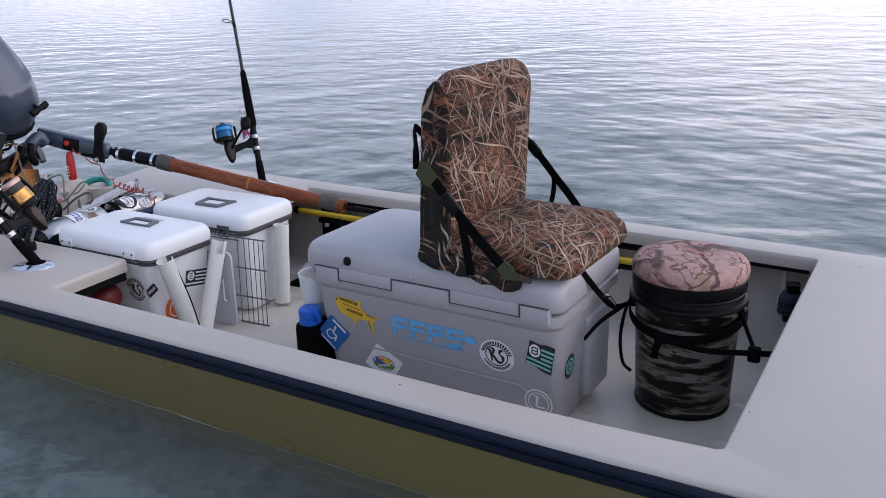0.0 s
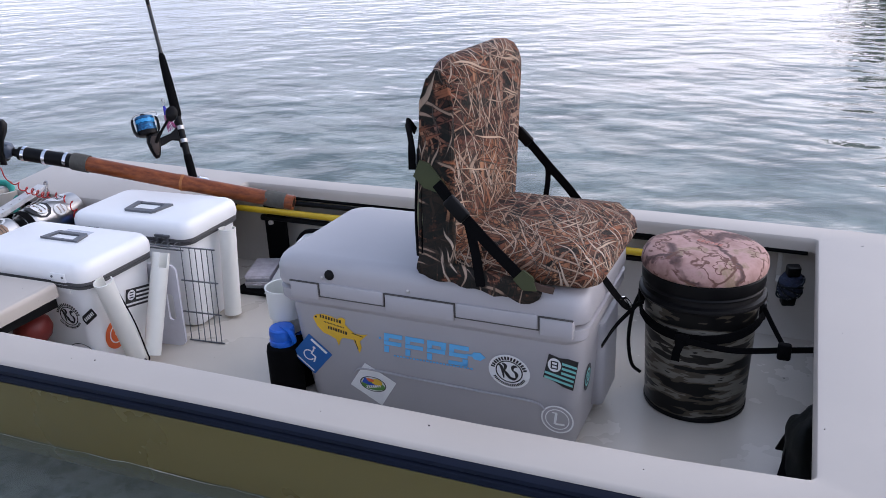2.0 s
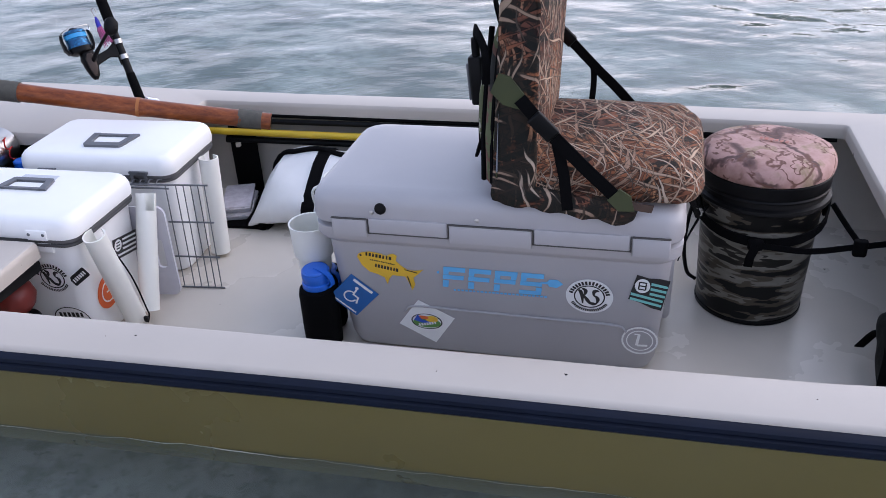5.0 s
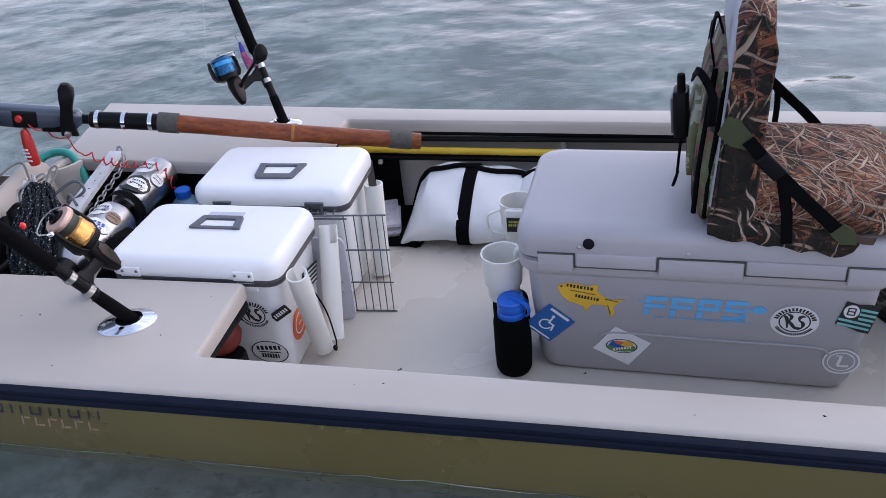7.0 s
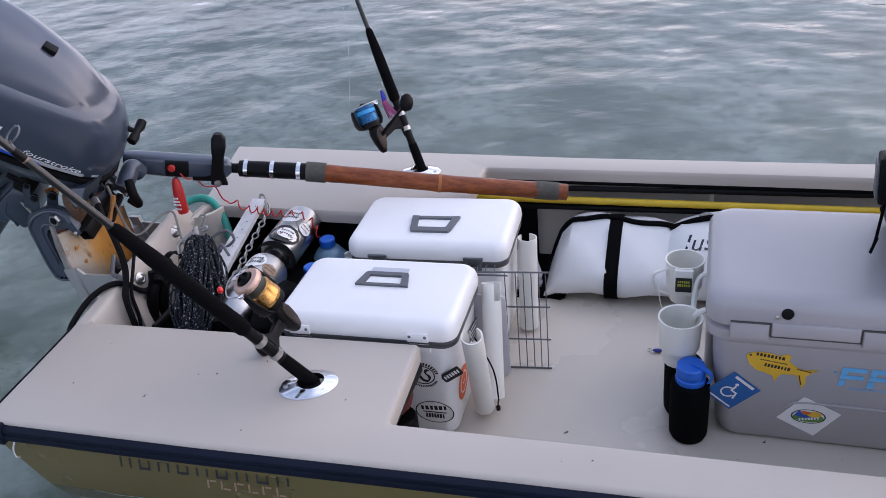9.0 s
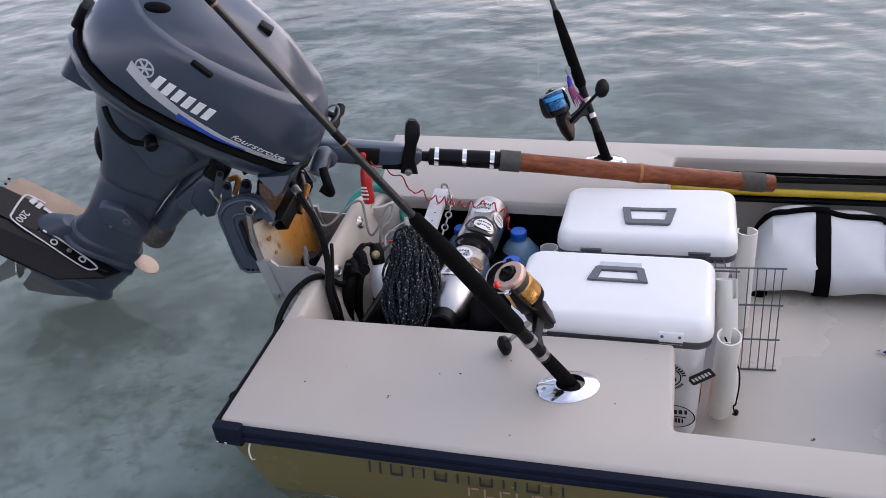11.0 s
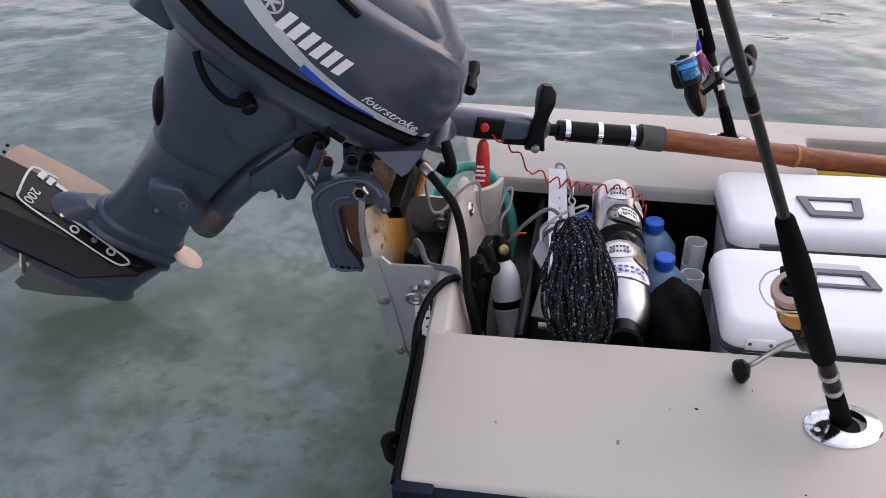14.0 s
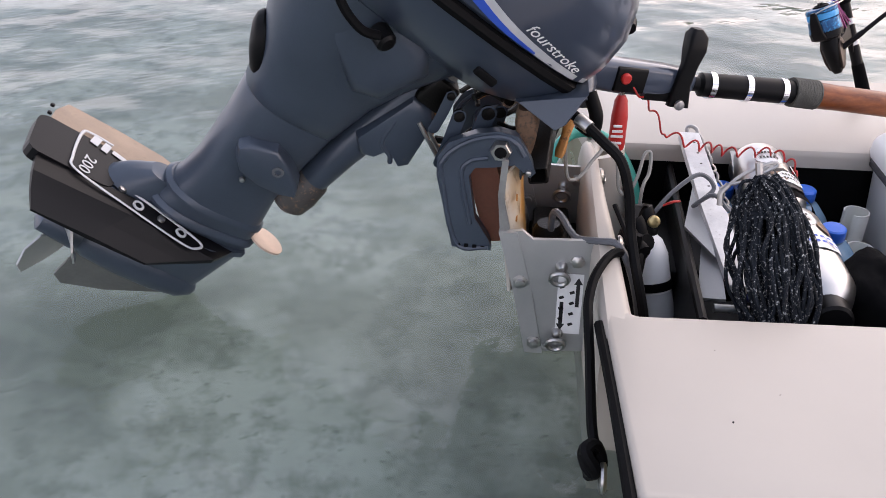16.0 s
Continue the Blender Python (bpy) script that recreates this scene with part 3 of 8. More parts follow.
def shore_trees():
    rnd = random.Random(4)
    vs, fs = [], []
    for i in range(46):
        a = radians(84 - i * 1.28)
        d = rnd.uniform(34, 42)
        cx, cy, hgt = d * math.cos(a), d * math.sin(a), rnd.uniform(3.9, 5.7)
        for j in range(170):
            u, w, h = rnd.uniform(-1, 1), rnd.uniform(-1, 1), rnd.random() ** 0.8
            s = math.sqrt(max(0.05, 1 - (2 * h - 0.9) ** 2)) * 1.9
            c = V(cx + u * s, cy + w * s, 0.1 + h * hgt)
            e1 = V(rnd.uniform(-1, 1), rnd.uniform(-1, 1), rnd.uniform(-1, 1)).normalized() * rnd.uniform(0.14, 0.42)
            e2 = e1.cross(V(rnd.uniform(-1, 1), rnd.uniform(-1, 1), rnd.uniform(-1, 1))).normalized() * rnd.uniform(0.14, 0.36)
            k = len(vs)
            vs += [c - e1, c + e2, c + e1, c - e2]
            fs.append((k, k + 1, k + 2, k + 3))
        k = len(vs)
        vs += [V(cx + 0.12 * x, cy + 0.12 * y, z) for z in (-0.4, hgt * 0.7) for x, y in ((-1, -1), (1, -1), (1, 1), (-1, 1))]
        fs += [(k + q, k + (q + 1) % 4, k + 4 + (q + 1) % 4, k + 4 + q) for q in range(4)]
    me = bpy.data.meshes.new("far_mangroves")
    me.from_pydata([tuple(v) for v in vs], [], fs)
    me.materials.append(M_LEAF)
    return tagged(new("far_mangroves", me), "dark green mangrove trees along the far shore", "trees", kind="stuff")


shore_trees()

# ---- the skiff ----
skiff = thing("skiff", "olive and cream fibreglass flats skiff floating in shallow water", "boat", (0.6, 0.58, -0.14))
CUT = [(-0.893, 0.223), (-0.45, 0.240), (-0.010, 0.256), (0.006, -0.011), (0.47, -0.001), (0.95, 0.009), (1.30, 0.015), (1.63, 0.027), (1.857, 0.047), (1.838, 1.186), (1.45, 1.197), (0.8, 1.203), (-0.085, 1.203), (-0.085, 0.862), (-0.925, 0.868), (-0.932, 0.72), (-0.905, 0.40)]


def filled(loops, z, bm):
    edges = []
    for loop in loops:
        vs = [bm.verts.new((*p, z)) for p in loop]
        edges += [bm.edges.new((vs[i], vs[(i + 1) % len(vs)])) for i in range(len(vs))]
    bmesh.ops.triangle_fill(bm, use_beauty=True, use_dissolve=False, edges=edges)


def deck_mesh():
    out, cut = dense(rounded(OUTER, 0.012, 3), 0.2), rounded(CUT, 0.014, 4)
    bm = bmesh.new()
    filled([shrink(out, 0.010), shrink(cut, -0.012)], DECK, bm)
    loft([[V(*p, z) for p in shrink(out, d)] for d, z in ((0.010, DECK), (0.004, DECK - 0.002), (0.0, DECK - 0.008), (0.0, DECK - 0.03))], bm, caps=False)
    loft([[V(*p, z) for p in shrink(cut, -d)] for d, z in ((0.012, DECK), (0.005, DECK - 0.002), (0.001, DECK - 0.008), (0.0, DECK - 0.016), (0.0, DECK - 0.040), (0.012, DECK - 0.040), (0.012, DECK - 0.02))], bm, caps=False)
    bmesh.ops.remove_doubles(bm, verts=bm.verts, dist=0.0004)
    return bm


deck = wpart("deck", deck_mesh(), M_DECK, skiff, "cream moulded deck with fine specks")
hull_rings = [[V(*p, z) for p in shrink(HULL_LINE, d)] for d, z in ((0.004, DECK - 0.026), (0.006, 0.18), (0.03, 0.08), (0.05, 0.0), (0.070, -0.055), (0.097, -0.083), (0.30, -0.11))]
bm = loft(hull_rings, caps=False)
bm.faces.new([v for v in bm.verts][-len(HULL_LINE):])
hull = wpart("hull", bm, M_HULL, skiff, "olive green gelcoat hull")
liner_rings = [[V(*p, z) for p in shrink(HULL_LINE, d)] for d, z in ((0.014, DECK - 0.03), (0.016, 0.17), (0.062, 0.0), (0.085, FLOOR + 0.02), (0.1, FLOOR - 0.004))]
wpart("liner", loft(liner_rings, caps=False), M_LINER, skiff, "cream inner hull side")
bm = bmesh.new()
filled([shrink(HULL_LINE, 0.09)], FLOOR, bm)
wpart("floor", bm, M_FLOOR, skiff, "cream cockpit floor with scuffs")
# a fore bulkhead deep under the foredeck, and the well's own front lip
# black panel added to stand for the unlit space under the far stern deck
wpart("well_shade_panel", loft([[V(x, y, z) for x, y in ((-0.885, 0.90), (-0.09, 0.90), (-0.09, 0.912), (-0.885, 0.912))] for z in (FLOOR, DECK - 0.052)]), M_PLASTIC, skiff, "dark panel added for the shade under the far stern deck")
wpart("bulkhead", loft([[V(x, y, z) for x, y in ((2.35, 0.05), (2.38, 0.05), (2.38, 1.2), (2.35, 1.2))] for z in (FLOOR, DECK - 0.03)]), M_LINER, skiff)


def rail(side):
    pts = [p for p in OUTER if (p[1] < 0.6) == (side < 0)]
    pts = [p for p in pts if p not in ((-0.937, 0.22), (-0.955, 0.88))]
    pts.sort(key=lambda p: p[0])
    prof = [(0.001, -0.010), (0.010, -0.011), (0.0165, -0.016), (0.0175, -0.023), (0.0125, -0.027), (0.0185, -0.031), (0.0195, -0.041), (0.011, -0.050), (0.0, -0.052)]
    rings = []
    line = smooth([V(*p, 0) for p in pts], 4)
    for i, q in enumerate(line):
        d = (line[min(i + 1, len(line) - 1)] - line[max(0, i - 1)]).normalized()
        n = V(d.y, -d.x, 0) * (1 if side < 0 else -1)
        rings.append([q + n * (o - 0.003) + V(0, 0, DECK + h) for o, h in prof])
    return loft(rings)


for s in (-1, 1):
    wpart("rub_rail", rail(s), M_RAIL, skiff, "navy blue ribbed rub rail")
wpart("rail_cap", rbox(0.065, 0.024, 0.048, 0.006, at=(-0.883, -0.163, DECK - 0.052)), M_RAIL, skiff, "black corner cap with two rivets")
bm = bmesh.new()
for x in (-0.905, -0.885):
    lathe([(0.0035, 0), (0.003, 0.0015), (0.001, 0.002)], 10, m=frame_at((x, -0.1815, DECK - 0.04), (1, 0, 0), (0, 0, 1)), bm=bm)
wpart("rivet", bm, M_STEEL, skiff)
wpart("edge_trim", tube(smooth([(-0.914, -0.15, DECK - 0.016), (-0.927, 0.03, DECK - 0.016), (-0.943, 0.21, DECK - 0.016)]), 0.009, 8), M_BLACK, skiff, "thin black edge trim")
# transom: a thick moulded board, its rounded top rising to the far end, its inner face sloping into the well
TRANSOM = [(0.165, -0.940, -0.890, 0.2385), (0.30, -0.947, -0.902, 0.250), (0.42, -0.953, -0.913, 0.264), (0.55, -0.960, -0.928, 0.278), (0.68, -0.967, -0.940, 0.291), (0.735, -0.970, -0.945, 0.294),
           (0.775, -0.972, -0.947, 0.284), (0.805, -0.973, -0.948, 0.258), (0.825, -0.973, -0.948, 0.215), (0.838, -0.972, -0.947, 0.15), (0.845, -0.971, -0.946, 0.06)]


def transom_ring(y, xo, xr, zt):
    low = FLOOR - 0.02
    inner = lambda z: xr + (zt - z) * 0.27
    sect = [(xo, low), (xo, zt - 0.03), (xo + 0.003, zt - 0.010), (xo + 0.010, zt - 0.001), (xr - 0.012, zt), (xr - 0.003, zt - 0.003), (inner(zt - 0.012), zt - 0.012), (inner(zt - 0.05), zt - 0.05), (inner(low), low)]
    return [V(x, y, z) for x, z in sect]


wpart("transom", loft([transom_ring(*q) for q in TRANSOM]), M_DECK, skiff, "cream transom board with rounded top")
for y, z, mat in ((0.678, 0.250, M_STEEL), (0.445, 0.232, M_STEEL), (0.444, 0.166, M_PLASTIC), (0.30, 0.13, M_STEEL)):
    wpart("bolt_washer", lathe([(0.018, 0), (0.018, 0.004), (0.011, 0.008), (0.009, 0.006), (0.003, 0.009)], 16, m=frame_at((-0.905 + 0.27 * (0.262 - z) - 0.10 * (y - 0.40), y, z), (0.1, 1, 0), (-0.27, 0, 1))), mat, skiff)
# the moulded corner between the transom and the far stern deck
rings = []
for k in range(9):
    a = radians(90 * k / 8)
    c = V(-0.945 + 0.075 * math.sin(a), 0.785 + 0.085 * (1 - math.cos(a)), 0)
    rings.append([c + V(0, 0, DECK - 0.004), c + V(0.03, -0.01, FLOOR), c + V(-0.012, 0.012, FLOOR), c + V(-0.010, 0.010, DECK - 0.004)])
wpart("well_corner", loft(rings), M_LINER, skiff, "cream rounded corner of the stern well")


# under the near stern deck: a dark beam along the lip and a cream locker panel
wpart("deck_beam", rbox(0.014, 0.235, 0.024, 0.003, at=(-0.014, 0.122, DECK - 0.066)), M_PLASTIC, skiff, "dark beam under the deck lip")
wpart("locker_panel", rbox(0.014, 0.19, DECK - 0.045 - FLOOR, 0.003, at=(-0.155, 0.095, FLOOR)), M_LINER, skiff, "cream locker panel under the stern deck")
for y in (0.06, 0.11):
    wpart("panel_catch", rbox(0.012, 0.022, 0.016, 0.003, at=(-0.142, y, 0.13)), M_PLASTIC, skiff)


def deck_flecks():
    """Small chips and dried specks that lie about the deck and the floor."""
    rnd = random.Random(11)
    bm = bmesh.new()
    spots = [(rnd.uniform(-0.85, -0.05), rnd.uniform(-0.1, 0.2), DECK) for _ in range(9)] + [(rnd.uniform(0.1, 1.8), rnd.uniform(-0.06, -0.01), DECK) for _ in range(4)]
    spots += [(rnd.uniform(0.2, 1.8), rnd.uniform(0.15, 0.95), FLOOR) for _ in range(9)] + [(1.6, -0.025, DECK), (1.9, 0.6, DECK), (1.87, 0.2, DECK)]
    for x, y, z in spots:
        r, a = 0.0006 + 0.0014 * rnd.random() ** 2, rnd.uniform(0, 3)
        prism([(x + r * q * math.cos(a + b) * (2 if k % 3 == 0 else 0.7), y + r * math.sin(a + b)) for k, (q, b) in enumerate(zip((1, 0.8, 1.1, 0.9, 1), (0, 1.2, 2.4, 3.7, 5)))], 0.0012, Matrix.Translation((0, 0, z - 0.0002)), bm)
    return bm


tagged(wpart("dirt_flecks", deck_flecks(), M_BLACK, skiff, "tiny dark chips of dirt"), kind="stuff")

# the builder's mark on the hull side: letter-sized bars, no letters
HM = frame_at((-0.385, -0.1315, 0.163), (1, 0.036, 0), (0, 0.23, 1))
bm = bmesh.new()
for i in range(9):
    w, x = 0.033, -0.185 + i * 0.0465
    t = 0.034 if i in (0, 4) else 0.027
    for kx, ky, kw, kh in ((-0.35, 0, 0.14, t), (0.35, 0, 0.14, t), (0, 0.42 * t / w * (-1) ** i, 0.75, 0.006)):
        prism(rect(x + kx * w, ky * w + t / 2 - 0.02, kw * w, kh), 0.0006, HM @ Matrix.Translation((0, 0, 0.0015)), bm)
wpart("hull_marking", bm, I_BLACK, skiff, "dark worn bars of the builder's mark")
bm = bmesh.new()
for i in range(6):
    x = 0.02 + i * 0.032
    for kx, kw, kh, ky in ((-0.008, 0.004, 0.020, 0), (0.004, 0.015, 0.004, 0.008 * (-1) ** i)):
        prism(rect(x + kx, -0.036 + ky, kw, kh), 0.0006, HM @ Matrix.Translation((0, 0, 0.0015)), bm)
wpart("hull_marking", bm, I_BRONZE, skiff, "faded bronze bars of a second marking")

# thin pale strip painted as the meniscus reflection along the hull's near side
edge_line = [p for p in shrink(HULL_LINE, 0.0485) if p[1] < -0.02 and p[0] > -0.80]
edge_line.sort(key=lambda p: p[0])
glint_pts = []
for i, q in enumerate(smooth([V(*p, 0.001) for p in edge_line], 10)):
    glint_pts.append(q + V(0, -0.004 + 0.005 * noise.noise(q * 7.0) + 0.003 * noise.noise(q * 23.0), 0.001))
foam = wpart("waterline_glint", tube(glint_pts, [0.0002 + 0.0010 * max(0.0, 0.15 + noise.noise(q * 6.0)) for q in glint_pts], 6), pbr("pale_painted_glint", (0.36, 0.36, 0.30), 0.3, var=0.2, big=20), skiff, "thin pale line painted for the reflection at the waterline")


# ---- the taupe cooler ----
def big_cooler():
    t = thing("hard_cooler", "large taupe rotomoulded hard cooler covered in stickers on the cockpit floor", "cooler", (1.01, 0.58, FLOOR))
    cx, cy = 1.008, 0.572

    def ring(w, d, z, r=0.045, ox=0.0, oy=0.0):
        return [V(cx + ox + x, cy + oy + y, z) for x, y in rrect(w, d, r, 6)]

    body = [ring(0.66, 0.27, FLOOR + 0.001, 0.03), ring(0.70, 0.31, FLOOR + 0.008), ring(0.715, 0.325, FLOOR + 0.03), ring(0.742, 0.37, 0.14), ring(0.752, 0.384, 0.228),
            ring(0.772, 0.406, 0.238), ring(0.785, 0.418, 0.247), ring(0.787, 0.42, 0.272), ring(0.765, 0.40, 0.276)]
    b = wpart("body", loft(body), M_TAN, t)
    wpart("seam", loft([ring(0.755, 0.39, z) for z in (0.272, 0.290)]), M_BLACK, t, "dark seam between lid and body")
    lid = [ring(0.765, 0.40, 0.283), ring(0.785, 0.42, 0.285), ring(0.79, 0.425, 0.295), ring(0.788, 0.423, 0.328), ring(0.784, 0.419, 0.339, 0.05), ring(0.775, 0.410, 0.348, 0.05),
           ring(0.760, 0.395, 0.355, 0.05), ring(0.738, 0.373, 0.359, 0.05), ring(0.71, 0.345, 0.3605, 0.05), ring(0.40, 0.10, 0.362, 0.04)]
    lid = wpart("lid", loft(lid), M_TAN, t)
    for x0, x1 in ((0.665, 0.745), (0.925, 1.10), (1.30, 1.375)):
        wpart("seam_tab", rbox(x1 - x0, 0.022, 0.042, 0.004, at=((x0 + x1) / 2, cy - 0.207, 0.256)), M_TAN, t)
    for x0, x1 in ((0.748, 0.922), (1.103, 1.297)):
        wpart("latch_skirt", rbox(x1 - x0, 0.02, 0.034, 0.004, at=((x0 + x1) / 2, cy - 0.2075, 0.268)), M_TAN, lid)
    # thin raised dark strips painted as the shadow lines round the tabs and skirts
    gap = [(0.705, 0.080, 0.2985), (1.0125, 0.175, 0.2985), (1.3375, 0.075, 0.2985), (0.835, 0.176, 0.2665), (1.20, 0.196, 0.2665)]
    for x, w, z in gap:
        wpart("seam_shade_line", rbox(w, 0.006, 0.0022, 0.0008, at=(x, cy - 0.2155, z)), M_SEAM, t)
    for x in (0.7465, 0.9235, 1.1015, 1.2985):
        wpart("seam_shade_line", rbox(0.0022, 0.006, 0.034, 0.0008, at=(x, cy - 0.2155, 0.2665)), M_SEAM, t)
    m = frame_at((0.777, cy - 0.2105, 0.325), (1, 0, 0), (0, 0.18, 1))
    wpart("drain_plug", lathe([(0.013, 0), (0.0125, 0.003), (0.010, 0.0045), (0.003, 0.004)], 20, m=m), M_PLASTIC, lid, "round black plug")
    for x in (0.757, 0.985):
        wpart("screw", lathe([(0.005, 0), (0.0045, 0.002), (0.001, 0.003)], 12, m=frame_at((x, cy - 0.212, 0.315 if x < 0.9 else 0.312), (1, 0, 0), (0, 0.1, 1))), M_STEEL, lid)
    # moulded ends with rope handles
    for s in (-1, 1):
        wpart("handle_lug", rbox(0.05, 0.15, 0.23, 0.018, at=(cx + s * 0.362, cy + 0.07, -0.03), top=1.05), M_TAN, t)
        out = 0.035 if s < 0 else 0.012
        if s < 0:
            wpart("handle", tube(smooth([(cx + s * 0.372, cy - 0.07, 0.235), (cx + s * (0.378 + out), cy - 0.075, 0.215), (cx + s * (0.385 + out), cy - 0.05, 0.175), (cx + s * (0.385 + out), cy + 0.06, 0.17), (cx + s * (0.375 + out), cy + 0.09, 0.21), (cx + s * 0.372, cy + 0.09, 0.235)]), 0.007, 8), M_PVC, t, "off-white rope handle")
        wpart("foot", rbox(0.04, 0.06, 0.012, 0.006, at=(cx + s * 0.3, cy, FLOOR)), M_BLACK, t)
    # a shallow moulded line low on the front
    line = [(0.80, 0.398, 0.045), (0.83, 0.3955, 0.064), (0.95, 0.395, 0.063), (1.12, 0.3945, 0.062), (1.27, 0.3945, 0.061), (1.30, 0.397, 0.045)]
    wpart("moulded_line", tube(smooth([(x, y - 0.0005, z) for x, y, z in line]), 0.003, 6), M_TAN, b)
    return b


tan_body = big_cooler()


def front(x, z):
    """A pose on the sloping front of the taupe cooler."""
    y = 0.572 - 0.5 * (0.325 + (0.37 - 0.325) * min(1, max(0, (z + 0.045) / 0.185)) + (0.014 * (z - 0.14) / 0.088 if z > 0.14 else 0))
    return frame_at((x, y - 0.0012, z), (1, 0, 0), (0, -0.09 if z > 0.14 else -0.122, 1))


def sticker(parent, name, label, m, outline, base, marks):
    """A thin sheet with printed shapes on it: marks are (name, material, [outlines])."""
    s = wpart(name, prism(outline, 0.0007, m), base, parent, label)
    for k, (mn, mat, polys) in enumerate(marks):
        bm = bmesh.new()
        for p in polys:
            prism(p, 0.0004, m @ Matrix.Translation((0, 0, 0.0006 + 0.0003 * k)), bm)
        wpart(mn, bm, mat, s)
    return s


def small_print(x, y, w, h, a, count, seed=3):
    rnd = random.Random(seed)
    c, s = math.cos(radians(a)), math.sin(radians(a))
    return [rect(x + c * u, y + s * u, w / count * rnd.uniform(0.5, 0.8), h, a) for u in [-w / 2 + w * (i + 0.5) / count for i in range(count)]]


def arc_print(r, a0, a1, count, h, ry=1.0):
    return [rect(r * math.cos(a), r * ry * math.sin(a), 2 * math.pi * r * abs(a1 - a0) / 360 / count * 0.6, h, math.degrees(a) + 90) for a in [radians(a0 + (a1 - a0) * (i + 0.5) / count) for i in range(count)]]


def annulus(r0, r1, k=36, ry=1.0, parts_=4):
    """Four arcs that make up a ring."""
    out = []
    for q in range(parts_):
        a = [2 * math.pi * (q + i / (k // parts_)) / parts_ for i in range(k // parts_ + 1)]
        out.append([(r1 * math.cos(t), r1 * ry * math.sin(t)) for t in a] + [(r0 * math.cos(t), r0 * ry * math.sin(t)) for t in a[::-1]])
    return out


def swash(x, y, s):
    """Script-like flourish: a few tapering strokes in place of initials."""
    st = [((-0.9, 0.55), (-0.55, 0.75), (-0.5, -0.7)), ((-0.6, 0.75), (-0.05, 0.72), (-0.45, 0.05)), ((-0.45, 0.1), (-0.15, -0.3), (0.1, -0.75)),
          ((0.75, 0.6), (0.2, 0.75), (0.35, 0.1)), ((0.35, 0.15), (0.85, -0.1), (0.55, -0.6)), ((0.6, -0.6), (0.25, -0.8), (0.05, -0.5))]
    out = []
    for a, b, c in st:
        p = [Vector(a).lerp(Vector(b), t).lerp(Vector(b).lerp(Vector(c), t), t) for t in [i / 6 for i in range(7)]]
        up, dn = [], []
        for i, q in enumerate(p):
            d = (p[min(6, i + 1)] - p[max(0, i - 1)]).normalized()
            w = 0.05 + 0.10 * math.sin(math.pi * i / 6)
            up.append((x + s * (q.x - d.y * w), y + s * (q.y + d.x * w)))
            dn.append((x + s * (q.x + d.y * w), y + s * (q.y - d.x * w)))
        out.append(dn + up[::-1])
    return out


def turn2(poly, a, x=0, y=0):
    c, s = math.cos(radians(a)), math.sin(radians(a))
    return [(x + c * u - s * v, y + s * u + c * v) for u, v in poly]


def memorial(parent, m, r, base=I_WHITE, fg=I_BLACK, name="round_sticker", label="round white sticker with black script and a ring of small print"):
    sticker(parent, name, label, m, circle(r, 36, ry=r * 0.92), base,
            [("ring", fg, annulus(r * 0.60, r * 0.66, ry=0.92)), ("script", fg, swash(0, 0, r * 0.55)), ("small_print", fg, arc_print(r * 0.80, 170, 10, 15, r * 0.18, 0.92)), ("small_print", fg, arc_print(r * 0.80, 205, 335, 20, r * 0.13, 0.92))])


# golden fish
fish = [(-0.07, 0.027), (-0.0662, 0.0342), (-0.0585, 0.0387), (-0.0394, 0.0426), (-0.0178, 0.0396), (-0.0012, 0.0336), (0.0052, 0.0381), (0.0141, 0.0413), (0.023, 0.0363), (0.0192, 0.0222), (0.0306, 0.0103), (0.0447, -0.0001), (0.0612, -0.0005), (0.0803, 0.0033), (0.0663, -0.01), (0.0561, -0.0203), (0.0587, -0.0382), (0.051, -0.0553), (0.0434, -0.0321), (0.0383, -0.0185), (0.0243, -0.0179), (0.0077, -0.0174), (0.0001, -0.0275), (-0.0063, -0.0432), (-0.0114, -0.0254), (-0.0267, -0.0179), (-0.0458, -0.012), (-0.0611, 0.0039)]
fm = front(0.775, 0.165)
sticker(tan_body, "fish_sticker", "golden fish-shaped sticker with black print", fm, fish, I_GOLD,
        [("print", I_BLACK, small_print(-0.020, 0.032, 0.062, 0.009, -8, 8) + small_print(-0.004, 0.002, 0.056, 0.009, -10, 8)), ("small_print", I_DIM, small_print(-0.012, 0.017, 0.058, 0.003, -9, 14)),
         ("eye", I_BLACK, [circle(0.0028, 10, -0.061, 0.032)]), ("tail_mark", I_DIM, [rect(0.052, -0.002, 0.030, 0.002, -12), rect(0.046, -0.030, 0.002, 0.028, 12)])])
# sky-blue club mark: four block shapes and a paddle, no letters
fb = front(1.010, 0.156)


def slanted(x, z, w, h):
    return [(x + u * w + 0.12 * (z + v * h), z + v * h) for u, v in ((-0.5, -0.5), (0.5, -0.5), (0.5, 0.5), (-0.5, 0.5))]


polys = []
for i in range(4):
    c = -0.086 + i * 0.0572
    polys += [slanted(c, 0.0205, 0.049, 0.012), slanted(c - 0.001, -0.001, 0.047, 0.011), slanted(c - 0.017 + 0.034 * (i == 3), -0.019, 0.013, 0.018), slanted(c - 0.018, 0.010, 0.012, 0.009)]
polys += [slanted(0.084, -0.0245, 0.047, 0.010), slanted(0.046, 0.010, 0.012, 0.009), rect(0.113, 0.004, 0.016, 0.005, 0), [(0.117, 0.006), (0.124, 0.014), (0.140, 0.015), (0.153, 0.005), (0.140, -0.006), (0.124, -0.005)], rect(-0.121, 0.010, 0.005, 0.006)]
club = wpart("club_mark", prism(polys[0], 0.0008, fb), I_CYAN, tan_body, "sky-blue block mark with a paddle blade")
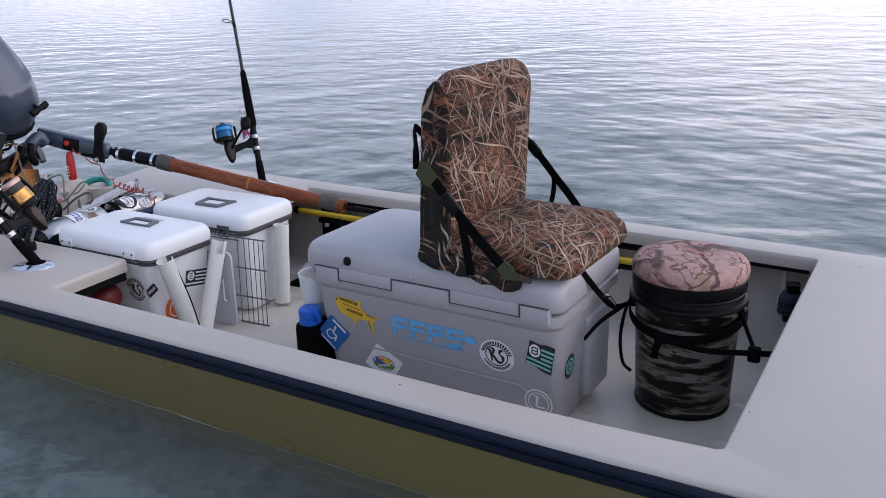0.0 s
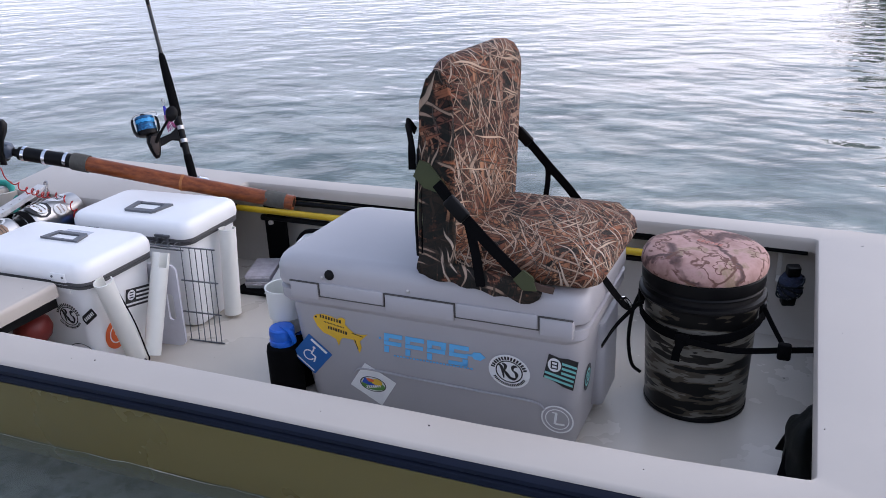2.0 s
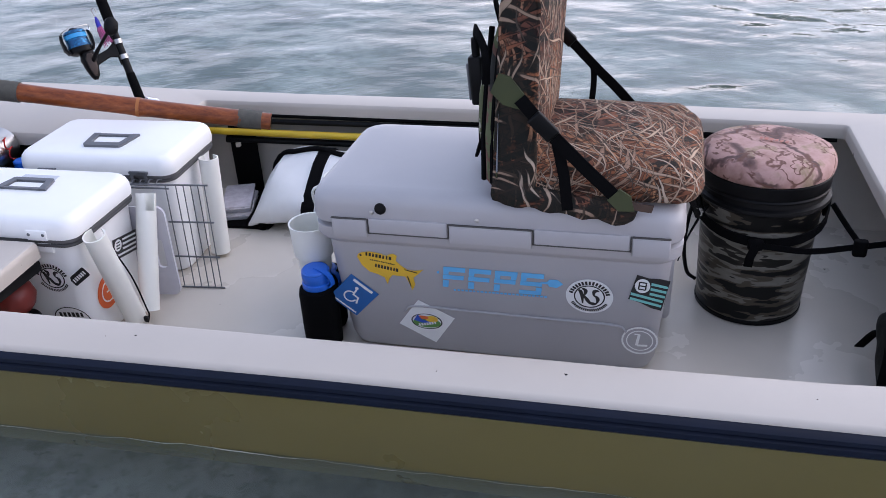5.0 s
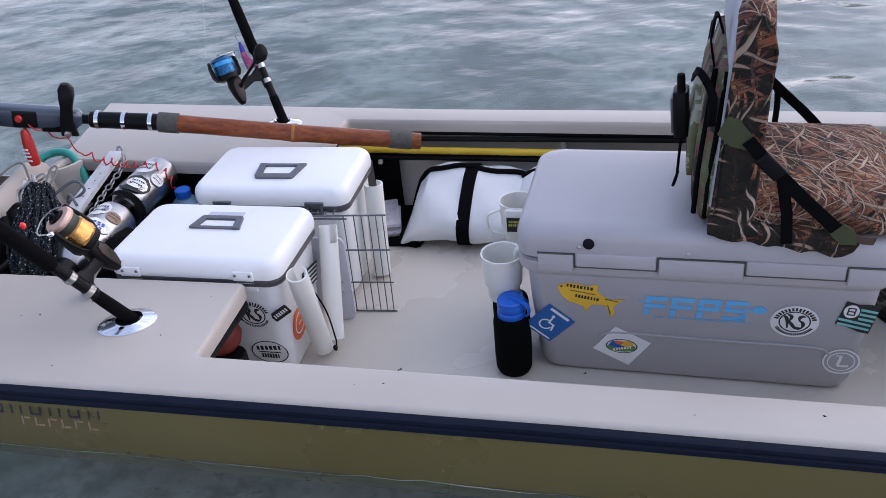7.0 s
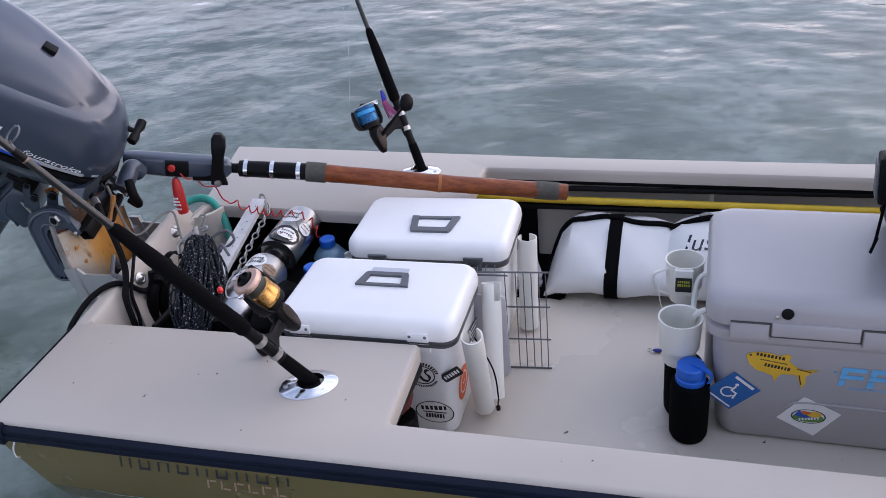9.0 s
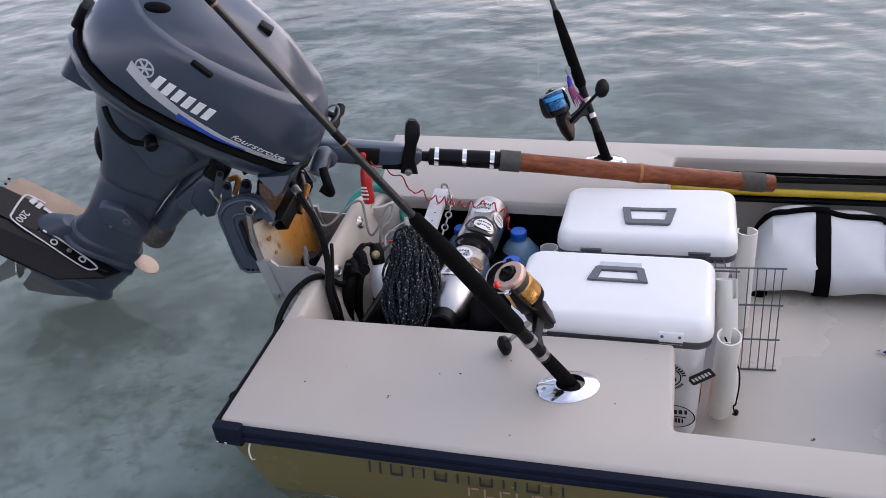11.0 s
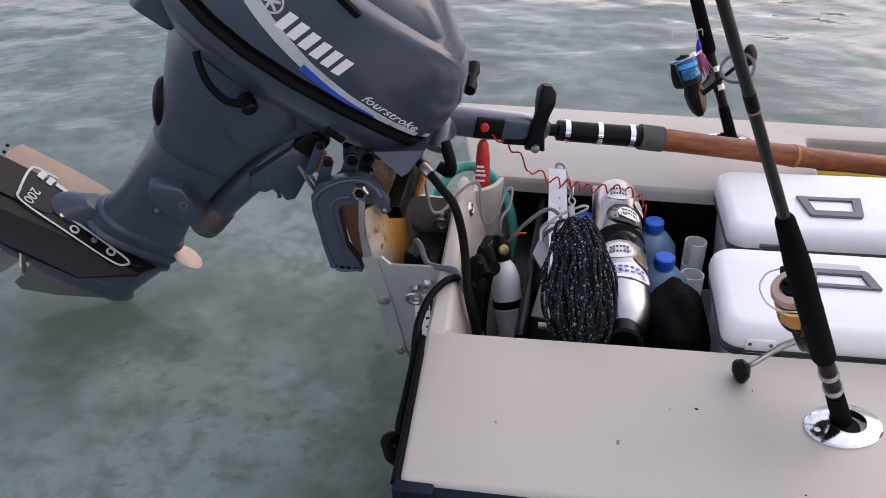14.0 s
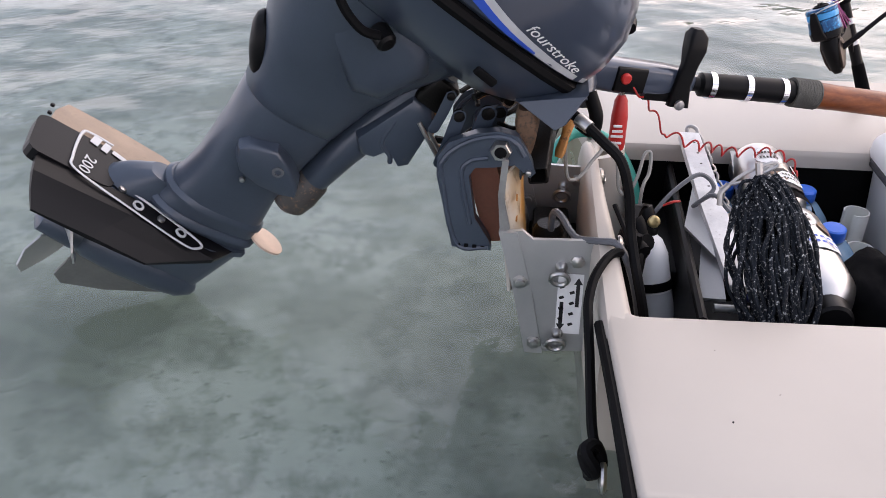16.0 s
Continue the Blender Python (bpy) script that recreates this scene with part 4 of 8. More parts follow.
for p in polys[1:]:
    wpart("mark_block", prism(p, 0.0008, fb), I_CYAN, club)
bm = bmesh.new()
for p in small_print(0.015, -0.034, 0.21, 0.004, 0.5, 24):
    prism(p, 0.0006, fb, bm)
wpart("small_print", bm, I_CYAN, club)
memorial(tan_body, front(1.219, 0.134), 0.050)
# striped flag sticker with a round badge
flag = [(-0.030, 0.038), (-0.004, 0.033), (0.016, 0.036), (0.038, 0.034), (0.032, -0.045), (0.010, -0.042), (-0.014, -0.032), (-0.039, -0.027)]
stripes = []
for i in range(5):
    y = 0.022 - i * 0.0125
    x0, x1 = (0.002, 0.036 - 0.0012 * i) if i < 3 else (-0.036, 0.034 - 0.001 * i)
    stripes.append([(x0, y - 0.0055 + (0.006 if i > 2 else 0.0)), (x1, y - 0.0085), (x1, y - 0.0025), (x0, y + 0.0010 + (0.006 if i > 2 else 0.0))])
fl = front(1.341, 0.160) @ pose(0, 0, 0, 0, 0, -5)
sticker(tan_body, "flag_sticker", "black and mint striped flag sticker with a round badge", fl, flag, I_BLACK,
        [("stripes", I_MINT, stripes), ("badge", I_WHITE, [circle(0.0155, 24, -0.015, 0.012, 0.018)]), ("badge_mark", I_BLACK, [rect(-0.015, y, 0.014, 0.0030) for y in (0.003, 0.012, 0.021)] + [rect(-0.022, 0.012, 0.003, 0.019), rect(-0.008, 0.012, 0.003, 0.019)])])
# ring sticker with an angle in it
r = 0.039
sticker(tan_body, "ring_sticker", "grey ring sticker with a white angle mark", front(1.330, 0.023), circle(r, 36), M_TAN,
        [("ring", I_WHITE, annulus(r * 0.9, r, 36) + annulus(r * 0.68, r * 0.74, 36)), ("angle", I_WHITE, [rect(-0.004, 0.002, 0.006, 0.032, -8), rect(0.006, -0.013, 0.022, 0.005, 4), rect(-0.006, 0.018, 0.012, 0.003)]),
         ])
# white diamond sticker with a coloured oval
dm = front(0.851, 0.021)
sticker(tan_body, "diamond_sticker", "white diamond sticker with a coloured fish picture", dm, [(-0.067, -0.014), (0.017, -0.063), (0.067, 0.016), (-0.015, 0.062)], I_WHITE,
        [("oval", I_BLACK, annulus(0.034, 0.037, ry=0.62)), ("green_part", I_GREEN, [circle(0.033, 24, 0, -0.004, 0.014)]), ("sun_part", I_GOLD, [circle(0.015, 18, 0.012, 0.008, 0.010)]), ("red_part", I_ORANGE, [circle(0.013, 14, -0.008, 0.012, 0.005)]),
         ("blue_part", I_RBLUE, [[(-0.030, 0.002), (-0.020, 0.020), (-0.012, 0.006), (0.02, -0.004), (-0.01, -0.004)]]), ("words", I_WHITE, [turn2(p, 14) for p in small_print(0.0, -0.006, 0.045, 0.007, 0, 7)])])
# blue placard with a wheelchair sign
pm = front(0.682, 0.080) @ pose(0, 0, 0, 0, 0, -42) @ Matrix.Diagonal((1.08, 1.08, 1, 1))
sticker(tan_body, "placard_sticker", "blue square placard with a white wheelchair sign", pm, rect(0, 0, 0.074, 0.088), I_BLUE,
        [("border", I_WHITE, [rect(0, 0.036, 0.05, 0.007), rect(0, -0.038, 0.062, 0.004)]),
         ("wheel", I_WHITE, [[(x - 0.004, y - 0.008) for x, y in p] for p in annulus(0.012, 0.0155, 36)[1:]] + [rect(-0.003, 0.008, 0.004, 0.018, 8), circle(0.004, 12, -0.006, 0.021), rect(0.006, 0.001, 0.014, 0.004), rect(0.014, -0.008, 0.004, 0.016, 20)])])

# the mint mark on the cooler's end
em = frame_at((1.3775, 0.482, 0.10), (0, 1, 0), (0.06, 0, 1))
sticker(tan_body, "end_sticker", "black sticker with a mint ring on the cooler's end", em, circle(0.028, 30, ry=0.034), I_BLACK, [("ring", I_MINT, annulus(0.017, 0.022)), ("bars", I_MINT, [rect(0, y, 0.018, 0.004) for y in (-0.008, 0, 0.008)])])


# ---- the folding seat ----


def pad(w, d, h, r, puff=0.012, flat=0.4):
    """A stuffed cushion on z = 0: w along x, d along y."""
    rings = []
    for z, s, rr in ((0.0, -0.022, r), (0.008, -0.006, r), (0.2 * h + 0.006, 0.002, r), (0.55 * h, 0.004, r), (0.82 * h, -0.003, r), (0.95 * h, -0.014, r), (h, -0.034, r), (h + puff * 0.7, -0.08, r * 0.8), (h + puff, -0.14, r * 0.5)):
        rings.append([V(x, y, z) for x, y in rrect(w + 2 * s, d + 2 * s, max(0.012, rr + s), 7)])
    return loft(rings)


def seat():
    t = thing("camouflage_boat_chair", "reed camouflage folding boat seat strapped on the cooler lid", "seat", (1.020, 0.565, 0.362), (0, 0, -1))
    near, far = -0.203, 0.243

    def lp(name, bm, mat, label="", parent=t):
        return part(name, bm, mat, parent, label)

    bm = pad(0.405, 0.40, 0.078, 0.060, 0.012)
    for v in bm.verts:
        v.co.z += (0.010 * math.cos(v.co.x * 8) if v.co.z > 0.03 else 0) + 0.004 * noise.noise(v.co * 11) - (0.012 if v.co.x > 0.16 and v.co.z > 0.04 else 0)
    bm.transform(Matrix.Translation((0.206, 0.0, 0.004)))
    lp("seat_cushion", bm, M_CAMO, "reed camouflage seat cushion")
    bm = pad(0.465, far - near - 0.006, 0.070, 0.085, 0.010)
    for v in bm.verts:
        v.co.z += 0.003 * noise.noise(v.co * 10)
    lean = pose(0.004, (near + far) / 2, 0.008) @ pose(0, 0, 0, 0, -86.8, 0)
    bm.transform(lean @ Matrix.Translation((0.2325, 0, 0)) @ Matrix.Diagonal((1, 1, -1, 1)))
    lp("back_cushion", bm, M_CAMO, "reed camouflage backrest cushion")

    def tilt(z):
        return 0.056 * z

    # the dark cloth sides of the backrest and the flap along the seat's lower edge
    bm = loft([[V(0.039 + 0.016 * max(0.0, 1 - z / 0.15) + tilt(z) + x, near - 0.001 + y, z) for x, y in rrect(w, 0.018, 0.008, 4)] for z, w in ((0.000, 0.044), (0.012, 0.064), (0.05, 0.078), (0.38, 0.074), (0.425, 0.056), (0.445, 0.036), (0.456, 0.014))])
    lp("back_gusset", bm, M_CAMOD, "dark camouflage side of the backrest")
    for dx in (-0.034, 0.036):
        lp("piping", tube([V(0.039 + tilt(z) + dx * (1 if z < 0.40 else 0.55), near - 0.008, z) for z in (0.02, 0.10, 0.20, 0.30, 0.39, 0.44)], 0.0032, 6), M_CAMOD)
    # a stuffed fold of cloth that sags over the lid's edge
    low = [(0.002, 0.012), (0.006, -0.002), (0.03, -0.008), (0.09, -0.013), (0.17, -0.022), (0.24, -0.032), (0.270, -0.033), (0.284, -0.022), (0.290, -0.002)]
    high = [(0.002, 0.030), (0.006, 0.046), (0.03, 0.050), (0.09, 0.036), (0.17, 0.026), (0.24, 0.020), (0.270, 0.018), (0.284, 0.014), (0.290, 0.004)]
    rings = []
    for a, b in zip(smooth([V(x, 0, z) for x, z in low], 5), smooth([V(x, 0, z) for x, z in high], 5)):
        fold = 0.0035 * math.sin(a.x * 95) + 0.003 * noise.noise(a * 60)
        ring = []
        for g, o in ((0.0, 0.004), (0.06, -0.008), (0.35, -0.014), (0.7, -0.012), (0.94, -0.005), (1.0, 0.006)):
            ring.append(V(a.x, near - 0.004 + o + fold * (1 - g), a.z + (b.z - a.z) * g + 0.5 * fold * (1 - g)))
        rings.append(ring)
    lp("side_flap", loft(rings), M_CAMOD, "dark camouflage flap sagging over the lid's edge")
    # near strap with its buckle and tail
    y = near - 0.020
    lp("strap_anchor", prism([(0.006, 0.232), (0.022, 0.268), (0.044, 0.262), (0.082, 0.214), (0.062, 0.200), (0.030, 0.208)], 0.006, frame_at((0, near - 0.012, 0.0), (1, 0, 0), (0, 0, 1))), M_OLIVE, "olive strap anchor")
    st = lp("strap", strap([(0.062, y, 0.222), (0.115, y - 0.004, 0.163), (0.19, y - 0.003, 0.088), (0.255, y, 0.026)], 0.026, 0.003, (0.5, 0, 0.8)), M_STRAP, "black webbing strap")
    lp("buckle", rbox(0.058, 0.012, 0.032, 0.006, at=(0, 0, -0.016)), M_PLASTIC, "black side-release buckle", st).matrix_basis = pose(0.108, y - 0.005, 0.171, 0, 45, 0)
    lp("strap_tail", strap([(0.132, y + 0.002, 0.142), (0.148, y - 0.001, 0.07), (0.156, y + 0.003, -0.004)], 0.022, 0.002, (1, 0, 0.2)), M_STRAP, "", st)
    lp("strap_anchor", prism([(0.232, 0.026), (0.254, 0.050), (0.276, 0.036), (0.284, 0.006), (0.254, 0.004)], 0.006, frame_at((0, near - 0.017, 0.0), (1, 0, 0), (0, 0, 1))), M_OLIVE, "olive strap anchor")
    lp("strap_end", strap(smooth([(0.272, near - 0.020, 0.020), (0.295, near - 0.016, 0.012), (0.318, near - 0.008, 0.006)]), 0.016, 0.003, (0.3, 0, 1)), M_BROWN, "brown strap end")
    # far strap
    st = lp("strap", strap(smooth([(0.030, 0.249, 0.268), (0.060, 0.254, 0.240), (0.105, 0.252, 0.196), (0.165, 0.238, 0.140), (0.215, 0.222, 0.098), (0.255, 0.208, 0.060)]), 0.022, 0.003, (0.5, 0, 0.8)), M_STRAP, "black webbing strap")
    lp("buckle", rbox(0.050, 0.012, 0.030, 0.006, at=(0, 0, -0.015)), M_PLASTIC, "black side-release buckle", st).matrix_basis = pose(0.088, 0.254, 0.212, 0, 42, -8)
    lp("strap_tail", strap(smooth([(0.128, 0.250, 0.178), (0.152, 0.246, 0.150), (0.158, 0.240, 0.11), (0.156, 0.225, 0.06)]), 0.014, 0.002, (1, 0, 0.2)), M_STRAP, "", st)
    # back: grey cloth, pouch and frame
    yc = (near + far) / 2
    lp("back_panel", loft([[V(0.006 + tilt(z) + x, yc + q, z) for x, q in rrect(0.012, w, 0.005, 3)] for z, w in ((0.03, 0.36), (0.06, 0.41), (0.38, 0.41), (0.43, 0.37), (0.465, 0.28))]), M_GREYCLOTH, "pale grey cloth on the back")

    def back(name, x0, z0, rows, mat, label, wide):
        return lp(name, loft([[V(x + tilt(z) + x0, q * wide + yc - 0.012, z0 + z) for x, q in rrect(w, d, r, 5)] for z, w, d, r in rows]), mat, label)

    back("pouch", -0.002, 0.006, ((0, 0.02, 0.33, 0.008), (0.02, 0.036, 0.37, 0.016), (0.12, 0.046, 0.385, 0.02), (0.22, 0.042, 0.375, 0.02), (0.30, 0.03, 0.36, 0.012), (0.335, 0.014, 0.34, 0.006)), M_WOODL, "woodland camouflage back pouch", 0.98)
    back("front_pocket", -0.020, 0.030, ((0, 0.02, 0.30, 0.008), (0.03, 0.03, 0.33, 0.012), (0.14, 0.034, 0.335, 0.015), (0.24, 0.026, 0.325, 0.010), (0.27, 0.014, 0.31, 0.006)), M_WOODL, "woodland camouflage pocket", 0.92)
    back("small_pocket", -0.037, 0.075, ((0, 0.016, 0.20, 0.006), (0.03, 0.024, 0.23, 0.010), (0.11, 0.026, 0.235, 0.012), (0.155, 0.014, 0.22, 0.006)), M_WOODL, "woodland camouflage small pocket", 0.95)
    for x0, k in ((-0.004, 0.95), (-0.026, 0.85)):
        for sgn in (-1, 1):
            lp("zip", tube(smooth([(x0, sgn * 0.186 * k + yc - 0.012, 0.02), (x0 + 0.004, sgn * 0.193 * k + yc - 0.012, 0.13), (x0 + 0.014, sgn * 0.189 * k + yc - 0.012, 0.25), (x0 + 0.022, sgn * 0.176 * k + yc - 0.012, 0.335)]), 0.006, 6), M_STRAP)
    lp("grab_loop", strap(smooth([(-0.004, -0.05, 0.31), (-0.014, -0.06, 0.37), (-0.006, -0.06, 0.415), (0.008, -0.05, 0.38)]), 0.026, 0.004, (0, 1, 0)), M_STRAP, "black grab loop")
    lp("pouch_cinch", strap(smooth([(-0.045, -0.10, 0.30), (-0.034, -0.16, 0.335), (-0.008, -0.195, 0.30), (-0.006, -0.20, 0.24)]), 0.016, 0.004, (0.2, 0.1, 1)), M_STRAP)
    return t


seat()
radio = thing("handheld_radio", "black handheld radio clipped to the seat's back pouch", "radio", (0.958, 0.560, 0.548), (0, -4, -4))
part("radio_body", rbox(0.032, 0.055, 0.105, 0.008, at=(0, 0, -0.05)), M_PLASTIC, radio)
part("antenna", lathe([(0.009, 0.05), (0.0085, 0.085), (0.008, 0.093), (0.003, 0.095)], 14, at=(0.002, -0.016, 0)), M_BLACK, radio)
part("clear_cover", rbox(0.006, 0.046, 0.08, 0.003, at=(-0.018, 0, -0.04)), M_GREY, radio)
part("lanyard", tube(smooth([(0, -0.01, -0.05), (-0.006, -0.012, -0.10), (-0.012, -0.006, -0.15), (-0.02, -0.016, -0.17), (-0.008, -0.012, -0.135)]), 0.0035, 6), M_STRAP, radio)


# ---- bucket with a cushion ----
def bucket():
    t = thing("bucket_seat", "striped camouflage bucket with a pink camouflage seat cushion on top", "bucket", (1.587, 0.77, FLOOR))
    part("pail", lathe([(0.118, 0.002), (0.126, 0.0), (0.129, 0.006), (0.1295, 0.02), (0.1412, 0.318), (0.1412, 0.334)], 44), M_BUCKET, t, "bucket wrapped in dark striped camouflage")
    part("base_ring", lathe([(0.127, -0.0), (0.131, 0.002), (0.1315, 0.012), (0.130, 0.014)], 44, caps=False), M_PLASTIC, t)
    part("collar", lathe([(0.1415, 0.314), (0.154, 0.315), (0.1575, 0.321), (0.156, 0.328), (0.147, 0.332), (0.145, 0.343), (0.150, 0.345), (0.151, 0.349), (0.149, 0.353), (0.143, 0.356), (0.143, 0.360)], 44, caps=False), M_PLASTIC, t, "ribbed black bucket collar")
    part("lid", lathe([(0.142, 0.352), (0.150, 0.355), (0.1515, 0.362), (0.151, 0.384), (0.146, 0.389), (0.12, 0.390)], 44), M_PLASTIC, t, "black lid rim")
    bm = lathe([(0.10, 0.385), (0.147, 0.386), (0.153, 0.392), (0.1545, 0.404), (0.152, 0.418), (0.144, 0.430), (0.128, 0.437), (0.10, 0.441), (0.06, 0.443), (0.02, 0.4435)], 44)
    for v in bm.verts:
        v.co.z += 0.004 * noise.noise(v.co * 14) if v.co.z > 0.39 else 0
        v.co.x *= 1 + 0.012 * noise.noise(v.co * 9)
    part("cushion", bm, M_PINK, t, "round padded cushion in pink branch camouflage")
    part("cushion_print", dots_line(bmesh.new(), pose(0.01, 0.0, 0.4475, 0, 0, -20), 0, 0, 0.07, 0.013, 0, 6, 0.0), ink("faded_red_print", (0.36, 0.12, 0.08)), t, "faded bars of a printed mark")
    part("bail_handle", tube(smooth([(-0.150, -0.01, 0.30), (-0.166, -0.03, 0.25), (-0.172, -0.045, 0.17), (-0.160, -0.05, 0.10), (-0.137, -0.045, 0.075)]), 0.005, 8), M_PLASTIC, t, "hanging black bail handle")
    for a in (180, 0):
        part("bail_ear", rbox(0.016, 0.04, 0.045, 0.006, at=(0.150 * math.cos(radians(a)), 0, 0.262)), M_PLASTIC, t)
    pts = [(-0.155 * math.cos(radians(a)) * (1.0), -0.155 * math.sin(radians(a)), 0.285 - 0.035 * math.sin(radians(a)) + (0.03 if a < 20 else 0)) for a in range(-20, 200, 12)]
    st = part("strap", strap(pts, 0.024, 0.004, (0, 0, 1)), M_STRAP, t, "black strap round the bucket")
    part("strap_knot", rbox(0.035, 0.018, 0.026, 0.008, at=(-0.02, -0.163, 0.236)), M_STRAP, st)
    part("strap_tail", strap([(-0.02, -0.172, 0.25), (-0.03, -0.176, 0.22), (-0.032, -0.174, 0.195)], 0.02, 0.002, (1, 0, 0)), M_STRAP, st)
    t.scale = (0.965, 0.965, 0.96)
    return t


bucket()
tie = thing("tie_down_strap", "black tie-down strap hooked from cooler to bucket and bulkhead", "strap", (1.42, 0.6, 0.2))
wpart("strap", strap(smooth([(1.40, 0.50, 0.35), (1.425, 0.56, 0.275), (1.44, 0.62, 0.225), (1.462, 0.69, 0.215)]), 0.015, 0.003, (0.3, 0.2, 1)), M_STRAP, tie)
wpart("hook", tube(smooth([(1.425, 0.565, 0.27), (1.436, 0.59, 0.262), (1.445, 0.605, 0.24), (1.440, 0.62, 0.228)]), 0.004, 7), M_CHROME, tie, "chrome snap hook")
wpart("strap", strap(smooth([(1.40, 0.52, 0.165), (1.42, 0.58, 0.195), (1.45, 0.66, 0.215)]), 0.016, 0.003, (0.3, 0.2, 1)), M_STRAP, tie)
wpart("strap", strap(smooth([(1.58, 0.607, 0.165), (1.68, 0.615, 0.155), (1.78, 0.64, 0.16), (1.86, 0.66, 0.165), (2.0, 0.7, 0.17)]), 0.014, 0.003, (0, 0.1, 1)), M_STRAP, tie)
wpart("strap", strap(smooth([(1.735, 0.72, 0.225), (1.765, 0.68, 0.19), (1.79, 0.645, 0.165)]), 0.014, 0.003, (0, 0.1, 1)), M_STRAP, tie)
wpart("knot", rbox(0.03, 0.02, 0.04, 0.008, at=(1.79, 0.638, 0.14)), M_STRAP, tie)


# ---- the two white coolers ----
def white_cooler(name_label, at, latches, turn=0, hx=0.0, hy=0.0, flip=False):
    t = thing("white_cooler", name_label, "cooler", at, (0, 0, turn), group="white coolers in the stern")
    t.matrix_basis = t.matrix_basis @ Matrix.Diagonal((1.035, 1.0, 1.024, 1))

    def ring(w, d, z, r=0.035):
        return [V(x, y, z) for x, y in rrect(w, d, r, 6)]

    part("body", loft([ring(0.34, 0.19, 0.0), ring(0.375, 0.225, 0.006), ring(0.385, 0.235, 0.025), ring(0.412, 0.262, 0.275), ring(0.415, 0.264, 0.288)]), M_WHITE, t, "white ribbed cooler tub")
    part("gasket", loft([ring(0.415, 0.262, 0.280), ring(0.432, 0.276, 0.284), ring(0.434, 0.278, 0.290), ring(0.426, 0.270, 0.2925), ring(0.434, 0.278, 0.295), ring(0.432, 0.276, 0.302), ring(0.415, 0.26, 0.304)]), M_GASKET, t, "dark grey gasket band")
    lid = part("lid", loft([ring(0.422, 0.266, 0.300), ring(0.435, 0.279, 0.303), ring(0.439, 0.283, 0.314), ring(0.436, 0.280, 0.332), ring(0.430, 0.274, 0.342), ring(0.420, 0.264, 0.3492), ring(0.407, 0.251, 0.3533, 0.03), ring(0.392, 0.236, 0.3547, 0.03), ring(0.15, 0.06, 0.3560, 0.02)]), M_WHITE, t, "white domed lid")
    # recessed carry handle
    hm = pose(hx, hy, 0.3552, 0, 0, 180 if flip else 0) @ Matrix.Diagonal((1, 1.18 if flip else 0.82, 1, 1))
    hf = part("handle_frame", prism([(-0.067, -0.036), (-0.048, -0.036), (-0.040, 0.018), (0.040, 0.018), (0.048, -0.036), (0.067, -0.036), (0.055, 0.030), (0.050, 0.036), (-0.050, 0.036), (-0.055, 0.030)], 0.007, hm), M_GREY, lid, "dark grey folding handle")
    part("handle_hinge", prism(rect(0, -0.031, 0.112, 0.010), 0.006, hm), M_GREY, hf)
    part("handle_step", prism([(-0.044, -0.018), (0.044, -0.018), (0.040, 0.012), (-0.040, 0.012)], 0.0025, hm), M_WHITE, lid)
    if not flip:
        # uncut recess: a greyer slab carries the shade of the white plastic
        part("finger_recess_shade", prism([(-0.050, 0.036), (0.050, 0.036), (0.047, 0.070), (-0.047, 0.070)], 0.0012, hm), ink("recess_shade_grey", (0.50, 0.52, 0.56), 0.4), lid, "pale grey slab for the shaded white finger recess")
    for x, y in ((-0.185, -0.10), (0.185, 0.10)):
        part("screw", lathe([(0.006, 0), (0.0055, 0.0025), (0.002, 0.003)], 12, at=(x, y, 0.346)), M_GREY, lid)
    for x in latches:
        if latches is HINGED:
            for dz in (0.268, 0.303):
                part("hinge", rbox(0.05, 0.008, 0.024, 0.002, at=(x, -0.1415 if dz > 0.29 else -0.133, dz)), M_WHITE, t, "white hinge plate")
            for dx in (-0.018, 0.018):
                part("hinge_screw", lathe([(0.004, 0), (0.003, 0.002), (0.001, 0.0025)], 8, m=frame_at((x + dx, -0.146, 0.318), (1, 0, 0), (0, 0, 1))), M_GREY, t)
        else:
            la = part("latch", ring_plate(rrect(0.044, 0.036, 0.004, 3), rrect(0.032, 0.022, 0.003, 3), 0.006, frame_at((x, -0.142, 0.296), (1, 0, 0), (0, 0, 1))), M_GREY, t, "grey swing latch")
            part("latch_bar", rbox(0.052, 0.008, 0.008, 0.002, at=(x, -0.144, 0.308)), M_GREY, la)
    return t


HN, HF = (0.008, 0.028), (0.004, -0.042)
HINGED, LATCHED = (-0.155, 0.133), (-0.13, 0.13)
C1 = V(-0.163, 0.408)
c1 = white_cooler("white plastic cooler with printed stickers beside the stern deck", (C1.x, C1.y, FLOOR), HINGED, 1.5, HN[0], HN[1])
c2 = white_cooler("white plastic cooler standing behind its twin", (-0.122, 0.768, FLOOR), LATCHED, 2.6, HF[0], HF[1], True)
mk = frame_at((-0.120, 0.880, 0.2870), (1, 0.045, 0), (0, 1, 0.02))
bm = bmesh.new()
for i, w in enumerate((0.016, 0.02, 0.008, 0.014, 0.018, 0.014, 0.006)):
    prism(rect(-0.045 + i * 0.0145, 0, w * 0.55, 0.016 if i % 3 == 0 else 0.011), 0.0006, mk, bm)
wpart("lid_mark", bm, I_BLACK, c2, "small black bars of a maker's mark")


def near_side(x, z):
    """A pose on the near face of the first white cooler."""
    f = (z - FLOOR - 0.025) / 0.25
    return frame_at((x, C1.y - 0.1175 - 0.0135 * f - 0.0015 + 0.026 * (x - C1.x), z), (1, 0.026, 0), (0, -0.055, 1))


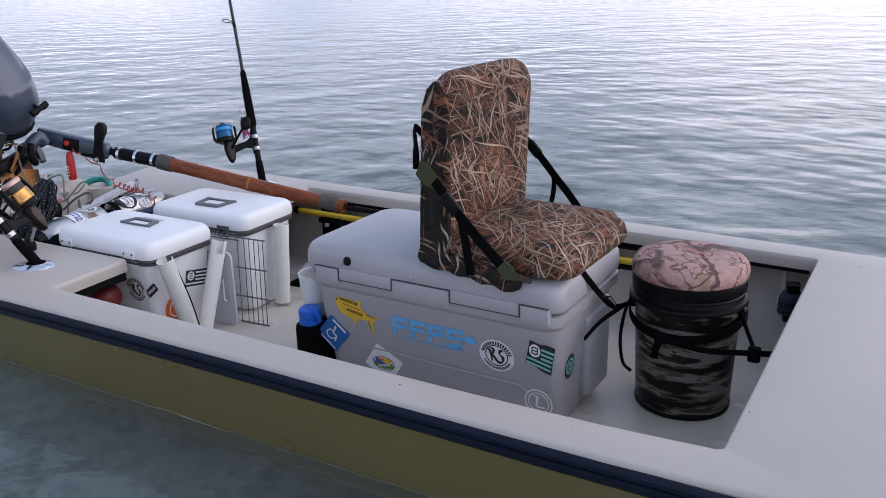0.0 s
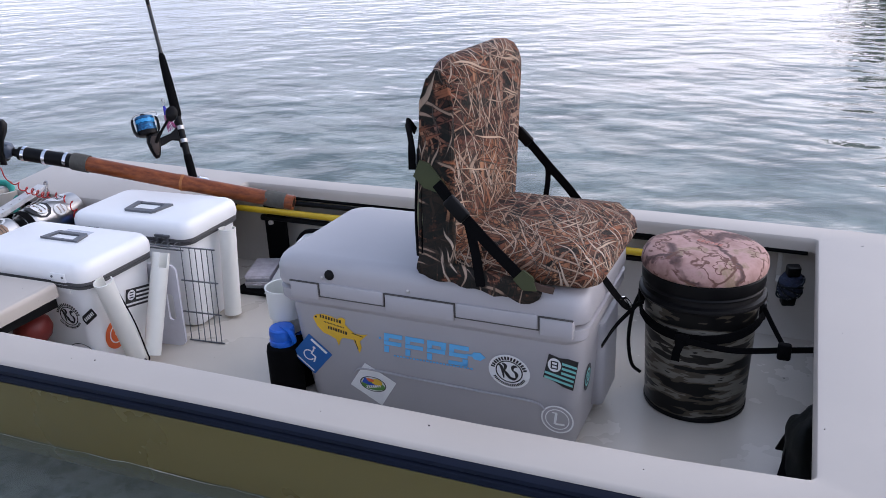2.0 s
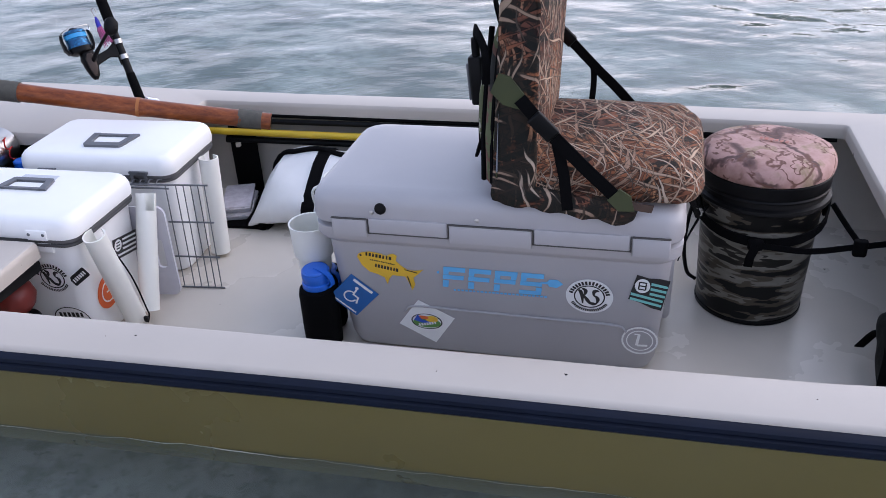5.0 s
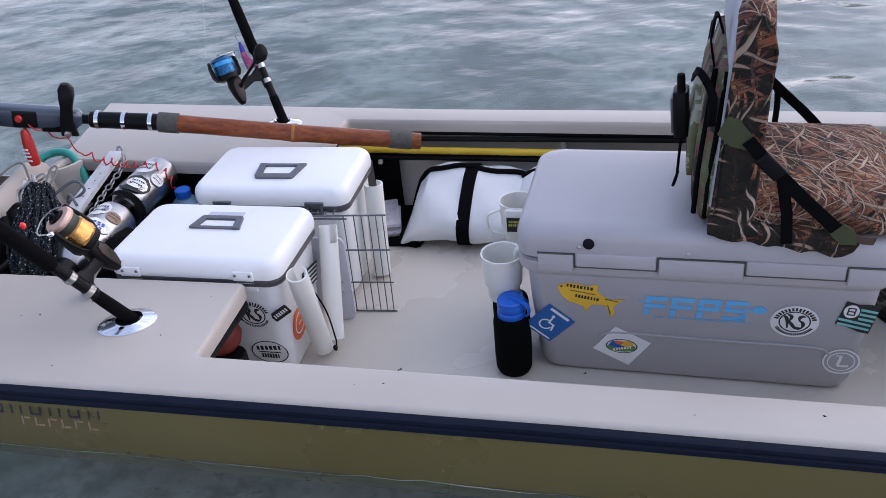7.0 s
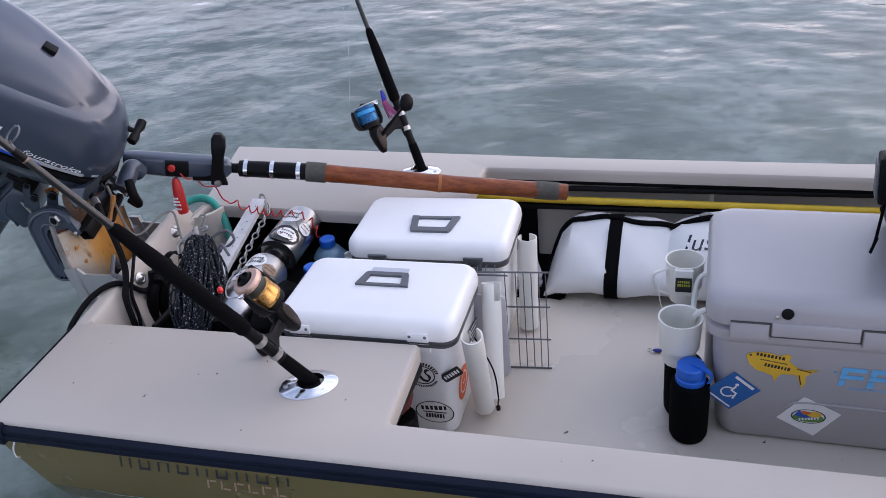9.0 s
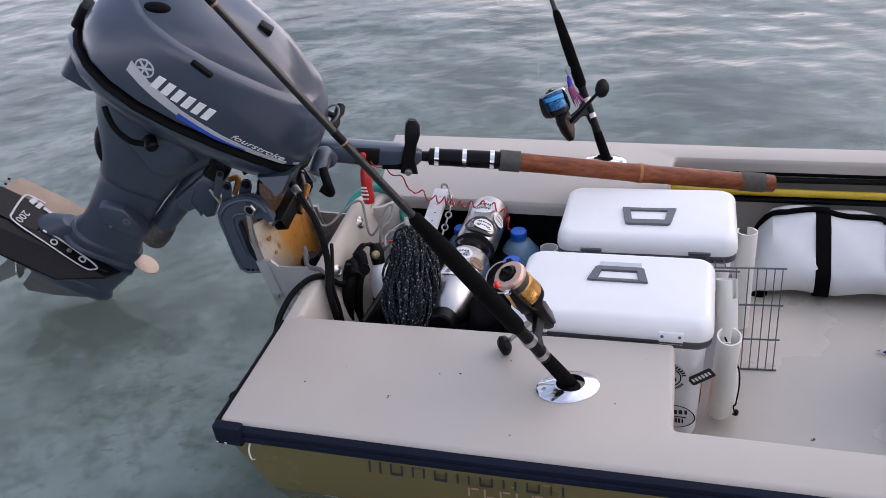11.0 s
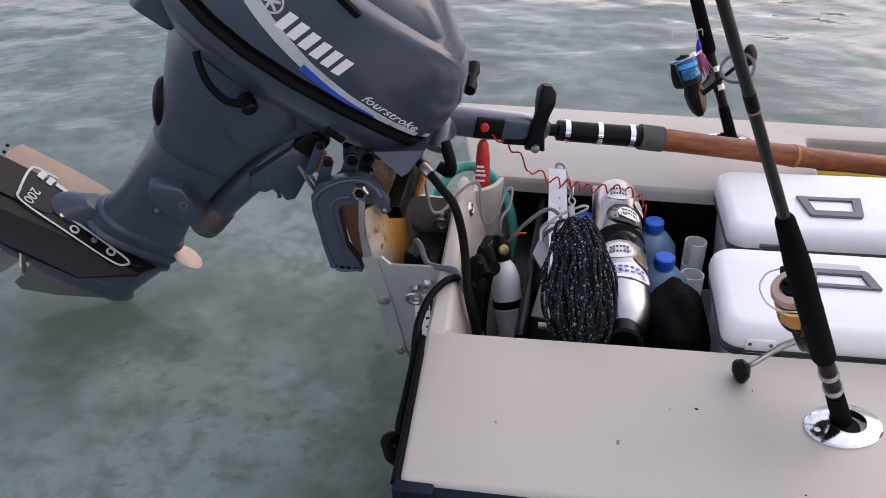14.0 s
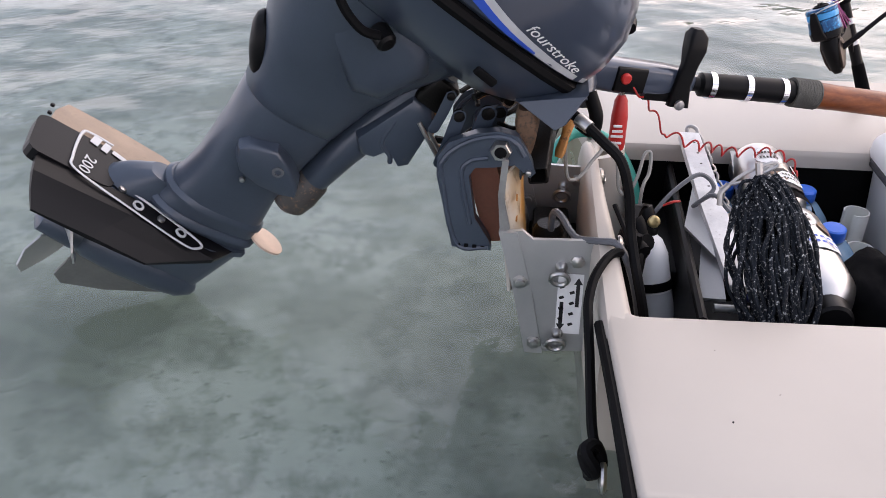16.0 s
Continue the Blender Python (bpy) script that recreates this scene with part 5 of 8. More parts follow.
def end_side(y, z):
    f = (z - FLOOR - 0.025) / 0.25
    return frame_at((C1.x + 0.1995 + 0.0135 * f + 0.0015 - 0.026 * (y - C1.y), y, z), (-0.026, 1, 0), (0.055, 0, 1))


c1_body = [o for o in c1.children if o.name.startswith("body")][0]
memorial(c1_body, near_side(-0.028, 0.126), 0.048, M_WHITE, I_BLACK, "round_sticker", "white round sticker with black script")
sticker(c1_body, "oval_sticker", "white oval sticker with black rope-like print", near_side(-0.012, 0.006), circle(0.05, 30, ry=0.036), M_WHITE,
        [("oval", I_BLACK, annulus(0.047, 0.050, 36, 0.72)), ("words", I_BLACK, [turn2(p, 4) for p in small_print(0, 0.014, 0.07, 0.013, 0, 6)]), ("picture", I_BLACK, small_print(0.0, -0.012, 0.05, 0.014, 0, 7, 5) + [rect(0, 0.0, 0.06, 0.003)])])
sticker(c1_body, "black_sticker", "small black sticker with white print", near_side(0.046, 0.135) @ pose(0, 0, 0, 0, 0, 38), rrect(0.060, 0.026, 0.004, 3), I_BLACK, [("words", I_WHITE, small_print(0, 0, 0.05, 0.010, 0, 6))])
sticker(c1_body, "orange_sticker", "round orange sticker", end_side(0.370, 0.045), circle(0.046, 30), I_ORANGE, [("mark", I_WHITE, annulus(0.026, 0.030) + [rect(0, 0, 0.02, 0.004)])])
fe = end_side(0.47, 0.115) @ pose(0, 0, 0, 0, 0, -12) @ Matrix.Diagonal((1.1, 1.1, 1, 1))
sticker(c1_body, "striped_sticker", "black and white striped flag sticker with a badge", fe, rect(0, 0, 0.095, 0.055), I_BLACK,
        [("stripes", I_WHITE, [rect(0.018, 0.019 - i * 0.011, 0.055, 0.005) for i in range(3)] + [rect(0, 0.019 - i * 0.011, 0.091, 0.005) for i in (3, 4)]), ("badge", I_WHITE, [circle(0.014, 20, -0.028, 0.010)]), ("badge_mark", I_BLACK, [rect(-0.028, y, 0.014, 0.003) for y in (0.003, 0.010, 0.017)])])


# ---- pipe rod holders, board and rack between the coolers ----
def pipe(label, a, b, r, slot=0.06, cut=4):
    """An open pipe from its foot a to its mouth b, with a slot sawn in at the mouth."""
    a, b = Vector(a), Vector(b)
    t = thing("rod_holder_pipe", label, "rod holder", a, group="white rod holder pipes")
    h = (b - a).length
    m = Matrix.Translation(a) @ (b - a).to_track_quat("Z", "Y").to_matrix().to_4x4()
    k, levels = 32, (0.0, h - slot, h - slot * 0.5, h)
    gone = lambda c, row: row > 0 and (c - cut) % k < 5
    bm = bmesh.new()
    rows = {}
    for q, rad in enumerate((r, r * 0.88)):
        for row, z in enumerate(levels):
            rows[q, row] = [bm.verts.new(m @ V(rad * math.cos(2 * math.pi * c / k), rad * math.sin(2 * math.pi * c / k), z)) for c in range(k)]
    for c in range(k):
        d = (c + 1) % k
        for row in range(3):
            if gone(c, row):
                continue
            for q in (0, 1):
                bm.faces.new((rows[q, row][c], rows[q, row][d], rows[q, row + 1][d], rows[q, row + 1][c]))
            for e, nb in ((c, (c - 1) % k), (d, d)):
                if gone(nb, row):
                    bm.faces.new((rows[0, row][e], rows[1, row][e], rows[1, row + 1][e], rows[0, row + 1][e]))
            if row == 2 or gone(c, row + 1):
                bm.faces.new((rows[0, row + 1][c], rows[0, row + 1][d], rows[1, row + 1][d], rows[1, row + 1][c]))
    bm.faces.new(rows[0, 0])
    bmesh.ops.recalc_face_normals(bm, faces=bm.faces)
    wpart("pipe", bm, M_PVC, t)
    return t, m, h


pipe("white pvc rod holder pipe leaning against the cooler", (0.088, 0.386, -0.046), (0.099, 0.306, 0.238), 0.026, 0.055, 6)
pipe("white pvc rod holder pipe tied upright to the cooler", (0.108, 0.420, -0.04), (0.087, 0.546, 0.230), 0.025, 0.045, 10)
pipe("white pvc rod holder pipe fixed to the far cooler", (0.127, 0.775, FLOOR + 0.012), (0.132, 0.797, 0.224), 0.027, 0.05, 25)
pipe("short white pvc pipe behind the coolers", (-0.405, 0.66, -0.03), (-0.400, 0.665, 0.125), 0.027)
pipe("short white pvc pipe behind the coolers", (-0.395, 0.75, -0.03), (-0.391, 0.755, 0.16), 0.026)
tie2 = thing("cord_tie", "thin dark cord tied round the pipe feet", "cord", (0.12, 0.4, -0.02))
wpart("cord", tube(smooth([(0.09, 0.352, 0.20), (0.127, 0.36, 0.1), (0.127, 0.385, -0.01), (0.122, 0.395, -0.035), (0.126, 0.380, -0.046), (0.121, 0.385, -0.050)]), 0.0020, 6), M_STRAP, tie2)
wpart("toggle", lathe([(0.004, 0), (0.006, 0.004), (0.006, 0.012), (0.003, 0.015)], 10, at=(0.128, 0.372, -0.04)), M_PLASTIC, tie2)

board = thing("cutting_board", "white plastic board with a slot handle standing on edge", "board", (0.105, 0.57, FLOOR))
bm = ring_plate(rrect(0.115, 0.262, 0.022, 5), [(x + 0.024, y - 0.005) for x, y in rrect(0.024, 0.085, 0.010, 5)], 0.008, Matrix())
bm.transform(frame_at((0.061, 0.555, FLOOR + 0.131), (1, 0.12, 0), (0, 0.02, 1)))
wpart("board", bm, ink("grey_white_plastic", (0.58, 0.57, 0.62)), board)


def wire_rack():
    t = thing("wire_rack", "grey coated wire rack leaning between the coolers", "rack", (0.16, 0.58, FLOOR))
    o, u, v = V(0.106, 0.588, FLOOR + 0.003), V(0.113, 0.011, 0), V(0.0, 0.015, 0.300)
    for g in (0.03, 0.28, 0.46, 0.64, 0.81, 0.97):
        wpart("upright_wire", tube([o + u * g, o + u * g + v], 0.0015, 6), M_GREY, t)
    for g, e in ((0.0, -0.03), (0.31, -0.25), (0.65, -0.06), (1.0, -1.3)):
        wpart("cross_wire", tube([o + v * g + u * e, o + v * g + u * 1.05], 0.0024, 6), M_GREY, t)
    wpart("cross_wire", tube([o + v * 0.975 + u * -1.3, o + v * 0.965 + u * 0.1], 0.0024, 6), M_GREY, t)
    for k in range(6):
        q = o + v + u * (-1.2 + 0.2 * k)
        wpart("bent_wire", tube(smooth([q, q + V(-0.004, 0.02, 0.004), q + V(-0.006, 0.04, -0.004)]), 0.0016, 6), M_GREY, t)
    return t


wire_rack()

# ---- drinks by the taupe cooler ----
def bottle(label, x, y, cap_z, bare=0.046):
    t = thing("water_bottle", label, "bottle", (x, y, FLOOR), group="sleeved bottles")
    h = cap_z - FLOOR
    part("sleeve", lathe([(0.030, 0.0), (0.040, 0.003), (0.0445, 0.014), (0.0455, 0.05), (0.0455, h - bare - 0.019), (0.043, h - bare - 0.006), (0.036, h - bare)], 28), M_STRAP, t, "black neoprene sleeve")
    cap = part("cap", lathe([(0.033, h - 0.05), (0.0345, h - 0.046), (0.0345, h - 0.034), (0.031, h - 0.032), (0.031, h - 0.028), (0.0325, h - 0.026), (0.0325, h - 0.004), (0.029, h), (0.012, h + 0.001)], 28), M_BLUE, t, "bright blue screw cap")
    part("cap_ribs", lathe([(0.0328, h - 0.022), (0.0336, h - 0.020), (0.0336, h - 0.010), (0.0328, h - 0.008)], 28, caps=False), M_BLUE, cap)
    part("cap_loop", strap(smooth([(0.0, 0.0, h + 0.002), (0.022, -0.012, h + 0.002), (0.042, -0.018, h - 0.008), (0.046, -0.016, h - 0.03), (0.038, -0.014, h - 0.038)]), 0.012, 0.003, (0.3, 1, 0)), M_BLUE, cap)
    return t


bottle("black sleeved bottle with a blue cap on the floor", 0.590, 0.402, 0.139)
bottle("black sleeved bottle under a white cup", 0.572, 0.490, 0.088, 0.004)


def cup(label, x, y, z, r, h, handle):
    t = thing("white_cup", label, "cup", (x, y, z), group="white plastic cups")
    part("cup_wall", lathe([(r * 0.3, 0.002), (r * 0.74, 0.0), (r * 0.78, 0.006), (r * 0.80, h * 0.30), (r * 0.82, h * 0.33), (r * 0.93, h * 0.36), (r * 0.94, h * 0.42), (r, h), (r * 1.04, h + 0.001), (r * 1.03, h + 0.004), (r * 0.95, h + 0.003), (r * 0.92, h * 0.4), (r * 0.72, h * 0.32), (r * 0.3, h * 0.3)], 30), M_PVC, t)
    part("handle", tube(smooth(handle), 0.006, 8, flat=0.6), M_PVC, t)
    return t


cup("stained white plastic cup standing on a bottle", 0.560, 0.474, 0.094, 0.050, 0.122, [(0.012, 0.047, 0.107), (0.014, 0.060, 0.10), (0.014, 0.062, 0.06), (0.012, 0.044, 0.035)])
cup("white plastic mug with a black printed label", 0.560, 0.712, 0.115, 0.048, 0.115, [(-0.04, -0.02, 0.10), (-0.075, -0.03, 0.085), (-0.07, -0.03, 0.04), (-0.036, -0.02, 0.02)])
box = thing("bubble_bottle", "small white bottle with a black label in the mug's front", "bottle", (0.558, 0.660, 0.115))
wpart("bottle_body", rbox(0.046, 0.014, 0.075, 0.004, at=(0.560, 0.660, 0.157)), M_PVC, box)
lb = frame_at((0.560, 0.6522, 0.192), (1, 0, 0), (0, 0, 1))
sl = wpart("label", prism(rect(0, 0, 0.04, 0.042), 0.0006, lb), I_BLACK, box, "black label with yellow-green bars")
bm = bmesh.new()
for p in small_print(0, 0.009, 0.03, 0.006, 0, 6) + small_print(0, -0.001, 0.032, 0.007, 0, 6, 8):
    prism(p, 0.0004, lb @ Matrix.Translation((0, 0, 0.0008)), bm)
wpart("words", bm, ink("lime_print", (0.42, 0.45, 0.04)), sl)
holder = thing("cup_cord", "thin white cord looped from the mug", "cord", (0.53, 0.69, 0.1))
wpart("cord", tube(smooth([(0.520, 0.695, 0.215), (0.500, 0.655, 0.19), (0.510, 0.635, 0.13), (0.540, 0.635, 0.10), (0.556, 0.655, 0.06)]), 0.0016, 6), M_PVC, holder)

# ---- white bag, tackle boxes and poles along the far side ----
def lump(name, label, cat, at, size, mat, seed):
    t = thing(name, label, cat, at)
    bm = bmesh.new()
    bmesh.ops.create_icosphere(bm, subdivisions=5, radius=1.0)
    for v in bm.verts:
        v.co = Vector((v.co.x * size[0], v.co.y * size[1], max(-0.92, v.co.z) * size[2])) * (1 + 0.22 * noise.noise(v.co * 1.6 + V(seed, 0, 0)) + 0.03 * noise.noise(v.co * 6.0))
    lo = min(v.co.z for v in bm.verts)
    bmesh.ops.translate(bm, verts=bm.verts, vec=(0, 0, -lo))
    part(name + "_body", bm, mat, t)
    return t


def soft_bag(label, x0, x1, bands, text, dz=0.0):
    t = thing("insulated_bag", label, "bag", ((x0 + x1) / 2, 1.06, FLOOR), group="white insulated bags")
    rings, k = [], 20
    for i in range(15):
        f = i / 14
        e = math.sin(math.pi * f) ** 0.28 if 0 < f < 1 else 0.25
        rise = 1.0 if text else 0.22 + 0.78 * min(1.0, f / 0.15) ** 0.5
        if not text and f < 0.5:
            e = 0.80 + 0.20 * math.sin(math.pi * f) ** 0.6
        prof = []
        for j in range(k):
            a = 2 * math.pi * j / k
            y, z = 0.135 * math.copysign(abs(math.cos(a)) ** 0.75, math.cos(a)), 0.072 * math.copysign(abs(math.sin(a)) ** 0.75, math.sin(a))
            z += 0.42 * (y + 0.06) * (0.5 + 0.5 * math.sin(a)) + 0.006 * math.sin(f * 17 + y * 30)
            prof.append(V(x0 + (x1 - x0) * f, 1.058 + y * (0.75 + 0.25 * e), FLOOR + 0.076 + max(-0.074, z * (0.45 + 0.55 * e) * (1 - (0.0 if text else 0.42) * max(0.0, f - 0.4)) + (dz if z > 0 else 0.0))))
        if rise < 1.0:
            prof = [V(p.x, p.y, FLOOR + (p.z - FLOOR) * rise) for p in prof]
        rings.append(prof)
    body = wpart("bag_body", loft(rings), M_BAG, t, "white vinyl bag body")

    def girdle(f, w, grow, name, lab):
        out = []
        for df in (-w, -w, w, w):
            x = x0 + (x1 - x0) * f + df
            out.append(x)
        base = rings[min(14, max(0, round(f * 14)))]
        c = sum((p for p in base), V(0, 0, 0)) / k
        rr = [[V(x, c.y + (p.y - c.y) * g, c.z + (p.z - c.z) * g) for p in base] for x, g in zip(out, (0.98, 1 + grow, 1 + grow, 0.98))]
        wpart(name, loft(rr), M_STRAP, t, lab)

    for f in bands:
        girdle(f, 0.020, 0.035, "strap", "wide black strap")
    edge = [rings[i][4] + V(0, 0.004, 0.004) for i in range(0, 15, 2 if text else 1)]
    if not text:
        edge = [rings[0][k_] + V(-0.002, 0, 0) for k_ in (11, 8, 6)] + edge
    wpart("top_trim", tube(smooth(edge, 2), 0.009, 8), M_STRAP, t, "black edge trim")
    if text:
        # the word follows the bulge of the cloth
        skin = BVHTree.FromBMesh(loft(rings))
        word = letters("Just", 0.078, Matrix(), ink("navy_print", (0.012, 0.014, 0.03)), t, "printed_word", 0.0, 0.25)
        u, w, out = V(1, 0.12, 0.10).normalized(), V(0, 0.6, 0.8), V(0, -0.8, 0.6)
        inv = root_of(t).matrix_basis.inverted()
        for v in word.data.vertices:
            p = V(x0 + 0.040, 0.977, 0.098) + u * v.co.x + w * v.co.y
            hit = skin.ray_cast(p + out * 0.3, -out)[0]
            v.co = inv @ ((hit or p) + out * (0.0015 + v.co.z))
    return t


soft_bag("folded white insulated fish bag with black strap and trim", 0.14, 0.63, (0.42,), False)
soft_bag("rolled white bag with a dark printed word", 0.505, 0.98, (), True, 0.022)
CLOUDY, PINKISH = ink("cloudy_clear_plastic", (0.40, 0.40, 0.44), 0.2), pbr("pinkish_cloudy_plastic", (0.56, 0.52, 0.55), 0.2, var=0.2, big=40, fine=300, dirt=(0.50, 0.36, 0.40), dirt_at=0.60)


def tackle_box(z, x, y, turn):
    t = thing("tackle_box", "clear pinkish plastic tackle box stacked on the black bag", "box", (x, y, z), (0, 0, turn), group="tackle boxes")
    part("case", rbox(0.088, 0.165, 0.014, 0.005), CLOUDY, t, "cloudy case")
    part("lid", rbox(0.092, 0.170, 0.008, 0.004, at=(0, 0, 0.0145)), PINKISH, t, "pinkish cloudy lid")
    part("hinge_edge", tube([(-0.042, -0.085, 0.015), (0.042, -0.085, 0.015)], 0.003, 8), PINKISH, t)
    for x_ in (-0.022, 0.022):
        part("latch", rbox(0.014, 0.004, 0.012, 0.002, at=(x_, -0.0855, 0.006)), CLOUDY, t)


tackle_box(FLOOR + 0.0105, 0.062, 1.050, 17)
tackle_box(FLOOR + 0.0335, 0.0575, 1.053, 20)
bb = thing("black_bag", "black cloth bag under the tackle boxes", "bag", (0.13, 1.1, FLOOR))
bm = rbox(0.20, 0.25, 0.010, 0.004, at=(0.110, 1.060, FLOOR))
for v in bm.verts:
    v.co += V(noise.noise(v.co * 13), noise.noise(v.co * 11 + V(3, 1, 2)), 0) * 0.02
wpart("bag_cloth", bm, M_STRAP, bb)
wpart("handle", strap(smooth([(0.15, 0.96, FLOOR + 0.012), (0.17, 0.945, FLOOR + 0.03), (0.19, 0.94, FLOOR + 0.012), (0.14, 0.95, FLOOR + 0.01)]), 0.024, 0.004, (0, 0.3, 1)), M_STRAP, bb)
post = thing("black_post", "black webbing post under the far gunwale", "strap", (0.03, 1.2, 0.0))
wpart("strap", rbox(0.092, 0.012, 0.27, 0.004, at=(0.034, 1.19, FLOOR)), M_STRAP, post)


def pole(label, a, b, r, mat, tip):
    t = thing("pole", label, "pole", a, group="poles under the far gunwale")
    wpart("shaft", tube([a, Vector(a).lerp(Vector(b), 0.5), b], r, 12), mat, t)
    wpart("end_cap", tube([b, Vector(b) + V(0.03, 0, 0)], r * 1.25, 12), tip, t)
    wpart("end_cap", tube([a, Vector(a) - V(0.02, 0, 0)], r * 1.25, 12), tip, t)
    return t


pole("yellow fibreglass push pole under the far gunwale", (-0.12, 1.178, 0.147), (1.50, 1.180, 0.147), 0.0115, M_YELLOW, M_BLACK)
pole("black pole lying above the yellow one", (-0.04, 1.195, 0.178), (1.62, 1.213, 0.187), 0.0085, M_PLASTIC, M_BLACK)
pole("black pole lying below the yellow one", (0.0, 1.185, 0.118), (1.60, 1.198, 0.121), 0.010, M_PLASTIC, M_BLACK)
for x in (0.02, 0.62, 1.2, 1.75):
    rk = thing("pole_bracket", "cream bracket that carries the poles", "bracket", (x, 1.2, 0.1), group="pole brackets")
    wpart("bracket", rbox(0.014, 0.05, 0.014, 0.003, at=(x, 1.195, 0.096)), M_LINER, rk)
    wpart("upright", rbox(0.014, 0.012, 0.10, 0.003, at=(x, 1.222, 0.096)), M_LINER, rk)
car = thing("carabiner", "steel carabiner clipped to the pole", "clip", (0.60, 1.13, 0.12))
wpart("ring", tube(smooth([(0.59, 1.135, 0.135), (0.60, 1.125, 0.09), (0.625, 1.12, 0.085), (0.635, 1.13, 0.12), (0.615, 1.14, 0.14), (0.59, 1.135, 0.135)]), 0.004, 7), M_STEEL, car)

# ---- dark gear under the foredeck ----
db = lump("dry_bag", "crumpled black bag lying by the foredeck", "bag", (1.855, 0.43, FLOOR), (0.050, 0.085, 0.105), pbr("black_crumpled_cloth", (0.006, 0.007, 0.006), 0.7, spec=0.2, var=0.25, big=20, fine=900, relief=0.4), 3.0)
part("strap", strap(smooth([(-0.05, -0.09, 0.05), (-0.03, -0.02, 0.13), (-0.03, 0.06, 0.12), (-0.05, 0.11, 0.04)]), 0.02, 0.004, (1, 0, 0.2)), M_STRAP, db)
rl = thing("line_spool", "spool of dark blue flecked cord hung under the far gunwale", "spool", (1.785, 1.155, 0.07))
part("cord", lathe([(0.018, -0.030), (0.029, -0.026), (0.033, -0.010), (0.031, 0.004), (0.034, 0.016), (0.027, 0.030), (0.018, 0.034)], 26), pbr("dark_blue_flecked_cord", (0.010, 0.018, 0.050), 0.7, var=0.5, big=70, fine=500, relief=0.9, depth=0.004, dirt=(0.40, 0.45, 0.55), dirt_at=0.60), rl)
for k in range(7):
    a = 0.9 * k
    part("loose_turn", tube(smooth([(0.033 * math.cos(a + b), 0.033 * math.sin(a + b), -0.022 + 0.006 * k + 0.012 * math.sin(b * 1.5)) for b in [0.5 * q for q in range(9)]], 3), 0.0026, 6), M_ROPE, rl)
for z, r in ((-0.062, 0.019), (0.036, 0.018)):
    part("end_cap", rbox(r * 2, r * 1.6, 0.028, 0.006, at=(0, 0, z)), M_PLASTIC, rl, "black end cap")
part("core", lathe([(0.009, -0.04), (0.009, 0.05)], 12), M_PLASTIC, rl)
rl.matrix_basis = pose(1.785, 1.155, 0.108, 10, 0, 20)

fl = thing("floor_lure", "small dark blue lure lying on the cockpit floor", "lure", (0.498, 0.715, FLOOR))
part("lure_body", loft([[V(x, r * math.cos(a), 0.007 + r * math.sin(a)) for a in [2 * math.pi * i / 10 for i in range(10)]] for x, r in ((-0.012, 0.002), (-0.006, 0.005), (0.006, 0.006), (0.012, 0.003))]), ink("navy_lure_paint", (0.02, 0.03, 0.25), 0.3), fl)
part("hook", tube(smooth([(-0.012, 0, 0.007), (-0.022, -0.004, 0.004), (-0.026, 0.006, 0.004), (-0.018, 0.010, 0.004)]), 0.0012, 6), M_STEEL, fl)

# ---- stowed under the near stern deck ----
dr = thing("black_drum", "small black drum stowed under the stern deck", "drum", (-0.060, 0.195, FLOOR))
part("drum", lathe([(0.034, 0), (0.038, 0.004), (0.038, 0.14), (0.034, 0.146), (0.01, 0.147)], 24), M_PLASTIC, dr)
rf = thing("red_float", "dull red round float on the black drum", "float", (-0.080, 0.205, FLOOR + 0.1465))
part("float", lathe([(0.006, 0.0), (0.022, 0.004), (0.034, 0.018), (0.039, 0.036), (0.034, 0.054), (0.022, 0.066), (0.006, 0.070)], 24), pbr("dull_red_float", (0.15, 0.014, 0.010), 0.5, var=0.15), rf)
rf.scale = (1.3, 1.3, 1.25)

# black strip added to draw the shadow gap below the far gunwale lip
lip_shade = thing("gunwale_gap_shade", "thin black strip for the shadow gap under the far gunwale lip", "cord", (0.5, 1.17, 0.2))
wpart("cord", tube(smooth([(-0.07, 1.2075, 0.196), (0.5, 1.2065, 0.195), (0.95, 1.2045, 0.195), (1.4, 1.2005, 0.195), (1.82, 1.1905, 0.195)]), 0.0058, 6), M_STRAP, lip_shade)


# ---- fishing rods in the chrome holders ----
def rod_holder(x, y, turn):
    t = thing("rod_holder_flange", "polished oval chrome rod holder set in the deck", "rod holder", (x, y, DECK), (0, 0, turn), group="chrome rod holders")
    outer, inner = circle(0.066, 32, ry=0.050), circle(0.028, 32, 0.006, 0, 0.026)
    rings = [[V(px * f, py * f, z) for px, py in outer] for f, z in ((1.0, 0.0), (0.995, 0.003), (0.93, 0.006))]
    bm = loft(rings + [[V(px, py, 0.010) for px, py in circle(0.034, 32, 0.006, 0, 0.031)], [V(px, py, 0.012) for px, py in circle(0.030, 32, 0.006, 0, 0.028)], [V(px, py, 0.006) for px, py in inner], [V(px - 0.01, py, -0.05) for px, py in inner]], caps=False)
    part("flange", bm, M_CHROME, t)
    part("dark_socket", prism(circle(0.0265, 24, 0.0, 0, 0.0245), 0.002, pose(0, 0, 0.0005)), M_BLACK, t)
    for a in (55, 180, 305):
        part("screw", lathe([(0.0055, 0), (0.005, 0.002), (0.002, 0.0012)], 12, at=(0.050 * math.cos(radians(a)), 0.034 * math.sin(radians(a)), 0.0065)), M_STEEL, t)
    return t


rod_holder(-0.211, 0.072, 25)
rod_holder(-0.290, 1.155, 170)


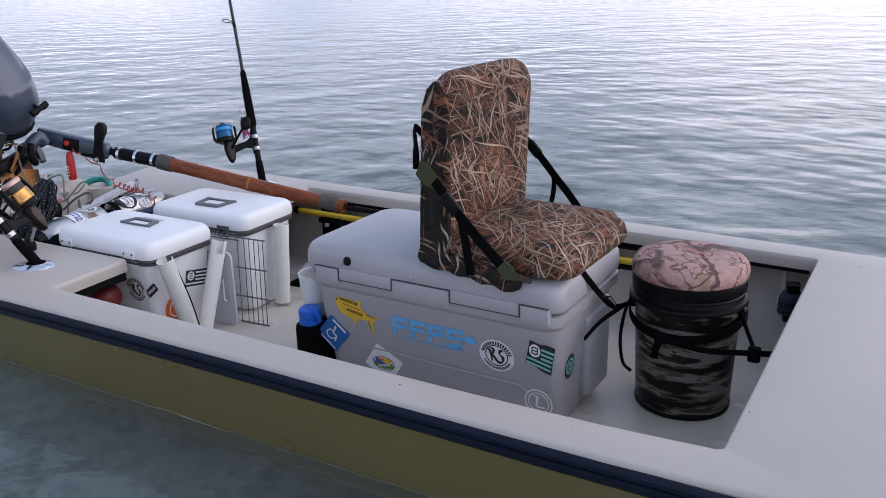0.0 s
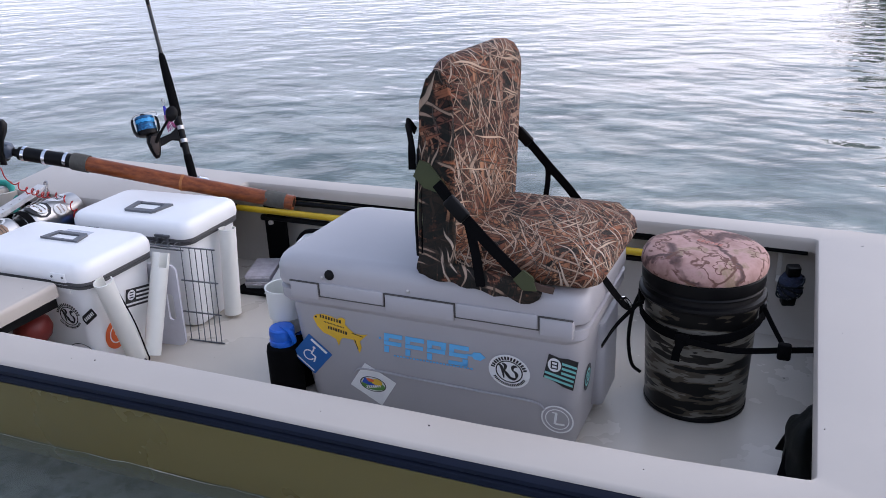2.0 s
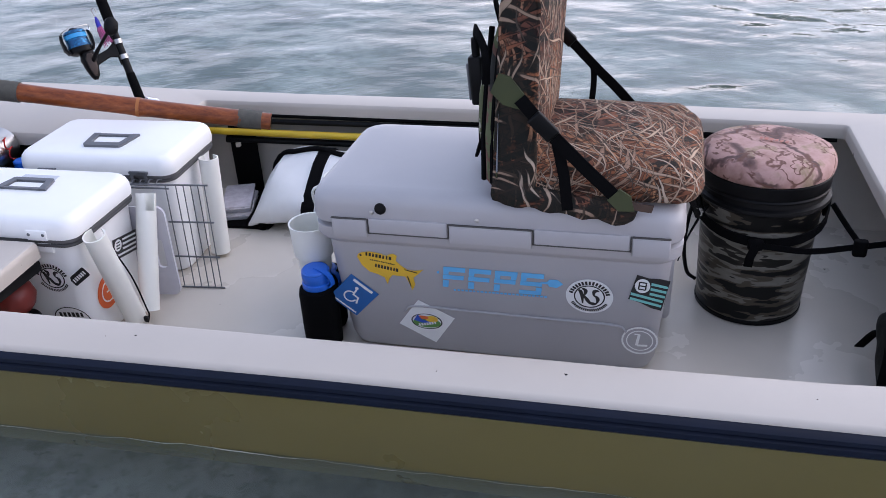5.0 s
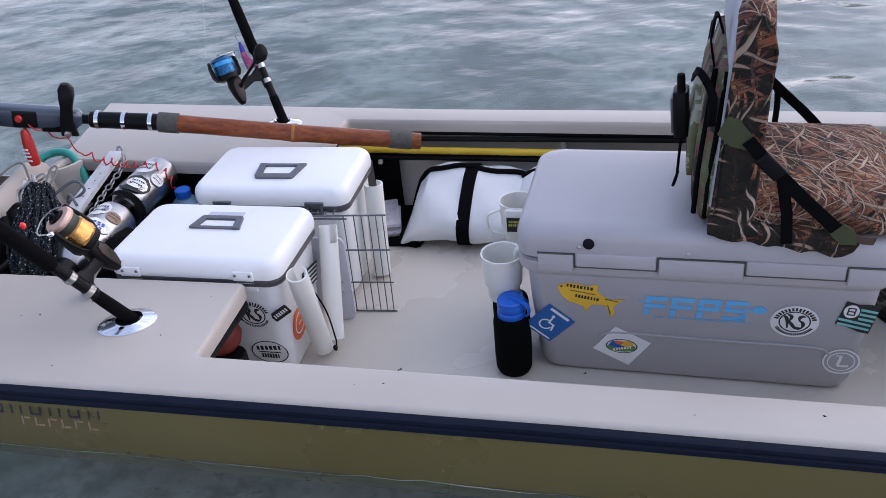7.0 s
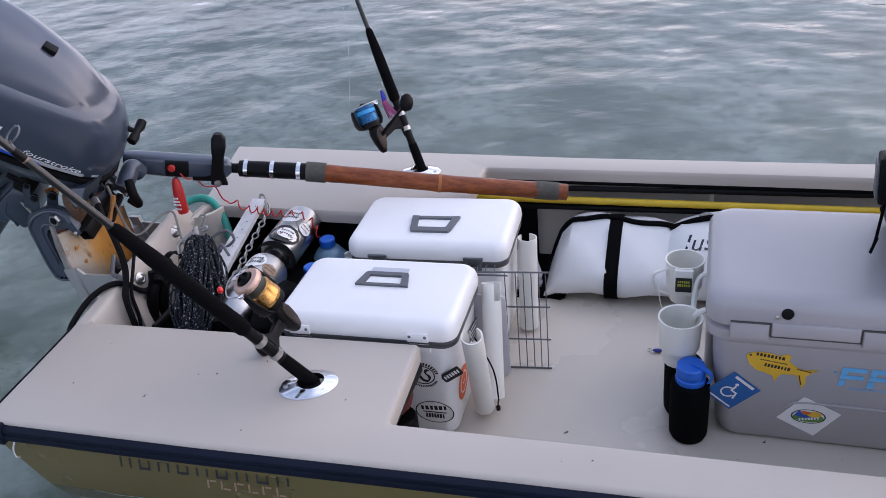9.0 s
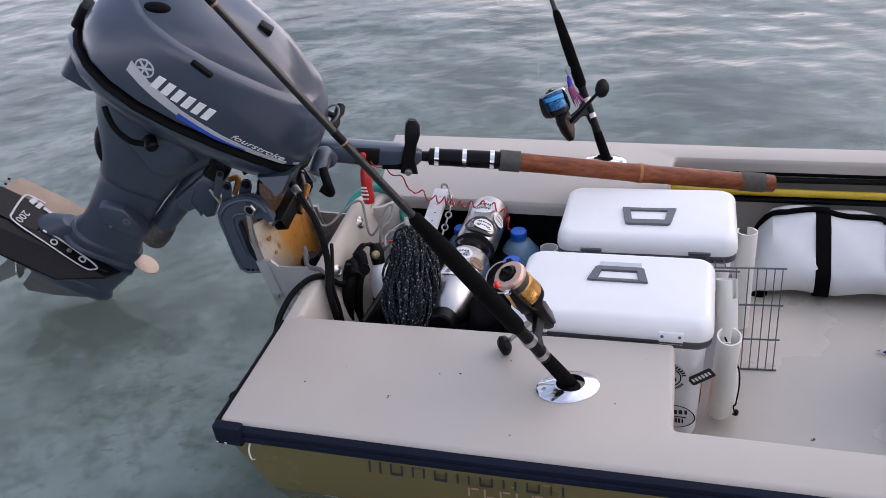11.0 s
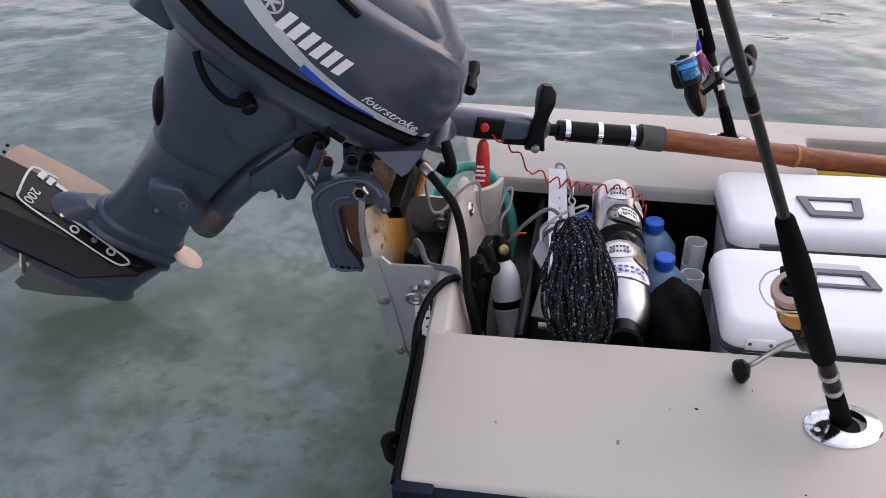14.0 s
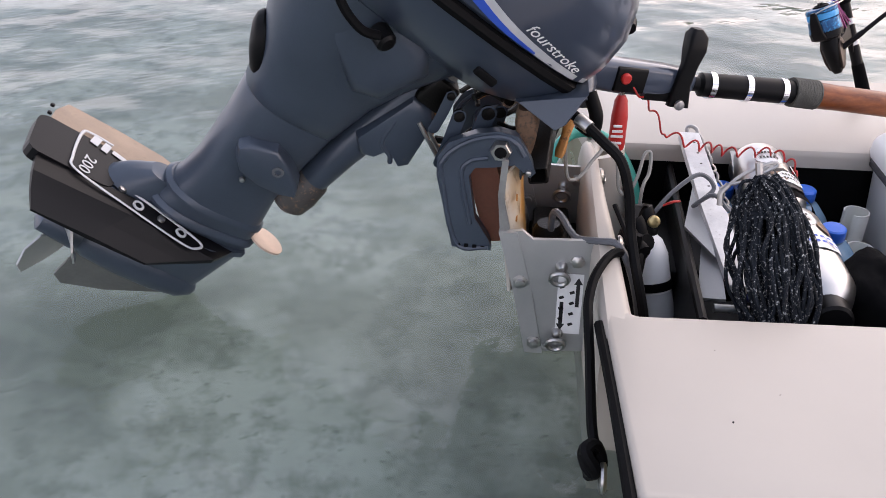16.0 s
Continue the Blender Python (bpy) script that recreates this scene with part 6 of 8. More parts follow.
def fishing_rod(label, base, d, seat_at, grip, length, offset, palette, knob, wrap_mat, drop=0.0, tall_spool=1.28):
    """A spinning rod from its butt at base along d; the reel hangs at seat_at towards offset."""
    d, base = Vector(d).normalized(), Vector(base)
    t = thing("fishing_rod", label, "fishing rod", base, group="fishing rods")

    def on(s):
        return base + d * s

    wpart("butt", tube([on(-0.05), on(0.0), on(0.05), on(0.09)], [0.0155, 0.0155, 0.015, 0.014], 16), M_STRAP, t, "black foam butt grip")
    wpart("reel_seat", tube([on(0.085), on(0.10), on(seat_at + 0.02)], 0.0125, 16), M_PLASTIC, t)
    for s in (seat_at - 0.085, seat_at - 0.035):
        wpart("silver_ring", tube([on(s), on(s + 0.014)], 0.0152, 18), M_STEEL, t, "silver locking ring")
    wpart("fore_grip", tube([on(seat_at + 0.015), on(seat_at + 0.025), on(grip - 0.1), on(grip - 0.01), on(grip)], [0.014, 0.0175, 0.0165, 0.012, 0.008], 16), M_STRAP, t, "black foam fore grip")
    n = 14
    pts = [on(grip - 0.02 + (length - grip) * i / n) for i in range(n + 1)]
    wpart("blank", tube(pts, [0.0075 - 0.0058 * i / n for i in range(n + 1)], 10), wrap_mat, t, "dark rod blank")
    off = (Vector(offset) - d * Vector(offset).dot(d)).normalized()
    for k, s in enumerate((grip + 0.22, grip + 0.5, grip + 0.76, grip + 1.0)):
        if s > length - 0.05:
            continue
        r = 0.0165 - 0.0035 * k
        c = on(s) + off * (r + 0.012)
        side = d.cross(off)
        loop = [c + (off * math.cos(a) + side * math.sin(a)) * r + d * 0.004 * math.cos(a) for a in [2 * math.pi * i / 18 for i in range(19)]]
        g = wpart("guide", tube(loop, 0.0019, 6, caps=False), M_GREY, t, "dark ring guide")
        wpart("guide_foot", tube([on(s - 0.03), on(s - 0.008) + off * 0.008, c - off * r], 0.0022, 6), M_GREY, g)
        wpart("binding", tube([on(s - 0.035), on(s - 0.012)], 0.0072 - 0.001 * k, 10), M_PLASTIC, g)
        wpart("gold_thread", tube([on(s - 0.0385), on(s - 0.0355)], 0.0075 - 0.001 * k, 10), I_BRONZE, g)
    # the reel
    body_m, spool_m, lip_m, line_m, line_r = palette
    side = d.cross(off)
    m = Matrix((off, side, d)).transposed().to_4x4()
    m.translation = on(seat_at - 0.025 - drop)
    reel = wpart("reel_body", loft([[m @ V(0.105 + x, y, z) for x, y in rrect(w, h, min(w, h) * 0.42, 4)] for z, w, h in ((-0.075, 0.012, 0.016), (-0.065, 0.026, 0.026), (-0.04, 0.040, 0.034), (-0.01, 0.050, 0.042), (0.012, 0.040, 0.042))]), body_m, t, "spinning reel body")
    for s in (-1, 1):
        wpart("side_trim", loft([[m @ V(0.105 + x, s * (0.014 + 0.004 * q) + y, z) for x, y in rrect(w, 0.006, 0.002, 3)] for z, w, q in ((-0.066, 0.010, 0), (-0.045, 0.024, 1), (-0.012, 0.030, 1.6), (0.004, 0.014, 1.6))]), M_BRONZE, reel, "bronze side plate")
    wpart("reel_foot", loft([[m @ V(0.014 + y, x, z) for x, y in rrect(w, 0.005, 0.002, 2)] for z, w in ((-0.05, 0.006), (-0.03, 0.014), (0.03, 0.014), (0.05, 0.006))]), body_m, reel)
    wpart("reel_stem", loft([[m @ V(x, y + v, z + u) for u, v in rrect(a, b, 0.004, 3)] for x, y, z, a, b in ((0.014, 0, 0.0, 0.05, 0.013), (0.04, 0, -0.006, 0.026, 0.012), (0.085, 0, -0.02, 0.03, 0.016))]), body_m, reel)
    ax = m @ Matrix.Translation((0.118, 0, 0))
    up = lambda z: z if z < 0.03 else 0.03 + (z - 0.03) * tall_spool
    tall = lambda prof: [(q, up(z)) for q, z in prof]
    wpart("rotor", lathe([(0.026, 0.010), (0.034, 0.014), (0.036, 0.028), (0.033, 0.034), (0.02, 0.034)], 28, m=ax), body_m, reel)
    sp = wpart("spool", lathe(tall([(0.034, 0.028), (0.0355, 0.030), (0.0355, 0.036), (0.0345, 0.038), (0.0335, 0.058), (0.030, 0.060), (0.028, 0.062), (0.028, 0.075)]), 32, m=ax), spool_m, reel, "metal spool skirt")
    wpart("spool_lip", lathe(tall([(0.028, 0.0745), (0.0335, 0.076), (0.0345, 0.079), (0.0335, 0.084), (0.031, 0.087), (0.020, 0.0885), (0.0185, 0.084), (0.005, 0.084)]), 32, m=ax), lip_m, sp, "spool lip")
    wpart("line", lathe(tall([(0.0290, 0.0595), (line_r, 0.061), (line_r, 0.0745), (0.0290, 0.0765)]), 32, m=ax, caps=False), line_m, sp, "wound fishing line")
    wpart("drag_knob", lathe(tall([(0.0172, 0.084), (0.0172, 0.091), (0.014, 0.0935), (0.012, 0.090), (0.004, 0.090)]), 24, m=ax), M_PLASTIC, sp, "black drag knob")
    bar = rbox(0.024, 0.006, 0.008, 0.002)
    bar.transform(ax @ pose(0, 0, up(0.090), 0, 0, 40))
    wpart("drag_bar", bar, M_PLASTIC, sp)
    for s in (-1, 1):
        wpart("rotor_arm", loft([[ax @ V(s * x + u, v, z) for u, v in rrect(0.008, w, 0.003, 3)] for x, z, w in ((0.034, 0.015, 0.03), (0.043, 0.03, 0.028), (0.045, 0.06, 0.02), (0.042, up(0.083), 0.012))]), body_m, reel)
    bail = [(-0.043, 0, 0.085), (-0.046, 0.014, 0.094), (-0.038, 0.034, 0.098), (-0.012, 0.046, 0.097), (0.018, 0.044, 0.096), (0.038, 0.026, 0.093), (0.044, 0.004, 0.086)]
    wpart("bail_wire", tube(smooth([ax @ V(p[0], p[1], up(p[2]) - 0.006) for p in bail], 5), 0.0016, 6), M_STEEL, reel, "steel bail wire")
    wpart("line_roller", lathe([(0.005, -0.006), (0.006, 0.0), (0.005, 0.006)], 12, m=ax @ pose(-0.045, 0.003, up(0.085), 90, 0, 0)), M_CHROME, reel)
    k = Vector(knob)
    start = m @ V(0.105, 0, -0.03)
    elbow = start.lerp(k, 0.42) + (k - start).normalized().cross(d) * 0.006
    cr = wpart("crank", tube(smooth([start, start.lerp(elbow, 0.5), elbow, k]), [0.010] + [0.0065] * 12 + [0.005] * 5 + [0.004], 8), M_STEEL if lip_m.name.startswith("copper") else body_m, reel)
    wpart("crank_knob", loft([[k + (d * math.cos(a) * 1.25 + off * math.sin(a)) * r + (k - start).normalized() * z for a in [2 * math.pi * i / 18 for i in range(18)]] for z, r in ((-0.014, 0.006), (-0.007, 0.016), (0.006, 0.0205), (0.015, 0.018), (0.021, 0.008))]), M_PLASTIC, cr, "dark rounded crank knob")
    return t, on


M_GOLD = pbr("gold_anodised", (0.62, 0.33, 0.10), 0.28, 0.9, var=0.15, big=30)
M_BRONZE = pbr("dark_bronze_trim", (0.040, 0.029, 0.024), 0.35, 0.6, var=0.3, big=40)
M_COPPER = pbr("copper_lip", (0.60, 0.40, 0.31), 0.4, 0.6, var=0.1, big=30)
M_LINEY = ink("dark_olive_fishing_line", (0.030, 0.032, 0.022))
M_LINEB = ink("bright_blue_fishing_line", (0.035, 0.30, 0.62))
M_BLUESPOOL = pbr("dark_blue_anodised", (0.02, 0.07, 0.16), 0.3, 0.6, var=0.3, big=40, dirt=(0.03, 0.30, 0.6), dirt_at=0.5)
M_BLANK = pbr("mottled_dark_blank", (0.012, 0.012, 0.012), 0.3, var=0.5, big=80, fine=400, relief=0.1, dirt=(0.16, 0.13, 0.07), dirt_at=0.62)
_, on1 = fishing_rod("fishing rod with a gold spinning reel in the deck holder", (-0.214, 0.082, 0.252), (-0.370, -0.349, 0.861), 0.188, 0.56, 2.0, (-0.033, 0.124, 0.035), (M_PLASTIC, M_GOLD, M_COPPER, M_LINEY, 0.0305), (-0.363, 0.163, 0.266), M_BLANK, 0.033)
far_rod, on2 = fishing_rod("fishing rod with a blue spinning reel in the far holder", (-0.286, 1.153, 0.252), (-0.347, 0.244, 0.906), 0.222, 0.48, 2.1, (-0.077, -0.100, 0.0), (M_PLASTIC, M_BLUESPOOL, M_BLUESPOOL, M_LINEB, 0.0335), (-0.291, 1.093, 0.502), M_BLANK, 0.025, 0.92)
lure = thing("trolling_lure", "pink and blue skirted lure hooked on the rod", "lure", (-0.40, 1.19, 0.47))
bm = bmesh.new()
rnd = random.Random(2)
for i in range(16):
    a = 2 * math.pi * i / 16
    e = V(-0.372 + 0.016 * math.cos(a), 1.178 + 0.016 * math.sin(a), 0.425 + rnd.uniform(-0.01, 0.01))
    tube([V(-0.402, 1.19, 0.495), V(-0.395 + 0.008 * math.cos(a), 1.187 + 0.008 * math.sin(a), 0.465), e], [0.004, 0.003, 0.0012], 5, bm)
wpart("skirt", bm, pbr("pink_violet_skirt", (0.30, 0.05, 0.16), 0.35, var=0.5, big=60), lure)
wpart("head", tube([(-0.398, 1.188, 0.475), (-0.402, 1.19, 0.495), (-0.405, 1.19, 0.51)], [0.008, 0.007, 0.003], 10), ink("deep_blue_lure", (0.02, 0.02, 0.35), 0.25), lure)
wpart("hook", tube(smooth([(-0.405, 1.19, 0.508), (-0.412, 1.188, 0.53), (-0.40, 1.187, 0.538), (-0.396, 1.188, 0.522)]), 0.0016, 6), M_STEEL, lure)
bead = thing("red_bead", "small red bead on the fishing line", "bead", on1(0.30) + V(-0.0, 0.035, 0.012))
part("bead", lathe([(0.002, -0.007), (0.006, -0.004), (0.0065, 0.002), (0.003, 0.007)], 12), ink("bright_red_bead", (0.75, 0.03, 0.02), 0.2), bead)
wpart("loose_line", tube([on2(0.27) + V(-0.092, -0.138, 0), on2(0.5) + V(-0.038, -0.057, 0), on2(0.72) + V(-0.016, -0.024, 0)], 0.0002, 5), M_PVC, far_rod, "thin loose fishing line")


# ---- the outboard motor ----
TH, PS = radians(45), radians(18.5)
MX = V(math.cos(TH) * math.cos(PS), math.sin(PS), -math.sin(TH) * math.cos(PS))
MY = V(-math.cos(TH) * math.sin(PS), math.cos(PS), math.sin(TH) * math.sin(PS))
MZ = V(math.sin(TH), 0, math.cos(TH))
motor = new("outboard_motor")
mm = Matrix((MX, MY, MZ)).transposed().to_4x4()
mm.translation = (-1.172, 0.571, 0.440)
motor.matrix_world = mm
tagged(motor, "blue-grey four-stroke outboard motor tilted up on the transom", "outboard motor")
COWL = [(0.168, -0.525, 0.070, 0.158), (0.180, -0.545, 0.084, 0.172), (0.22, -0.552, 0.086, 0.177), (0.28, -0.54, 0.074, 0.173), (0.33, -0.515, 0.040, 0.163), (0.352, -0.502, 0.014, 0.156), (0.358, -0.494, 0.002, 0.149), (0.361, -0.486, -0.012, 0.138), (0.375, -0.475, -0.034, 0.132), (0.408, -0.44, -0.10, 0.112), (0.428, -0.40, -0.16, 0.080), (0.437, -0.36, -0.21, 0.045)]
SHAPE = [(0, 0), (0.008, 0.26), (0.035, 0.5), (0.09, 0.74), (0.18, 0.91), (0.30, 1.0), (0.45, 0.985), (0.62, 0.89), (0.80, 0.74), (0.91, 0.61), (0.965, 0.45), (0.99, 0.25), (1, 0)]


def outline(xa, xf, w):
    up = [(xa + (xf - xa) * u, -w * h) for u, h in SHAPE]
    return up + [(x, -y) for x, y in up[-2:0:-1]]


def cowl_at(x, z):
    """The cowl's half width at a place on its side."""
    for a, b in zip(COWL, COWL[1:]):
        if a[0] <= z <= b[0]:
            f = (z - a[0]) / (b[0] - a[0])
            xa, xf, w = (p + (q - p) * f for p, q in zip(a[1:], b[1:]))
            u = min(1, max(0, (x - xa) / (xf - xa)))
            for (u0, h0), (u1, h1) in zip(SHAPE, SHAPE[1:]):
                if u0 <= u <= u1:
                    return w * (h0 + (h1 - h0) * (u - u0) / (u1 - u0))
    return 0.1


def on_cowl(polys, lift=0.0022):
    """Lays flat outlines (x, z) on the near side of the cowl."""
    bm = bmesh.new()
    for p in polys:
        a = [bm.verts.new((x, -cowl_at(x, z) - lift, z)) for x, z in p]
        b = [bm.verts.new((x, -cowl_at(x, z) + 0.004, z)) for x, z in p]
        bm.faces.new(a)
        for i in range(len(p)):
            bm.faces.new((a[i], a[(i + 1) % len(p)], b[(i + 1) % len(p)], b[i]))
    return bm


cowl = part("cowl", loft([[V(x, y, z) for x, y in outline(xa, xf, w)] for z, xa, xf, w in COWL]), M_MOTOR, motor, "glossy blue-grey cowl")
part("cowl_seal", loft([[V(x, y, z) for x, y in outline(xa, xf, w)] for z, xa, xf, w in ((0.150, -0.525, 0.07, 0.158), (0.153, -0.553, 0.09, 0.178), (0.162, -0.558, 0.094, 0.182), (0.171, -0.553, 0.09, 0.178), (0.174, -0.53, 0.075, 0.16))]), M_BLACK, motor, "black rubber seal between cowl and pan")
part("lower_pan", loft([[V(x, y, z) for x, y in outline(xa, xf, w)] for z, xa, xf, w in ((0.04, -0.43, -0.02, 0.085), (0.07, -0.50, 0.03, 0.125), (0.11, -0.55, 0.065, 0.152), (0.14, -0.565, 0.08, 0.166), (0.155, -0.56, 0.082, 0.168))]), M_MOTOR, motor, "blue-grey lower pan")
part("pan_lip", loft([[V(x - 0.02, y * 0.9, z) for x, y in rrect(0.09, 0.16, 0.02, 4)] for z in (0.06, 0.09, 0.135)]), M_MOTOR, motor).location = (-0.478, 0, -0.012)
# side stripe, marks and lettering on the near side
def strip(c0, c1, w0, w1, bow, n=12):
    top, bot = [], []
    for i in range(n + 1):
        f = i / n
        x, z = c0[0] + (c1[0] - c0[0]) * f, c0[1] + (c1[1] - c0[1]) * f - bow * math.sin(math.pi * f)
        w = w0 + (w1 - w0) * f
        top.append((x, z + w))
        bot.append((x, z - w))
    return [[bot[i], bot[i + 1], top[i + 1], top[i]] for i in range(n)]


part("stripe", on_cowl(strip((-0.412, 0.254), (0.055, 0.186), 0.014, 0.0045, 0.026)), I_SILVER, cowl, "silver side stripe")
part("stripe", on_cowl(strip((-0.268, 0.203), (-0.085, 0.181), 0.0080, 0.002, 0.006, 8), 0.0032), I_RBLUE, cowl, "royal blue side stripe")
badge = [(-0.380 + 0.023 * math.cos(a), 0.272 + 0.021 * math.sin(a)) for a in [2 * math.pi * i / 28 for i in range(28)]]
inner_b = [(-0.380 + 0.0195 * math.cos(a), 0.272 + 0.0175 * math.sin(a)) for a in [2 * math.pi * i / 28 for i in range(28)]]
part("badge_ring", on_cowl([[badge[i], badge[(i + 1) % 28], inner_b[(i + 1) % 28], inner_b[i]] for i in range(28)]), I_SILVER, cowl, "round silver badge")
part("badge_star", on_cowl([[(-0.380 + x, 0.272 + y) for x, y in rect(0, 0, 0.034, 0.0045, a)] for a in (30, 90, 150)]), I_SILVER, cowl)
for i in range(6):
    x, z = -0.340 + i * 0.0262, 0.260 - i * 0.0032
    part("side_mark", on_cowl([[(x + u + 0.2 * v, z + v) for u, v in rect(0, 0, 0.0175, 0.036)]]), I_WHITE, cowl, "plain silver-white bar of a mark")
word = letters("fourstroke", 0.044, Matrix(), I_WHITE, cowl, "lettering", 0.0, 0.35, 0.78)
for v in word.data.vertices:
    x, z = -0.136 + v.co.x * 0.98, 0.204 + v.co.y * 0.58 - 0.085 * v.co.x
    v.co = (x, -cowl_at(x, z) - 0.0024 - v.co.z, z)
for s in (-1, 1):
    part("air_slot", rbox(0.055, 0.012, 0.014, 0.006, at=(0, 0, 0)), M_BLACK, cowl, "black oval slot").matrix_basis = pose(-0.275, s * 0.158, 0.338, 14 * -s, 8, 0)
part("top_latch", rbox(0.034, 0.026, 0.022, 0.004, at=(-0.192, -0.014, 0.424)), M_PLASTIC, cowl, "black top latch")
rc = bmesh.new()
bmesh.ops.create_icosphere(rc, subdivisions=3, radius=1.0, matrix=pose(-0.415, 0.008 - cowl_at(-0.415, 0.382), 0.382, 25, -28, 0) @ Matrix.Diagonal((0.034, 0.014, 0.015, 1)))
part("grip_recess", rc, M_BLACK, cowl, "black grip recess at the back of the cowl")
part("top_badge", ring_plate(circle(0.025, 28, ry=0.019), circle(0.0215, 28, ry=0.0158), 0.003, pose(-0.352, -0.022, 0.4365)), I_SILVER, cowl, "silver oval top badge")
for a in (30, 90, 150):
    part("badge_star", prism(rect(0, 0, 0.036, 0.004, a), 0.003, pose(-0.352, -0.022, 0.4365) @ Matrix.Diagonal((1, 0.78, 1, 1))), I_SILVER, cowl)
part("rear_latch", rbox(0.030, 0.05, 0.07, 0.010, at=(-0.556, 0.0, 0.155)), M_PLASTIC, cowl, "black rear latch")
pull = part("starter_stem", tube([(0.04, 0.03, 0.286), (0.066, 0.03, 0.291), (0.080, 0.03, 0.294)], 0.008, 10), M_PLASTIC, motor)
part("starter_handle", tube([(0.085, -0.006, 0.284), (0.087, 0.012, 0.289), (0.085, 0.03, 0.295), (0.087, 0.048, 0.301), (0.085, 0.066, 0.306)], [0.013, 0.014, 0.010, 0.014, 0.013], 12), M_PLASTIC, pull, "black T-shaped starter handle")
# leg, from the pan down to the gear case
def leg_ring(z, xa, xf, w, n=1.0):
    rake = min(0.022, max(0.0, -0.066 * (z + 0.21)))
    return [V(x + rake, y * n, z) for x, y in outline(xa, xf, w)]


part("upper_leg", loft([leg_ring(0.06, -0.465, -0.08, 0.114), leg_ring(0.0, -0.448, -0.11, 0.108), leg_ring(-0.06, -0.420, -0.138, 0.098), leg_ring(-0.12, -0.390, -0.154, 0.085), leg_ring(-0.18, -0.368, -0.159, 0.072), leg_ring(-0.212, -0.36, -0.161, 0.067), leg_ring(-0.216, -0.356, -0.164, 0.063)]), M_LEG, motor, "blue-grey upper leg")
low = part("lower_leg", loft([leg_ring(-0.212, -0.356, -0.166, 0.061), leg_ring(-0.222, -0.357, -0.163, 0.0635), leg_ring(-0.30, -0.348, -0.167, 0.058), leg_ring(-0.40, -0.343, -0.168, 0.053), leg_ring(-0.455, -0.348, -0.158, 0.052), leg_ring(-0.50, -0.362, -0.150, 0.052), leg_ring(-0.565, -0.385, -0.140, 0.050)]), M_LEG, motor, "blue-grey lower leg")
for z, xa, xf, w in ((-0.488, -0.366, -0.146, 0.058), (-0.532, -0.378, -0.138, 0.060)):
    part("leg_ridge", loft([leg_ring(z + d, xa + e, xf - e, w - e) for d, e in ((-0.007, 0.006), (-0.003, 0.0), (0.003, 0.0), (0.012, 0.007))]), M_LEG, low)
part("plate_root", loft([leg_ring(-0.548, -0.455, -0.30, 0.040), leg_ring(-0.520, -0.432, -0.30, 0.032), leg_ring(-0.492, -0.392, -0.31, 0.024)]), M_LEG, low)
BOSS = [(-0.306, -0.302), (-0.296, -0.284), (-0.249, -0.266), (-0.215, -0.281), (-0.172, -0.310), (-0.160, -0.334), (-0.188, -0.347), (-0.233, -0.352), (-0.275, -0.345), (-0.297, -0.324)]
boss_c = V(-0.245, -0.304)
boss = part("leg_boss", loft([[V(boss_c.x + (x - boss_c.x) * k, y, boss_c.y + (z - boss_c.y) * k) for x, z in BOSS] for y, k in ((-0.040, 1.05), (-0.076, 1.0), (-0.082, 0.95), (-0.085, 0.84))]), M_LEG, low, "raised mounting plate")
part("boss_bolt", ring_plate(circle(0.011, 18), circle(0.006, 18), 0.004, pose(-0.224, -0.0835, -0.300, 90, 0, 0)), M_GREY, boss)
part("boss_bolt", lathe([(0.006, 0), (0.005, 0.005), (0.002, 0.006)], 10, m=pose(-0.252, -0.058, -0.372, 90, 0, 0)), M_STEEL, low)
SHOULDER = [(-0.345, -0.01), (-0.24, -0.072), (-0.195, -0.056), (-0.17, 0.02), (-0.20, 0.06), (-0.33, 0.07)]
sc = V(-0.255, 0.0)
part("side_fairing", loft([[V(sc.x + (x - sc.x) * k, y, sc.y + (z - sc.y) * k) for x, z in SHOULDER] for y, k in ((-0.06, 1.25), (-0.094, 1.08), (-0.104, 0.92), (-0.109, 0.72), (-0.110, 0.4))]), M_LEG, motor, "raised shoulder panel")
part("rear_knob", lathe([(0.050, -0.03), (0.064, 0), (0.066, 0.006), (0.060, 0.016), (0.042, 0.024), (0.010, 0.027)], 26, m=pose(-0.366, -0.006, -0.146, 0, -122, 0) @ Matrix.Diagonal((1, 0.62, 1, 1))), M_PLASTIC, motor, "black rubber exhaust relief cap")
part("gear_case", loft([[V(x, r * math.cos(a) * 0.85, zc + r * math.sin(a)) for a in [2 * math.pi * i / 20 for i in range(20)]] for x, r, zc in ((-0.150, 0.004, -0.735), (-0.158, 0.018, -0.733), (-0.185, 0.036, -0.730), (-0.24, 0.046, -0.728), (-0.32, 0.048, -0.728), (-0.39, 0.043, -0.728), (-0.41, 0.036, -0.728))]), M_LEG, motor, "blue-grey torpedo gear case").location.x = 0.022
part("strut", loft([leg_ring(-0.56, -0.40, -0.140, 0.044), leg_ring(-0.62, -0.40, -0.148, 0.040), leg_ring(-0.68, -0.39, -0.156, 0.034), leg_ring(-0.74, -0.39, -0.164, 0.026), leg_ring(-0.768, -0.38, -0.178, 0.014), leg_ring(-0.778, -0.36, -0.19, 0.006)]), M_LEG, motor)
